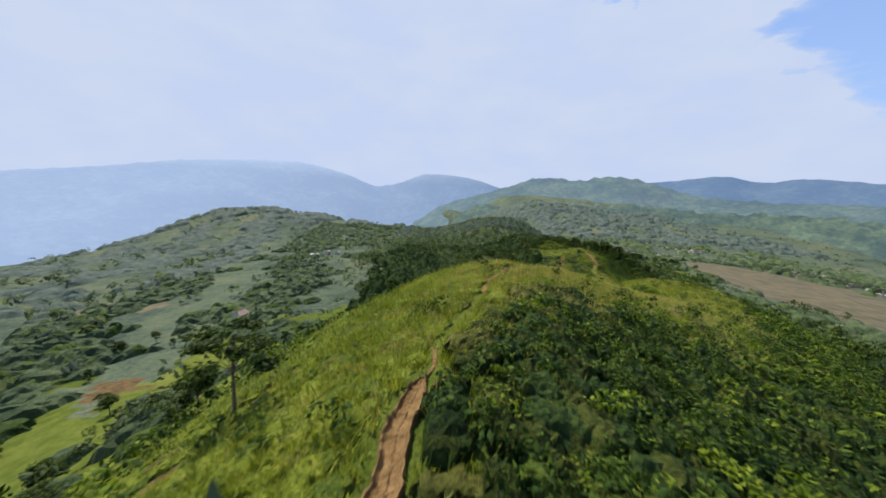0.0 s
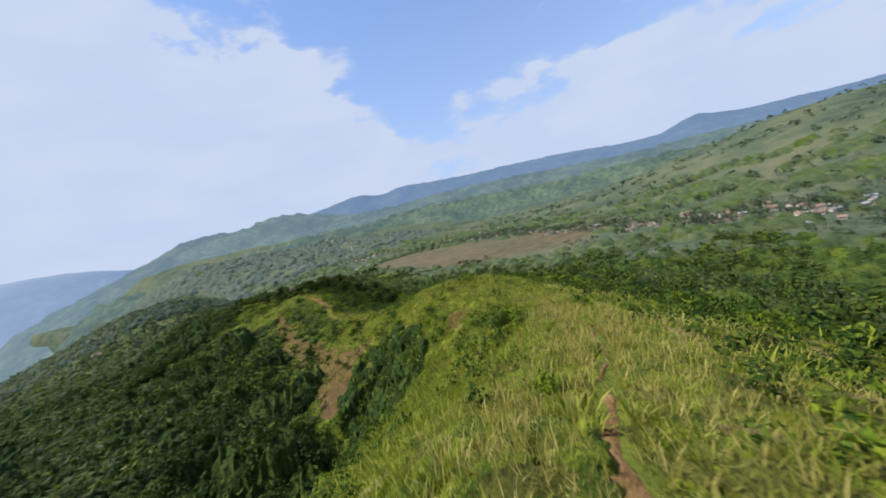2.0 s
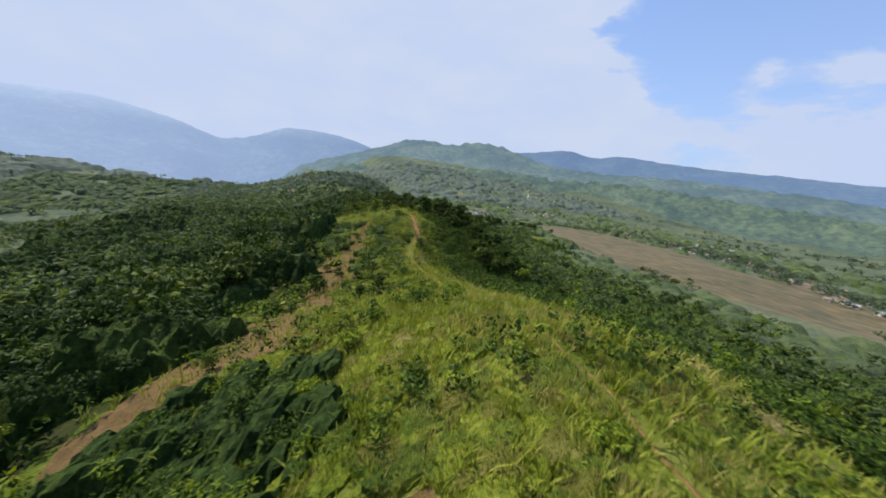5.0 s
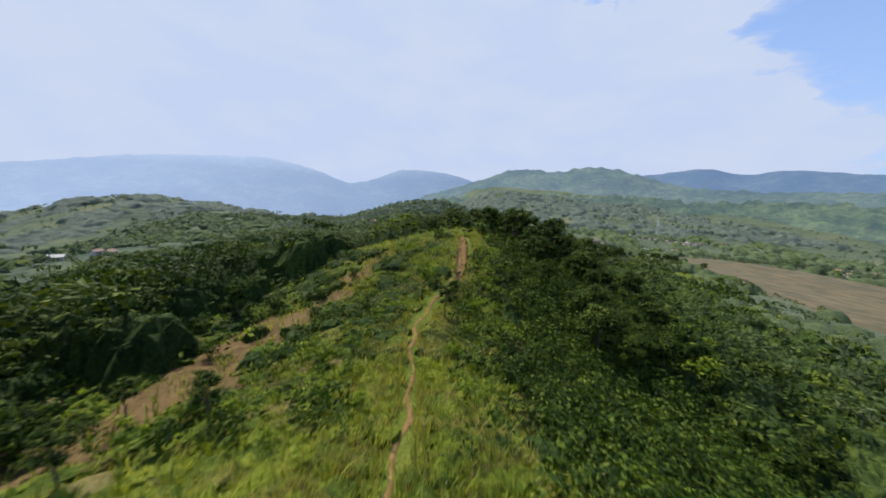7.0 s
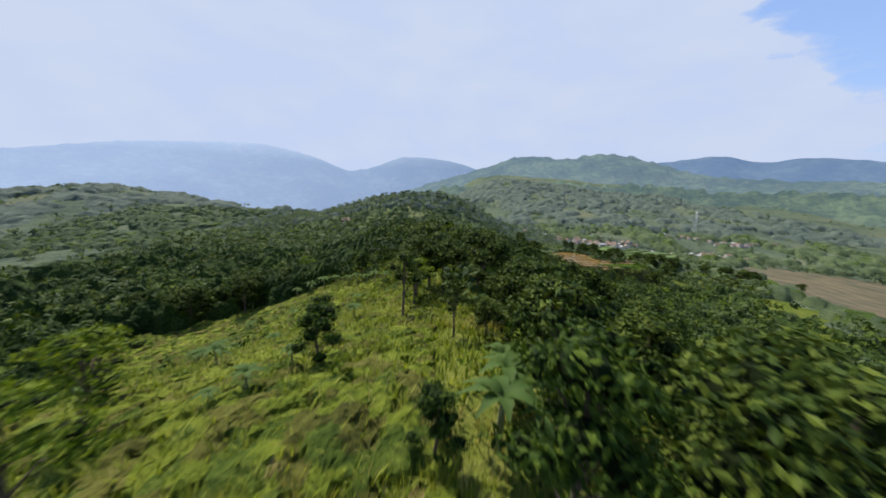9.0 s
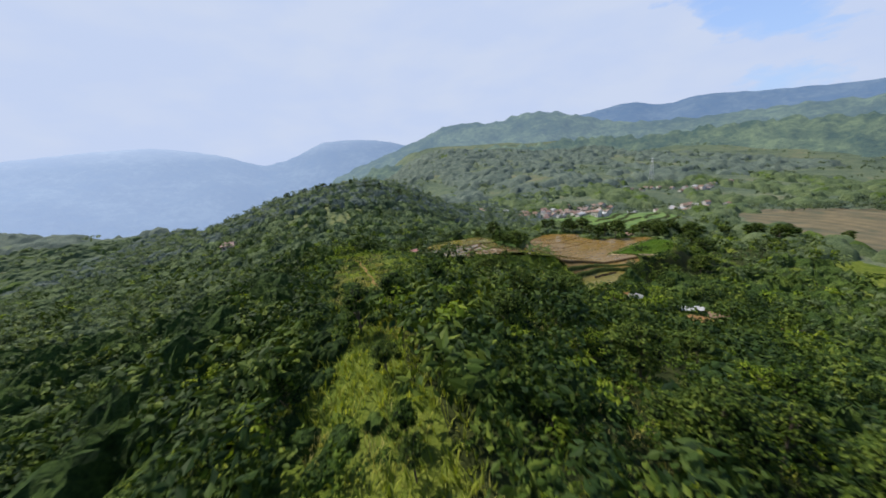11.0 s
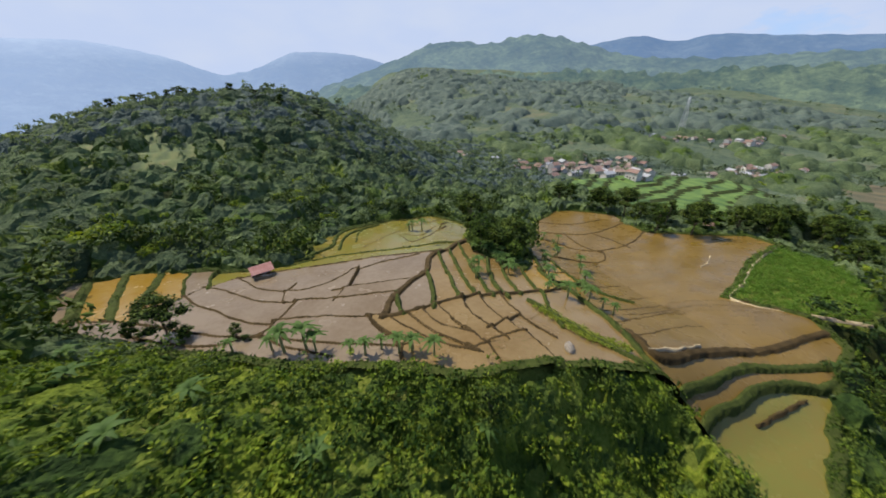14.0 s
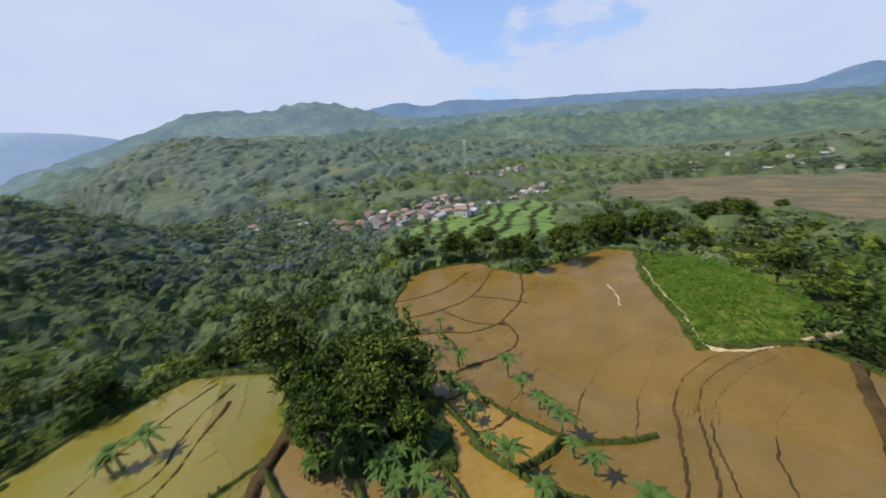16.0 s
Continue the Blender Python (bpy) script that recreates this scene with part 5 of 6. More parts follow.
def build_bushes():
    rng = np.random.RandomState(9)
    x, y = scatter(rng, 27000, -34, 150, -12, 366, lambda a, b: bush_keep(a, b) * smooth(62, 30, near_path(a, b)))
    d = near_path(x, y)
    # lower hill loses most bright leaves, standing in for the shadow on it
    tone = wave_noise(x, y, 12, 87, 3) + rng.normal(scale=0.25, size=len(x)) - 0.6 * smooth(282, 296, y) * smooth(340, 330, y) * smooth(22, 12, signed_crest(x, y)) + 0.45 * smooth(176, 184, y) * smooth(214, 208, y) * smooth(14, 9, np.abs(signed_crest(x, y)))
    lime = tone > 0.34
    for name, label, mat, pick in (("undergrowth", "dense dark green bushes on the flank of the ridge", M_BUSH, ~lime), ("bright_undergrowth", "bright yellow-green weeds and saplings among the bushes", M_LIME, lime)):
        n = pick & (d < 26)
        add_leaves(name, label, "bushes", x[n], y[n], 1.05, 0.6, 0.95, 18, 0.18, mat, rng, 3, 0.4)
        n = pick & (d >= 26)
        add_leaves("far_" + name, label, "bushes", x[n], y[n], 1.25, 0.55, 0.9, 14, 0.3, mat, rng, 1, 0.4)
    # saplings on the flank beside the saddle and towards the hollow
    x, y = scatter(rng, 5200, 60, 150, 118, 214, lambda a, b: np.maximum(smooth(4, 9, signed_crest(a, b) + 3 * wave_noise(a, b, 14, 101, 2)) * smooth(48, 36, signed_crest(a, b)), 0.0) * smooth(4, 7, near_path(a, b)))
    k = rng.uniform(0, 1, len(x)) + 0.4 * wave_noise(x, y, 11, 103, 2)
    add_leaves("saplings", "dark leafy saplings crowding the flank of the ridge", "bushes", x[k < 0.5], y[k < 0.5], 1.5, 0.75, 1.15, 15, 0.15, M_BUSH, rng, 4, 0.4)
    add_leaves("pale_saplings", "mid-green leafy saplings crowding the flank of the ridge", "bushes", x[k > 0.75], y[k > 0.75], 1.3, 0.75, 1.15, 15, 0.15, M_TREE_LEAF, rng, 4, 0.4)
    # thickets by the paddies and in the lower valley
    x, y = scatter(rng, 7000, 90, 205, 318, 378, lambda a, b: clear_of_paddies(a, b) * smooth(0.5, 0.8, np.hypot((a - 175) / 14, (b - 332) / 14)) * smooth(6, 12, np.abs(signed_crest(a, b)) + 8 * (b > 345)) * smooth(386, 374, b + 0.6 * np.maximum(a - 135, 0)))
    k = rng.uniform(0, 1, len(x)) + 0.35 * wave_noise(x, y, 9, 99, 2) < 0.27
    add_leaves("thicket", "green shrubs and weeds above the paddies", "bushes", x[k], y[k], 0.95, 0.55, 0.9, 12, 0.19, M_BUSH, rng, 2, 0.4)
    add_leaves("bright_thicket", "yellow-green saplings and weeds above the paddies", "bushes", x[~k], y[~k], 0.8, 0.55, 0.95, 13, 0.19, M_LIME, rng, 2, 0.4)


build_bushes()


def build_scrub():
    """Low closed scrub under the leafy bushes."""
    greens = [M_CANOPY_DARK, M_CANOPY_MID, M_CANOPY_LIME]
    bank = lambda a, b: clear_of_paddies(a, b) * smooth(326, 334, b) * smooth(0.9, 1.1, np.hypot((a - 181) / 12, (b - 328) / 10)) * smooth(388, 376, b + 0.5 * np.maximum(a - 140, 0)) * smooth(2, 5, line_distance(a, b, SIDE_PATH))
    canopy("bank_scrub", "dense green scrub on the bank above the paddies", 104, 176, 324, 378, 0.4, 1.5, 0.9, bank, [M_CANOPY_MID, M_CANOPY_LIME, M_TUFT_GREEN, M_TUFT_LIME], (0.16, 0.3, 0.2, 0.34), 85)
    crest = lambda a, b: 1.1 * bush_keep(a, b) * off_path(a, b, 1.1, 1.8) * smooth(3.0, 5, near_path(a, b) + 3.0 * (b < 45)) * np.where(b < 100, smooth(0.5, 2.0, signed_crest(a, b) + 3.4 * smooth(40, 30, b)) * smooth(50, 42, b), 1.0)
    canopy("crest_scrub", "dark green scrub on the shaded side of the crest", -12, 62, -14, 72, 0.36, 1.5, 1.25, crest, [M_CANOPY_DARK, M_TUFT_DARK, M_TUFT_GREEN], (0.5, 0.35, 0.15), 87)
    canopy("bowl_scrub", "dark green bushes filling the hollow below the crest", 38, 68, 98, 124, 0.4, 1.7, 1.7, lambda a, b: smooth(1.15, 0.85, np.hypot((a - 53) / 11, (b - 111) / 9)), [M_CANOPY_DARK, M_CANOPY_MID], (0.75, 0.25), 93)
    canopy("flank_scrub", "tangled green scrub over the saddle's flanks", 56, 128, 112, 216, 0.5, 1.8, 1.0, lambda a, b: 0.9 * crest(a, b) * np.where(signed_crest(a, b) < 1, smooth(164, 174, b), 1.0), [M_CANOPY_DARK, M_TUFT_DARK, M_CANOPY_MID], (0.45, 0.3, 0.25), 89)
    # dark bushes, weighted darker still for the shadow over this hill
    canopy("hill_scrub", "dark green scrub over the lower hill", 70, 124, 286, 356, 0.45, 1.6, 1.1, lambda a, b: np.maximum(bush_keep(a, b), 0.6 * smooth(2, 5, line_distance(a, b, SIDE_PATH)) * smooth(4, 8, np.abs(signed_crest(a, b)))) * clear_of_paddies(a, b) * smooth(1.2, 3.0, line_distance(a, b, SIDE_PATH)) * 0.8, greens, (0.6, 0.35, 0.05), 91)


build_scrub()


def build_rim_bushes():
    """Bushes along the foot of the near bank, against the paddies."""
    rng = np.random.RandomState(19)
    x, y = scatter(rng, 9000, 100, 192, 338, 374, lambda a, b: smooth(0.5, 0.9, outline_distance(a, b, PADDY)) * smooth(4.6, 2.6, outline_distance(a, b, PADDY)) * smooth(385, 378, b + 0.15 * a) * (0.35 + 0.4 * wave_noise(a, b, 6, 105, 2)))
    k = rng.uniform(0, 1, len(x))
    add_leaves("rim_bushes", "leafy green bushes edging the flooded terraces", "bushes", x[k < 0.6], y[k < 0.6], 0.95, 0.7, 1.05, 14, 0.17, M_TREE_LEAF, rng, 3, 0.4)
    add_leaves("pale_rim_bushes", "bright green weeds edging the flooded terraces", "bushes", x[k >= 0.6], y[k >= 0.6], 0.75, 0.65, 1.0, 14, 0.17, M_LIME, rng, 3, 0.4)


build_rim_bushes()


def build_boulder():
    rng = np.random.RandomState(3)
    bm = bmesh.new()
    bmesh.ops.create_icosphere(bm, subdivisions=4, radius=1.0)
    for v in bm.verts:
        n = float(wave_noise(np.array(v.co.x * 1.3 + v.co.z), np.array(v.co.y * 1.3 - v.co.z * 0.7), 1.4, 5, 4))
        v.co = Vector((v.co.x * 0.8, v.co.y * 1.5, max(v.co.z, -0.5) * 0.95)) * (1 + 0.22 * n)
    me = bpy.data.meshes.new("boulder")
    bm.to_mesh(me)
    bm.free()
    me.materials.append(plain_material("pale_rock", (0.12, 0.10, 0.075), (0.27, 0.235, 0.19), 2.2, 0.9, 0.9, dist=0.08))
    ob = new("boulder", me)
    ob.location = (149.8, 356.6, float(paddy_plane(149.8, 356.6)) - 0.05)
    ob.scale = (0.55, 0.55, 0.45)
    ob.rotation_euler = (0, 0, -0.5)
    tagged(ob, "pale weathered boulder on the bank between paddies", "boulder")


build_boulder()


def build_crop():
    rng = np.random.RandomState(15)
    x, y = scatter(rng, 5200, 185, 224, 354, 383, lambda a, b: smooth(0.4, -0.5, outline_distance(a, b, CROP)))
    add_leaves("crop_field", "bright green leafy crop covering a field between paddies", "crop", x, y, 0.5, 0.6, 1.0, 26, 0.21, M_CROP, rng, 1, 0.3)
    # turf on the grassy bunds
    pick = P_TURF & (P_EDGE < 0.05) & (P_RIM < 0.6)
    bx, by, bz = P_X[pick], P_Y[pick], P_LEVEL[pick]
    k = rng.uniform(0, 1, len(bx)) < np.where(P_RIM[pick] > -0.5, 0.30, 0.10) * (1 + 1.3 * wave_noise(bx, by, 4, 95, 2))
    c = np.stack([bx[k], by[k], bz[k] + 0.2], 1)
    v, f = leaf_quads(rng, c, np.full((k.sum(), 3), 0.14), 6, 0.11, inner=0.2)
    tagged(new("bund_weeds", mesh_from("bund_weeds", v, f, [M_BUSH])), "green weeds growing along terrace banks", "weeds", kind="stuff")
    wx, wy = scatter(rng, 2600, 148, 162, 355, 366, lambda a, b: smooth(1.5, 0.4, line_distance(a, b, [(152, 364.5), (153, 361), (154, 358), (156, 356.5)])))
    c = np.stack([wx, wy, paddy_plane(wx, wy) + 0.3], 1)
    v, f = leaf_quads(rng, c, np.full((len(wx), 3), 0.28), 16, 0.09, inner=0.2)
    tagged(new("grass_strip", mesh_from("grass_strip", v, f, [M_GRASS])), "bright green grass on a bank between paddies", "grass", kind="stuff")


build_crop()


def build_silt_rim(name, label, line, wide):
    """A narrow pale rim of dried silt along the water's edge."""
    p = round_off(line, 0.2)
    seg = np.r_[0, np.cumsum(np.hypot(*np.diff(p, axis=0).T))]
    t = np.arange(0, seg[-1], 0.3)
    cx, cy = (np.interp(t, seg, p[:, k]) for k in (0, 1))
    tx, ty = np.gradient(cx), np.gradient(cy)
    n = np.hypot(tx, ty)
    w = wide * (0.55 + 0.5 * wave_noise(cx, cy, 5, 131, 3))
    w = np.clip(w, 0.02, None)
    across = np.array([-1.0, -0.4, 0.4, 1.0])
    shift = 0.3 * wave_noise(cx, cy, 4, 133, 3)
    x, y = cx[:, None] + (across * w[:, None] + shift[:, None]) * (ty / n)[:, None], cy[:, None] - (across * w[:, None] + shift[:, None]) * (tx / n)[:, None]
    z = paddy_plane(x, y) + np.array([-0.3, 0.10, 0.12, -0.3])
    i = (np.arange(len(t) - 1)[:, None] * 4 + np.arange(3)[None, :]).ravel()
    f = np.stack([i, i + 1, i + 5, i + 4], 1)
    tagged(new(name, mesh_from(name, np.stack([x, y, z], -1).reshape(-1, 3), f, [M_DRY_SILT], smooth_shade=True)), label, "bank", kind="structure")


M_DRY_SILT = plain_material("dry_silt", (0.20, 0.145, 0.075), (0.46, 0.37, 0.24), 1.1, 0.9, 0.5, dist=0.06)
build_silt_rim("silt_rim", "pale dried silt along the edge of the crop field", [(221.5, 379.5), (207, 375), (193, 368), (186.6, 366.6), (189.4, 360.6), (196.6, 354.8)], 0.5)
build_silt_rim("silt_rim", "pale streak of dried silt in the shallow pond", [(203, 380.5), (198, 377.5), (195.4, 376.8)], 0.35)
build_silt_rim("silt_rim", "pale dried silt on a low bank between ponds", [(160.6, 357), (165, 356.8), (169, 357.4)], 0.4)


# ---- single trees, shrubs and bananas ----
def tube(bm, path, radii, sides=6):
    """A tapered tube along points, into a bmesh."""
    rings = []
    for n, (p, r) in enumerate(zip(path, radii)):
        d = (path[min(n + 1, len(path) - 1)] - path[max(n - 1, 0)]).normalized()
        a = d.orthogonal().normalized()
        b = d.cross(a)
        rings.append([bm.verts.new(p + (a * math.cos(6.283 * k / sides) + b * math.sin(6.283 * k / sides)) * r) for k in range(sides)])
    for lo, hi in zip(rings, rings[1:]):
        for k in range(sides):
            bm.faces.new((lo[k], lo[(k + 1) % sides], hi[(k + 1) % sides], hi[k]))
    bm.faces.new(rings[-1])


def part(name, bm, mat, parent, label="", smooth_shade=True):
    me = bpy.data.meshes.new(name)
    bm.to_mesh(me)
    bm.free()
    me.materials.append(mat)
    for p in me.polygons:
        p.use_smooth = smooth_shade
    ob = new(name, me)
    ob.parent = parent
    if label:
        tagged(ob, label)
    return ob


def inner_lumps(centres, radii, rng):
    """Rough closed lumps, one to a clump, as quads."""
    g = np.linspace(-1, 1, 3)
    pts, quads = [], []
    for axis in range(3):
        for side in (-1.0, 1.0):
            base = len(pts)
            for a in g:
                for b in g:
                    c = np.zeros(3)
                    c[axis], c[(axis + 1) % 3], c[(axis + 2) % 3] = side, a, b
                    pts.append(c / np.linalg.norm(c))
            for i in range(2):
                for j in range(2):
                    q = [base + i * 3 + j, base + (i + 1) * 3 + j, base + (i + 1) * 3 + j + 1, base + i * 3 + j + 1]
                    quads.append(q if side > 0 else q[::-1])
    pts, quads = np.array(pts), np.array(quads)
    v = (centres[:, None, :] + pts[None] * radii[:, None, :] * rng.uniform(0.75, 1.1, (len(centres), 1, 1))).reshape(-1, 3)
    f = (quads[None] + (np.arange(len(centres)) * len(pts))[:, None, None]).reshape(-1, 4)
    return v, f


def make_tree(seed, height, spread, mat, label, clumps=11, leaves=105, leaf=0.17, bare=0.42, lean=0.0, squash=0.7):
    """A tree: tapered trunk with limbs, and a crown of leafy clumps with gaps between them."""
    rng = np.random.RandomState(seed)
    top = new("tree")
    tagged(top, label, "tree", "trees on the slopes")
    bm = bmesh.new()
    bend = Vector((rng.uniform(-1, 1), rng.uniform(-1, 1), 0)) * height * 0.05
    trunk = [Vector((0, 0, -0.6)) + Vector((lean * h, 0, 0)) + bend * math.sin(h / height * 3) + Vector((0, 0, h + (0.6 if h else 0))) for h in np.linspace(0, height * 0.8, 6)]
    rad = height * 0.017
    tube(bm, trunk, [rad * (1.3 - 0.9 * k / 5) for k in range(6)])
    centres, radii = [], []
    for k in range(clumps):
        f = bare + (0.92 - bare) * ((k + 0.5) / clumps) ** 0.8
        a = k * 2.4 + rng.uniform(-0.4, 0.4)
        out = spread * rng.uniform(0.35, 1.0) * math.sin(min(1.0, (1.08 - f) / (1.08 - bare)) * 1.9)
        base = trunk[min(5, int(f * 6.2))]
        tip = Vector((base.x + out * math.cos(a), base.y + out * math.sin(a), height * (f + rng.uniform(-0.03, 0.05))))
        low = trunk[max(1, min(4, int(f * 5)))]
        tube(bm, [low, low.lerp(tip, 0.5) + Vector((0, 0, 0.08 * height)), tip], [rad * 0.5, rad * 0.32, rad * 0.12], 5)
        centres.append(tip)
        r = spread * rng.uniform(0.34, 0.55)
        radii.append((r, r, r * squash))
    part("trunk", bm, M_BARK, top, "grey-brown trunk and limbs")
    v, f = leaf_quads(rng, np.array(centres), np.array(radii), leaves, leaf * height / 8 * 2.0, inner=0.3)
    # near-black lumps added inside each clump in place of its inner shade
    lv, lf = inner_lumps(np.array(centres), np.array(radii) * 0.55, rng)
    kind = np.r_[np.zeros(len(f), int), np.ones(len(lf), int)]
    crown = new("crown", mesh_from("crown", np.concatenate([v, lv]), np.concatenate([f, lf + len(v)]), [mat, M_INNER_SHADE], kind))
    crown.parent = top
    return top


def ground_at(x, y):
    return float(ground_height(np.array([x]), np.array([y]))[0])


def plant(ob, x, y, rng, scale=1.0, sink=0.0, z=None):
    m = pose(x, y, (ground_at(x, y) if z is None else z) - sink, 0, 0, rng.uniform(0, 360))
    c = copy_thing(ob, m)
    c.scale = (scale * rng.uniform(0.9, 1.1), scale * rng.uniform(0.9, 1.1), scale)
    return c


def first_at(ob, x, y, scale=1.0, z=None):
    ob.location = (x, y, ground_at(x, y) if z is None else z)
    ob.scale = (scale,) * 3
    return ob


def build_trees():
    rng = np.random.RandomState(21)
    broad = first_at(make_tree(1, 10, 3.6, M_TREE_LEAF, "broad green tree with layered leafy crown", 15, 150, 0.10), 109.5, 211)
    dark = first_at(make_tree(2, 8, 2.8, M_BUSH, "dense dark green rounded tree", 13, 150, 0.105, 0.22), 103.5, 213)
    slim = first_at(make_tree(3, 8, 2.0, M_TREE_LEAF, "slender tree with a thin open crown", 9, 90, 0.10, 0.5), 96, 238)
    lime = first_at(make_tree(4, 7, 2.5, M_LIME, "young tree with bright yellow-green leaves", 11, 120, 0.10, 0.45, squash=0.4), 84, 214)
    flat_top = first_at(make_tree(5, 8, 3.6, M_TREE_LEAF, "flat-topped tree with spreading feathery layers", 12, 100, 0.12, 0.6, squash=0.35), -14, 33.5)
    kinds = [broad, dark, slim, lime, flat_top]
    # trees that stand out along the way
    for k, x, y, s in ((4, -30, 20, 0.9), (1, -6, 71, 0.7), (1, -10, 74, 0.6), (0, -50, 100, 0.9), (0, 113, 215, 1.0), (0, 106, 221, 0.8), (1, 111, 205, 0.95), (0, 117, 210, 1.15),
                       (0, 119, 219, 0.95), (1, 107, 226, 0.6), (2, 93, 233, 0.7), (2, 101, 230, 0.65), (3, 97, 243, 1.0), (3, 80, 221, 1.0), (3, 76, 226, 0.9), (1, 91, 226, 0.62), (0, 72, 232, 0.9),
                       (4, 66, 224, 0.8), (4, 56, 218, 1.0), (2, 62, 214, 0.9), (0, 101, 248, 0.9), (0, 108, 252, 0.9), (1, 114, 240, 0.9), (0, 121, 233, 1.0), (0, 126, 222, 1.0), (2, 105, 241, 1.0),
                       (0, 97, 250, 1.0), (2, 94, 246, 0.9), (3, 92, 249, 0.85), (0, 99, 256, 1.1), (2, 103, 248, 1.0), (0, 107, 250, 1.05), (1, 112, 248, 0.95), (0, 115, 238, 0.95), (0, 119, 241, 1.0), (2, 104, 238, 0.75), (2, 88, 236, 0.8), (3, 84, 243, 0.9), (0, 90, 262, 1.0), (1, 80, 256, 1.0), (0, 112, 222, 0.75), (0, 116, 228, 0.8), (1, 122, 226, 0.9), (0, 111, 234, 0.9), (1, 99, 216, 0.45), (0, 128, 214, 1.0), (0, 124, 206, 0.9), (2, 91.5, 177.5, 0.62), (1, 93, 183, 0.45), (1, 62.5, 184, 0.8), (1, 64, 158, 0.5), (2, 68, 160, 0.5), (2, 117, 171, 0.45), (2, 114, 178, 0.45), (3, 47, 172, 0.9), (1, 132, 334, 0.62), (0, 124, 326, 0.7), (4, 140, 333, 0.9),
                       (2, 119.5, 366.8, 0.38), (2, 120.5, 366, 0.25), (3, 150, 322, 1.0), (0, 157, 388, 1.0), (0, 159, 394, 1.0), (1, 155, 392, 1.0), (1, 153, 386, 0.9), (0, 161, 389, 1.0), (1, 158, 383, 0.8), (0, 155, 397, 1.0), (1, 163, 397, 0.9), (2, 161, 397, 0.9), (0, 163, 392, 0.7),
                       (1, 205, 396, 0.9), (0, 212, 392, 1.0), (1, 219, 396, 1.0), (0, 226, 391, 0.9), (1, 232, 385, 0.9), (2, 213, 400, 1.1), (0, 238, 377, 1.0), (0, 229, 370, 0.9), (0, 221, 358, 1.0), (1, 211, 352, 1.0), (0, 204, 346, 0.9)):
        if outline_distance(x, y, MEADOW) > -2 or y < 228:
            plant(kinds[k], x, y, rng, s, 0.2)
    for k, x, y, size in ((1, 88, 236, 0.6), (1, 73.5, 142.5, 0.5), (2, 75, 158, 0.55), (1, 70, 141, 0.4), (2, 71, 153, 0.5)):
        plant(kinds[k], x, y, rng, size, 0.2)
    # the mixed wood on the crest beyond the meadow
    n = 0
    while n < 54:
        x, y = rng.uniform(99, 140), rng.uniform(227, 318)
        if outline_distance(x, y, MEADOW) > 2.5 and outline_distance(x, y, KNOB) > 2.5 and signed_crest(np.array([x]), np.array([y]))[0] > -3:
            plant(kinds[rng.choice([0, 0, 0, 1, 2, 3])], x, y, rng, rng.uniform(0.45, 0.9) * (0.75 if near_path(np.array([x]), np.array([y]))[0] < 6 else 1.0), 0.3)
            n += 1
    # tall dark trees on the flank beside the washed-out path
    n = 0
    while n < 24:
        x, y = rng.uniform(103, 134), rng.uniform(176, 208)
        if near_path(np.array([x]), np.array([y]))[0] > 8.5 and x > 106 + 0.4 * (200 - y) * 0.6:
            plant(kinds[rng.choice([0, 1, 1, 0])], x, y, rng, rng.uniform(0.6, 0.95), 0.3)
            n += 1
    # dark wood on the bank before the paddies
    n = 0
    while n < 26:
        x, y = rng.uniform(114, 146), rng.uniform(322, 346)
        if outline_distance(x, y, KNOB) > 2.5 and y < 348 - 0.25 * (x - 114):
            plant(kinds[rng.choice([0, 1, 1, 0, 3])], x, y, rng, rng.uniform(0.4, 0.7), 0.3)
            n += 1
    plant(slim, 139.4, 351.4, rng, 0.6, 0.2)
    plant(broad, 112.4, 369.6, rng, 0.62, 0.2)
    plant(dark, 114.6, 368.4, rng, 0.34, 0.2)
    plant(dark, 109.6, 369.8, rng, 0.4, 0.2)
    # edge of the dark wood below the meadow
    for x, y in zip(np.linspace(24, 64, 16), 286 + 4 * np.sin(np.arange(16))):
        plant(kinds[rng.choice([1, 1, 0])], x + rng.normal(), y + rng.normal() + 3, rng, rng.uniform(0.8, 1.15), 0.3)
    # and along the wooded flanks
    n = 0
    while n < 44:
        x, y = rng.uniform(20, 190), rng.uniform(100, 420)
        if woods_keep(np.array([x]), np.array([y]))[0] > rng.uniform(0.2, 0.9) and 5.5 < near_path(np.array([x]), np.array([y]))[0] < 60 and not (y > 338 and y < 372 and x > 108):
            over = ground_at(x, y)
            plant(kinds[rng.choice([0, 0, 1, 1, 2, 3])], x, y, rng, rng.uniform(0.6, 0.95), 0.3, over)
            n += 1
    # skyline trees on the knoll
    for x, y, s in ((81, 476, 0.85), (77, 478, 0.75), (85, 478, 0.65), (97, 474, 0.85), (105, 471, 0.65), (113, 467, 0.8), (124, 464, 0.7), (70, 474, 0.8), (60, 478, 0.85)):
        plant(kinds[rng.choice([1, 4])], x, y, rng, s * 0.7)
    # dark belt beyond the far pond
    belt = np.array([(196, 428), (203, 416), (212, 405), (224, 396), (238, 388), (252, 380), (268, 368), (284, 352)], float)
    for n in range(36):
        k = rng.uniform(0, len(belt) - 1.001)
        x, y = belt[int(k)] + (belt[int(k) + 1] - belt[int(k)]) * (k % 1) + rng.normal(scale=3.2, size=2)
        if outline_distance(x, y, PADDY) > 1.5 and outline_distance(x, y, CROP) > 1.5:
            plant(kinds[rng.choice([1, 1, 0])], x, y, rng, rng.uniform(0.6, 1.0), 0.3)
    # trees dotted over the slope and vale west of the crest
    n = 0
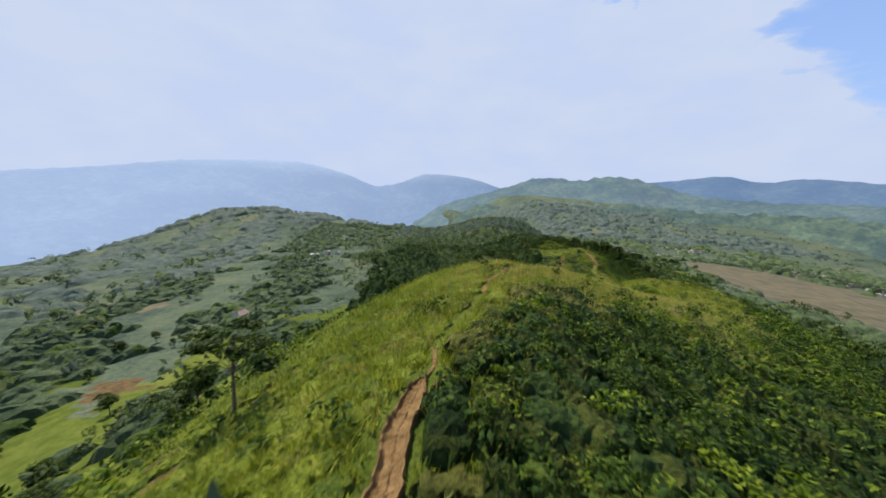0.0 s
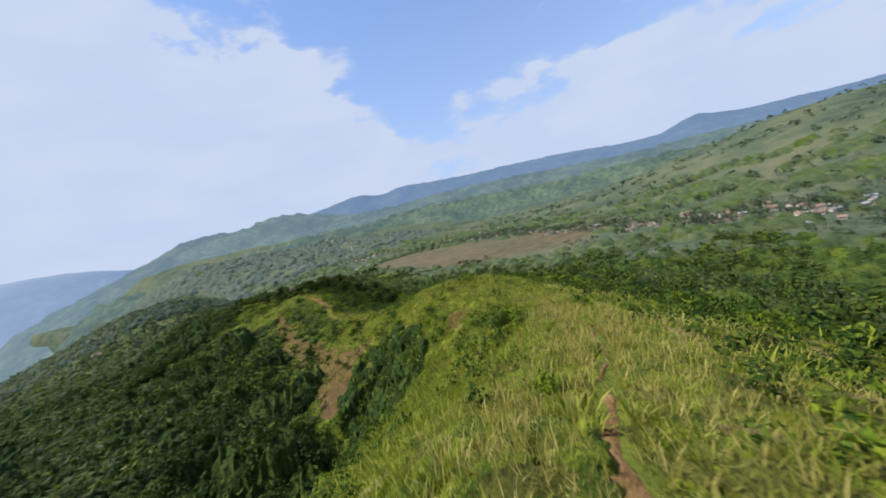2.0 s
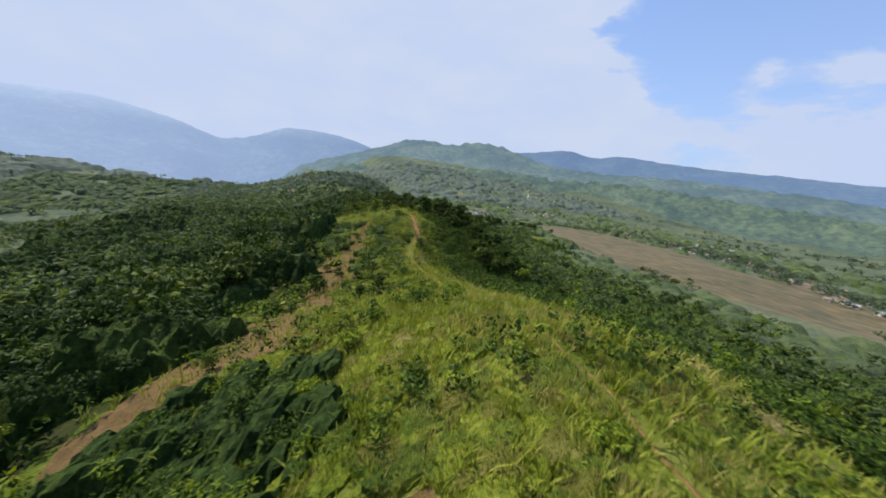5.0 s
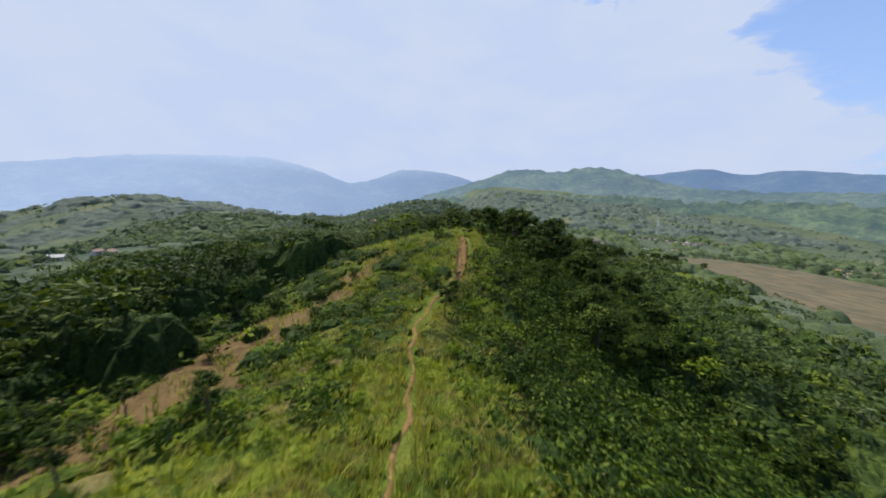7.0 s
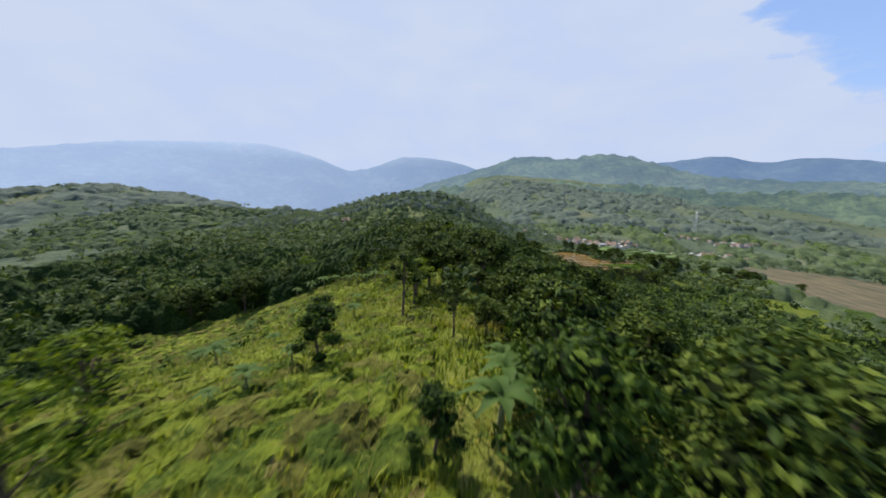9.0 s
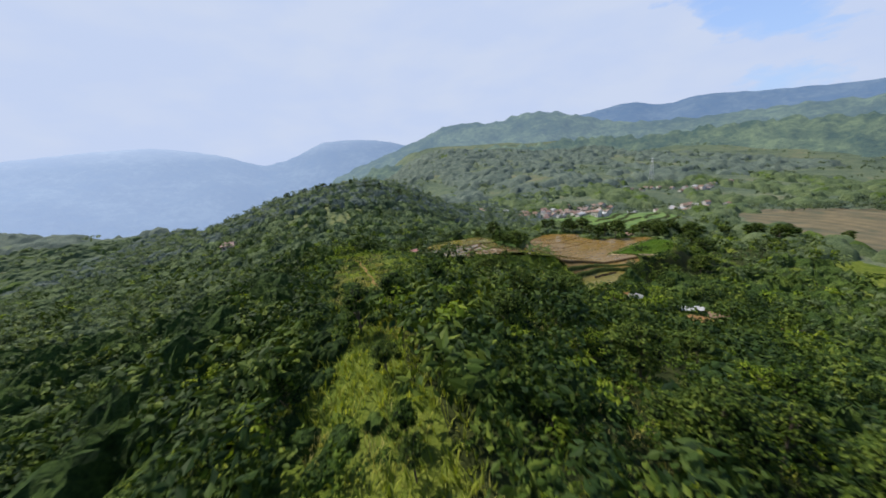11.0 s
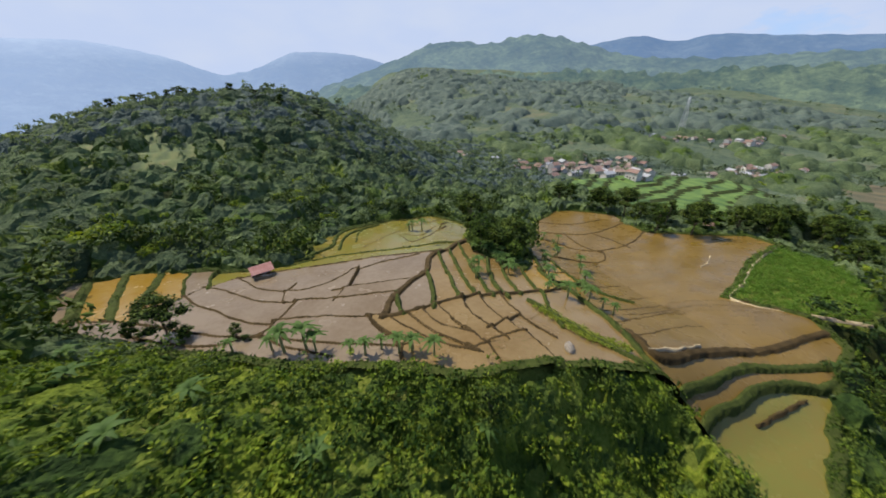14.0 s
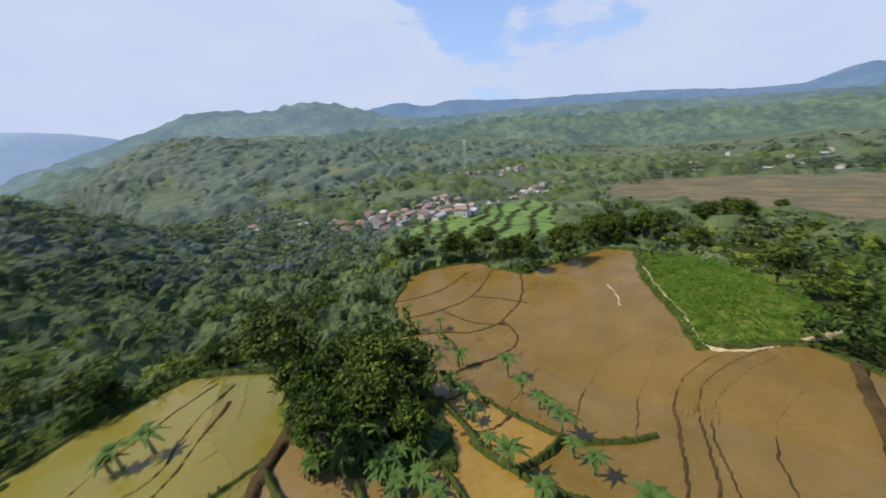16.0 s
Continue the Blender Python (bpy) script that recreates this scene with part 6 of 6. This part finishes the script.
    while n < 30:
        x, y = rng.uniform(-130, -24), rng.uniform(24, 150)
        if y > 30 + 0.2 * abs(x) and bareness(np.array([x]), np.array([y]))[0] < 0.3 and wave_noise(np.array([x]), np.array([y]), 30, 161, 2)[0] > -0.25:
            plant(kinds[rng.choice([1, 1, 0, 4])], x, y, rng, rng.uniform(0.4, 0.75), 0.2)
            n += 1


build_trees()


def build_shrubs():
    rng = np.random.RandomState(33)

    def shrub(seed, mat, label, size):
        top = new("shrub")
        tagged(top, label, "shrub", "shrubs on the ridge")
        r = np.random.RandomState(seed)
        bm = bmesh.new()
        cs = []
        for k in range(8):
            a = k * 2.4
            tip = Vector((math.cos(a) * size * r.uniform(0.2, 0.7), math.sin(a) * size * r.uniform(0.2, 0.7), size * r.uniform(0.5, 1.3)))
            tube(bm, [Vector((0, 0, -0.3)), tip * 0.5 + Vector((0, 0, 0.1)), tip], [0.05, 0.035, 0.015], 5)
            cs.append(tip)
        part("branch", bm, M_BARK, top, "thin woody stems")
        v, f = leaf_quads(r, np.array(cs), np.full((8, 3), size * 0.5), 55, 0.17, inner=0.3)
        crown = new("foliage", mesh_from("foliage", v, f, [mat]))
        crown.parent = top
        return top

    a = first_at(shrub(1, M_BUSH, "rounded dark green shrub on bare earth", 1.6), 59, 181, 1.2)
    b = first_at(shrub(2, M_LIME, "bright green leafy shrub", 1.3), 66, 117)
    for x, y, s in ((63.5, 157, 1.7), (61, 153.5, 1.3), (65, 160, 0.7), (57, 132, 0.6), (60, 141, 0.7), (66, 172, 0.8), (72, 190, 0.8), (76, 196, 0.9), (69, 166, 0.6), (74, 181, 0.7), (66, 187, 1.3), (54, 124, 0.8), (92, 208, 1.2)):
        plant(a, x, y, rng, s, 0.1)
    for x, y, s in ((69, 121, 0.9), (73, 125, 0.8), (63, 113, 1.0), (77, 130, 0.9), (80, 134, 0.8), (75, 99, 0.8), (30, 66, 0.8), (44, 71, 0.7), (20, 55, 0.6), (84, 160, 0.8), (92, 168, 0.9), (94, 174, 1.0), (83, 178, 0.9)):
        plant(b, x, y, rng, s, 0.1)
    gold = first_at(shrub(3, leaf_material("golden_leaves", (0.22, 0.15, 0.012), (0.42, 0.28, 0.02), (0.55, 0.40, 0.04), 0.3, 0.3), "golden-yellow leafy shrub near the sheds", 1.5), 161.6, 333.4, 1.1)
    plant(gold, 163.4, 332.0, rng, 0.8, 0.1)
    pale = first_at(shrub(4, leaf_material("silvery_leaves", (0.05, 0.075, 0.03), (0.11, 0.14, 0.06), (0.19, 0.22, 0.11), 0.3, 0.25), "large pale grey-green shrub over the wood", 2.6), 120.6, 316.4, 1.3)
    plant(pale, 123.2, 314.6, rng, 1.1, 0.1)
    plant(b, 51, 78.4, rng, 1.7, 0.1)
    plant(a, 49.4, 79.6, rng, 1.5, 0.1)
    n = 0
    while n < 120:
        x, y = rng.uniform(-20, 130), rng.uniform(10, 250)
        k = bush_keep(np.array([x]), np.array([y]))[0]
        if k > rng.uniform(0.1, 0.8) and near_path(np.array([x]), np.array([y]))[0] < 32:
            plant(a if rng.uniform() < 0.6 else b, x, y, rng, rng.uniform(0.5, 0.95), 0.15)
            n += 1


build_shrubs()


def make_banana(seed, height, label):
    """A banana plant: soft stem and arching, torn blades."""
    rng = np.random.RandomState(seed)
    top = new("banana_plant")
    tagged(top, label, "banana plant", "banana plants")
    bm = bmesh.new()
    tube(bm, [Vector((0, 0, -0.2)), Vector((0.03, 0, height * 0.4)), Vector((0.05, 0.02, height * 0.72))], [0.11, 0.09, 0.05], 7)
    part("stem", bm, M_STEM, top, "pale green banana stem")
    for k in range(8):
        bm = bmesh.new()
        a, rise, long = k * 2.4 + rng.uniform(-0.3, 0.3), rng.uniform(0.5, 1.15), height * rng.uniform(0.55, 0.75)
        d, across = Vector((math.cos(a), math.sin(a), 0)), Vector((-math.sin(a), math.cos(a), 0))
        rows = []
        for s in np.linspace(0, 1, 8):
            c = Vector((0.04, 0.02, height * 0.70)) + d * (long * (s * math.cos(rise) * 0.6 + 0.45 * s * s)) + Vector((0, 0, long * (math.sin(rise) * s - 0.75 * s * s)))
            w = height * 0.105 * math.sin(min(1.0, 0.12 + s * 0.95) * 3.0) * rng.uniform(0.75, 1.1) + 0.01
            rows.append([bm.verts.new(c - across * w + Vector((0, 0, w * 0.35))), bm.verts.new(c), bm.verts.new(c + across * w + Vector((0, 0, w * 0.35)))])
        for lo, hi in zip(rows, rows[1:]):
            for q in (0, 1):
                bm.faces.new((lo[q], lo[q + 1], hi[q + 1], hi[q]))
        part("leaf", bm, M_BANANA, top)
    return top


M_STEM = plain_material("banana_stem", (0.14, 0.16, 0.05), (0.24, 0.24, 0.10), 5.0, 0.6, 0.2)


def build_bananas():
    rng = np.random.RandomState(44)
    z = lambda x, y: float(paddy_plane(np.array(x), np.array(y)))
    tall = make_banana(1, 2.0, "tall banana plant with broad arching leaves")
    young = make_banana(2, 1.4, "young banana plant with upright leaves")
    first_at(tall, 134.2, 359, z=z(134.2, 359))
    first_at(young, 132.8, 360.2, z=z(132.8, 360.2))
    # rows on the paddy banks
    spots = [(123.5, 363.2), (124.4, 362.5), (126, 362.2), (127.2, 361.5), (130.4, 360.6), (131.2, 359.9), (135.2, 358.6), (137, 357.5), (120, 364.5),
             (147.5, 374), (148, 375.5), (147.8, 376.6), (149, 377.4), (157, 370.5), (157.6, 371.8), (159, 373), (158.4, 368.4), (160.5, 376), (161.6, 378.2), (163.5, 381.4), (164.6, 383), (166, 386),
             (164, 371.5), (165, 373), (166.8, 374.6), (168, 376.4), (169.5, 378), (161.8, 368), (162.6, 366.4), (163.2, 364.4), (170.5, 380.4), (172.5, 383), (155.3, 377.8), (154, 380), (143, 398.5), (144.6, 398), (142, 399),
             (176, 401), (178, 398.5), (175, 396), (173.6, 393), (171, 388.6)]
    for x, y in spots:
        plant(tall if rng.uniform() < 0.5 else young, x + rng.uniform(-0.3, 0.3), y + rng.uniform(-0.3, 0.3), rng, rng.uniform(0.9, 1.4), 0, z(x, y) + 0.1)
    # clump below the big trees
    for n in range(26):
        x, y = 154.5 + rng.normal() * 2.2, 384 + rng.normal() * 3.0
        plant(tall, x, y, rng, rng.uniform(0.8, 1.15), 0, z(x, y) - 0.1)
    # on the ridge and its slopes
    for x, y, s in ((84.9, 206.4, 1.0), (83, 208, 0.9), (86.5, 209.5, 1.1), (88, 222, 1.0), (86.4, 221, 0.8), (104, 217.5, 1.1), (105.2, 216, 1.2), (103.6, 219.6, 1.0), (106, 220, 1.1), (89, 226, 0.9), (81, 230, 1.1), (78, 233, 1.1), (75, 236, 1.1), (83, 236, 1.0),
                    (87, 239, 1.0), (90, 241, 1.1), (70, 230, 1.0), (118.2, 327.8, 1.0), (116.8, 326.2, 0.9), (121, 328.5, 1.2), (123, 331, 1.0), (125, 323, 1.1), (135, 338, 1.0), (130, 341, 1.2), (141, 341, 1.1), (147, 345, 1.0), (128, 351, 1.1), (120, 357, 1.1), (112, 360, 1.2),
                    (118, 353, 1.1), (139, 351, 0.9), (109, 364, 1.1), (40, 117, 1.1), (38, 124, 1.2), (122, 62, 1.0), (126, 66, 1.1), (130, 60, 1.2), (118, 68, 1.0),
                    (104.6, 237.4, 2.0), (102.8, 219, 1.7), (101.9, 216.6, 1.6), (103.4, 222.6, 1.4), (93, 263, 1.5), (90.5, 265, 1.4), (88, 268, 1.6), (86, 270, 1.4), (83.5, 272.5, 1.6), (81, 274.5, 1.5), (77.5, 277.5, 1.5), (74, 280, 1.6), (70, 282.5, 1.5), (66, 284, 1.4), (60, 284.5, 1.5), (54, 285.5, 1.5),
                    (80, 257, 1.4), (74, 262, 1.1), (68, 254, 1.3), (63, 268, 1.2), (84, 248, 1.2), (71, 246, 1.4), (58, 260, 1.3), (87, 257, 1.0), (114.2, 324.6, 1.5), (118.2, 322.6, 1.6), (119.8, 325, 1.3), (116, 320.5, 1.2), (121.5, 321, 1.4), (123.5, 318, 1.3)):
        plant(tall, x, y, rng, s * rng.uniform(0.9, 1.15), 0.05)
    n = 0
    while n < 40:
        x, y = rng.uniform(95, 150), rng.uniform(392, 440)
        if outline_distance(np.array(x), np.array(y), PADDY) > 1.5:
            plant(tall, x, y, rng, rng.uniform(1.0, 1.5), 0)
            n += 1


build_bananas()


# ---- buildings ----
M_TILE = plain_material("clay_roof_tiles", (0.16, 0.098, 0.076), (0.27, 0.182, 0.150), 1.2, 0.85, 0.5)
M_OLDTILE = plain_material("weathered_roof_tiles", (0.17, 0.12, 0.10), (0.32, 0.23, 0.19), 1.0, 0.9, 0.5)
M_SHEET = plain_material("zinc_roof", (0.20, 0.20, 0.205), (0.36, 0.36, 0.365), 0.7, 0.5, 0.2)
M_RUST = plain_material("rusty_sheet_roof", (0.11, 0.066, 0.042), (0.23, 0.15, 0.10), 0.8, 0.7, 0.4)
M_PALE_SHEET = plain_material("pale_metal_roof", (0.26, 0.26, 0.26), (0.46, 0.46, 0.45), 0.9, 0.6, 0.2)
M_PLASTER = plain_material("painted_wall", (0.34, 0.31, 0.28), (0.62, 0.59, 0.54), 0.8, 0.8, 0.2)
M_DARK = plain_material("dark_opening", (0.015, 0.015, 0.017), (0.03, 0.03, 0.032), 2.0, 0.4, 0.0)
M_TIMBER = plain_material("grey_timber", (0.10, 0.075, 0.05), (0.22, 0.17, 0.12), 3.0, 0.9, 0.5)
M_CEMENT = plain_material("cement_screed", (0.28, 0.26, 0.24), (0.42, 0.40, 0.37), 1.4, 0.9, 0.4)


def box(bm, x0, x1, y0, y1, z0, z1):
    m = Matrix.Translation(((x0 + x1) / 2, (y0 + y1) / 2, (z0 + z1) / 2)) @ Matrix.Diagonal((x1 - x0, y1 - y0, z1 - z0, 1))
    bmesh.ops.create_cube(bm, size=1, matrix=m)


def make_house(w, d, h, rise, roof_mat, label, hip=0.0):
    """A village house: plastered walls, a gabled or hipped roof with eaves, door and windows set in."""
    top = new("house")
    tagged(top, label, "house", "village houses")
    bm = bmesh.new()
    box(bm, -w / 2, w / 2, -d / 2, d / 2, -0.8, h)
    g = [bm.verts.new(p) for p in ((-w / 2, -d / 2, h), (-w / 2, d / 2, h), (-w / 2, 0, h + rise * 0.9))]
    bm.faces.new(g)
    g = [bm.verts.new(p) for p in ((w / 2, -d / 2, h), (w / 2, d / 2, h), (w / 2, 0, h + rise * 0.9))]
    bm.faces.new(g)
    part("wall", bm, M_PLASTER, top, smooth_shade=False)
    bm = bmesh.new()
    e, t = 0.6, 0.14
    for sign in (-1, 1):
        lo, hi = (d / 2 + e) * sign, 0
        zl, zh = h - rise * e / (d / 2), h + rise
        x0, x1 = w / 2 + e, w / 2 + e - hip
        c = [(-x0, lo, zl), (x0, lo, zl), (x1, hi, zh), (-x1, hi, zh)]
        up = [bm.verts.new((x, y, z + t)) for x, y, z in c]
        dn = [bm.verts.new((x, y, z)) for x, y, z in c]
        bm.faces.new(up)
        bm.faces.new(dn[::-1])
        for k in range(4):
            bm.faces.new((up[k], dn[k], dn[(k + 1) % 4], up[(k + 1) % 4]))
    part("roof", bm, roof_mat, top, smooth_shade=False)
    for sign in (-1, 1):
        for x, wd, z0, z1, name in ((-w * 0.28, 1.1, 0.9, 2.1, "window"), (w * 0.28, 1.1, 0.9, 2.1, "window"), (0.0, 0.9, -0.1, 2.05, "door")):
            bm = bmesh.new()
            box(bm, x - wd / 2, x + wd / 2, sign * d / 2 - 0.04, sign * d / 2 + 0.04, z0, z1)
            part(name, bm, M_DARK, top, smooth_shade=False)
    return top


def build_villages():
    rng = np.random.RandomState(55)
    kinds = [make_house(8, 6, 2.9, 1.7, M_TILE, "village house with a clay-tiled gable roof"), make_house(7, 5.5, 2.8, 1.5, M_OLDTILE, "village house with a weathered brown tile roof", 1.5),
             make_house(9, 6.5, 3.1, 1.4, M_SHEET, "village house with a pale metal roof"), make_house(10, 6.5, 5.6, 1.8, M_TILE, "two-storey village house with clay tiles", 1.8), make_house(6, 5, 2.7, 1.4, M_OLDTILE, "small weathered village house")]
    used = []

    def put(x, y, k=None, s=0.52):
        for ux, uy in used:
            if math.hypot(ux - x, uy - y) < 4.2:
                return
        k = rng.choice([0, 0, 1, 1, 2, 2, 3, 4]) if k is None else k
        used.append((x, y))
        m = pose(x, y, ground_at(x, y) + 0.15, 0, 0, rng.choice([0, 90]) + rng.uniform(-25, 25))
        copy_thing(kinds[k], m).scale = (s, s, s)

    for k, (x, y) in enumerate(((238, 478), (246, 470), (229, 481), (252, 488), (255, 456))):
        kinds[k].location = (x, y, ground_at(x, y) + 0.15)
        kinds[k].rotation_euler = (0, 0, rng.uniform(-0.5, 0.5))
        kinds[k].scale = (0.52,) * 3
        used.append((x, y))
    for cx, cy, sx, sy, n in ((234, 477, 12, 8, 60), (256, 474, 12, 9, 34), (248, 450, 6, 5, 12), (316, 445, 11, 6, 28), (335, 455, 8, 5, 8), (372, 526, 14, 6, 10), (414, 512, 16, 6, 12), (330, 552, 10, 10, 4), (200, 505, 8, 6, 5)):
        for _ in range(n):
            put(cx + rng.normal() * sx, cy + rng.normal() * sy)
    row = [(410, 392), (426, 370), (440, 331), (452, 269), (400, 190), (372, 139), (345, 100), (338, 66), (335, 40), (325, 15), (300, -2), (300, -30), (345, -60), (380, -90)]
    for a, b in zip(row, row[1:]):
        for t in np.linspace(0, 1, 13):
            put(a[0] + (b[0] - a[0]) * t + rng.normal() * 9, a[1] + (b[1] - a[1]) * t + rng.normal() * 9)
    for _ in range(34):
        put(505 + rng.normal() * 38, 375 + rng.normal() * 40)
    for x, y, k, size in ((-88, 155, 1, 0.8), (43, 427, 1, 0.8), (-120, 330, 2, 0.8), (-100, 340, 1, 0.8), (-112, 345, 4, 0.8), (226, 398, 0, 0.42)):
        put(x, y, k, size)


build_villages()


def open_shed(name, label, x, y, z, turn, w, d, h, rise, roof_mat, posts=3):
    """An open-sided shed: timber posts under a thin pitched roof."""
    top = new(name)
    tagged(top, label, "shed")
    for px in np.linspace(-w / 2 + 0.15, w / 2 - 0.15, posts):
        for py in (-d / 2 + 0.15, d / 2 - 0.15):
            bm = bmesh.new()
            box(bm, px - 0.07, px + 0.07, py - 0.07, py + 0.07, -0.8, h)
            part("post", bm, M_TIMBER, top, smooth_shade=False)
    for sign in (-1, 1):
        bm = bmesh.new()
        n = 14
        lo, hi = [], []
        for k in range(n + 1):
            px = -w / 2 - 0.3 + (w + 0.6) * k / n
            rip = 0.035 * (k % 2)
            lo.append((bm.verts.new((px, sign * (d / 2 + 0.4), h - 0.15 + rip)), bm.verts.new((px, sign * (d / 2 + 0.4), h - 0.21 + rip))))
            hi.append((bm.verts.new((px, 0, h + rise + rip)), bm.verts.new((px, 0, h + rise - 0.06 + rip))))
        for k in range(n):
            for q in (0, 1):
                bm.faces.new((lo[k][q], lo[k + 1][q], hi[k + 1][q], hi[k][q]))
            bm.faces.new((lo[k][0], lo[k + 1][0], lo[k + 1][1], lo[k][1]))
        part("roof_sheet", bm, roof_mat, top, smooth_shade=False)
    bm = bmesh.new()
    box(bm, -w / 2 + 0.1, w / 2 - 0.1, -d / 2 + 0.1, d / 2 - 0.1, -0.5, 0.25)
    part("floor_slab", bm, M_CEMENT, top, smooth_shade=False)
    top.matrix_world = pose(x, y, z, 0, 0, turn)
    return top


def build_sheds():
    open_shed("field_hut", "small field hut with a faded red roof beside paddies", 118.0, 383.6, float(paddy_plane(118.0, 383.6)) - 0.1, 25, 2.4, 1.9, 1.4, 0.6, plain_material("faded_red_roof", (0.26, 0.10, 0.08), (0.42, 0.22, 0.18), 1.5, 0.8, 0.3), 2)
    open_shed("farm_shed", "farm shed with a rusty brown sheet roof", 182.4, 322.6, ground_at(182.4, 322.6) - 0.6, -35, 6.5, 3.6, 2.4, 0.8, M_RUST)
    open_shed("farm_shed", "low shed with a pale metal sheet roof", 179.4, 328.8, ground_at(179.4, 328.8) - 0.8, -30, 5.2, 1.8, 2.1, 0.35, M_PALE_SHEET, 2)
    open_shed("farm_shed", "rusty roofed shed among trees with pale ridge", 186.5, 314, ground_at(186.5, 314) - 0.6, -42, 7.5, 2.8, 2.4, 0.6, M_RUST)
    open_shed("farm_shed", "small shed with a grey metal roof at the yard's end", 169.0, 335.6, ground_at(169.0, 335.6) - 0.3, 40, 3.4, 2.6, 2.0, 0.4, M_SHEET, 2)
    bm = bmesh.new()
    ring = [(172, 325.5), (176.2, 326.4), (179.2, 322.4), (175.6, 320.2), (172.4, 321.6)]
    z = max(ground_at(*p) for p in ring) + 0.1
    lo, hi = [bm.verts.new((x, y, z - 1.5)) for x, y in ring], [bm.verts.new((x, y, z)) for x, y in ring]
    bm.faces.new(hi[::-1])
    for k in range(5):
        bm.faces.new((lo[k], lo[(k + 1) % 5], hi[(k + 1) % 5], hi[k]))
    bmesh.ops.recalc_face_normals(bm, faces=bm.faces)
    tagged(part("farm_yard", bm, M_PATH, None, smooth_shade=False), "bare brown earth yard beside a rusty shed", "yard", kind="structure")
    # levelled earth yard before the shed
    bm = bmesh.new()
    ring = [(165.3, 342.6), (167.4, 343), (170.8, 339.6), (168.8, 336.6), (166.8, 337.4)]
    z = max(ground_at(*p) for p in ring) + 0.12
    lo, hi = [bm.verts.new((x, y, z - 1.2)) for x, y in ring], [bm.verts.new((x, y, z)) for x, y in ring]
    bm.faces.new(hi[::-1])
    for k in range(5):
        bm.faces.new((lo[k], lo[(k + 1) % 5], hi[(k + 1) % 5], hi[k]))
    bmesh.ops.recalc_face_normals(bm, faces=bm.faces)
    ob = part("drying_yard", bm, M_PATH, None, smooth_shade=False)
    tagged(ob, "levelled reddish earth drying yard beside the sheds", "yard", kind="structure")


build_sheds()


def build_pylon(x, y, tall):
    """A lattice power mast in the valley."""
    top = new("power_pylon")
    tagged(top, "grey steel lattice power pylon in the valley", "pylon")
    z = ground_at(x, y)
    corner = lambda s, u, f: Vector((s * (1.9 * (1 - f) + 0.4 * f), u * (1.9 * (1 - f) + 0.4 * f), tall * f))
    for s in (-1, 1):
        for u in (-1, 1):
            bm = bmesh.new()
            tube(bm, [corner(s, u, 0) - Vector((0, 0, 1)), corner(s, u, 0.5), corner(s, u, 1)], [0.11, 0.09, 0.07], 4)
            part("leg", bm, M_STEEL, top)
    for k in range(8):
        f, g = k / 8, (k + 1) / 8
        for s, u, s2, u2 in ((-1, -1, 1, -1), (1, -1, 1, 1), (1, 1, -1, 1), (-1, 1, -1, -1)):
            for lo, hi in ((corner(s, u, f), corner(s2, u2, g)), (corner(s2, u2, f), corner(s, u, g))):
                bm = bmesh.new()
                tube(bm, [lo, hi], [0.045, 0.045], 4)
                part("brace", bm, M_STEEL, top)
    for f in (0.72, 0.84, 0.96):
        bm = bmesh.new()
        tube(bm, [Vector((-4.5, 0, tall * f)), Vector((0, 0, tall * f + 0.5)), Vector((4.5, 0, tall * f))], [0.06, 0.1, 0.06], 4)
        part("cross_arm", bm, M_STEEL, top)
    top.location = (x, y, z)


M_STEEL = plain_material("galvanised_steel", (0.30, 0.32, 0.34), (0.46, 0.48, 0.50), 2.0, 0.5, 0.1, 0.6)
build_pylon(400, 556, 26)
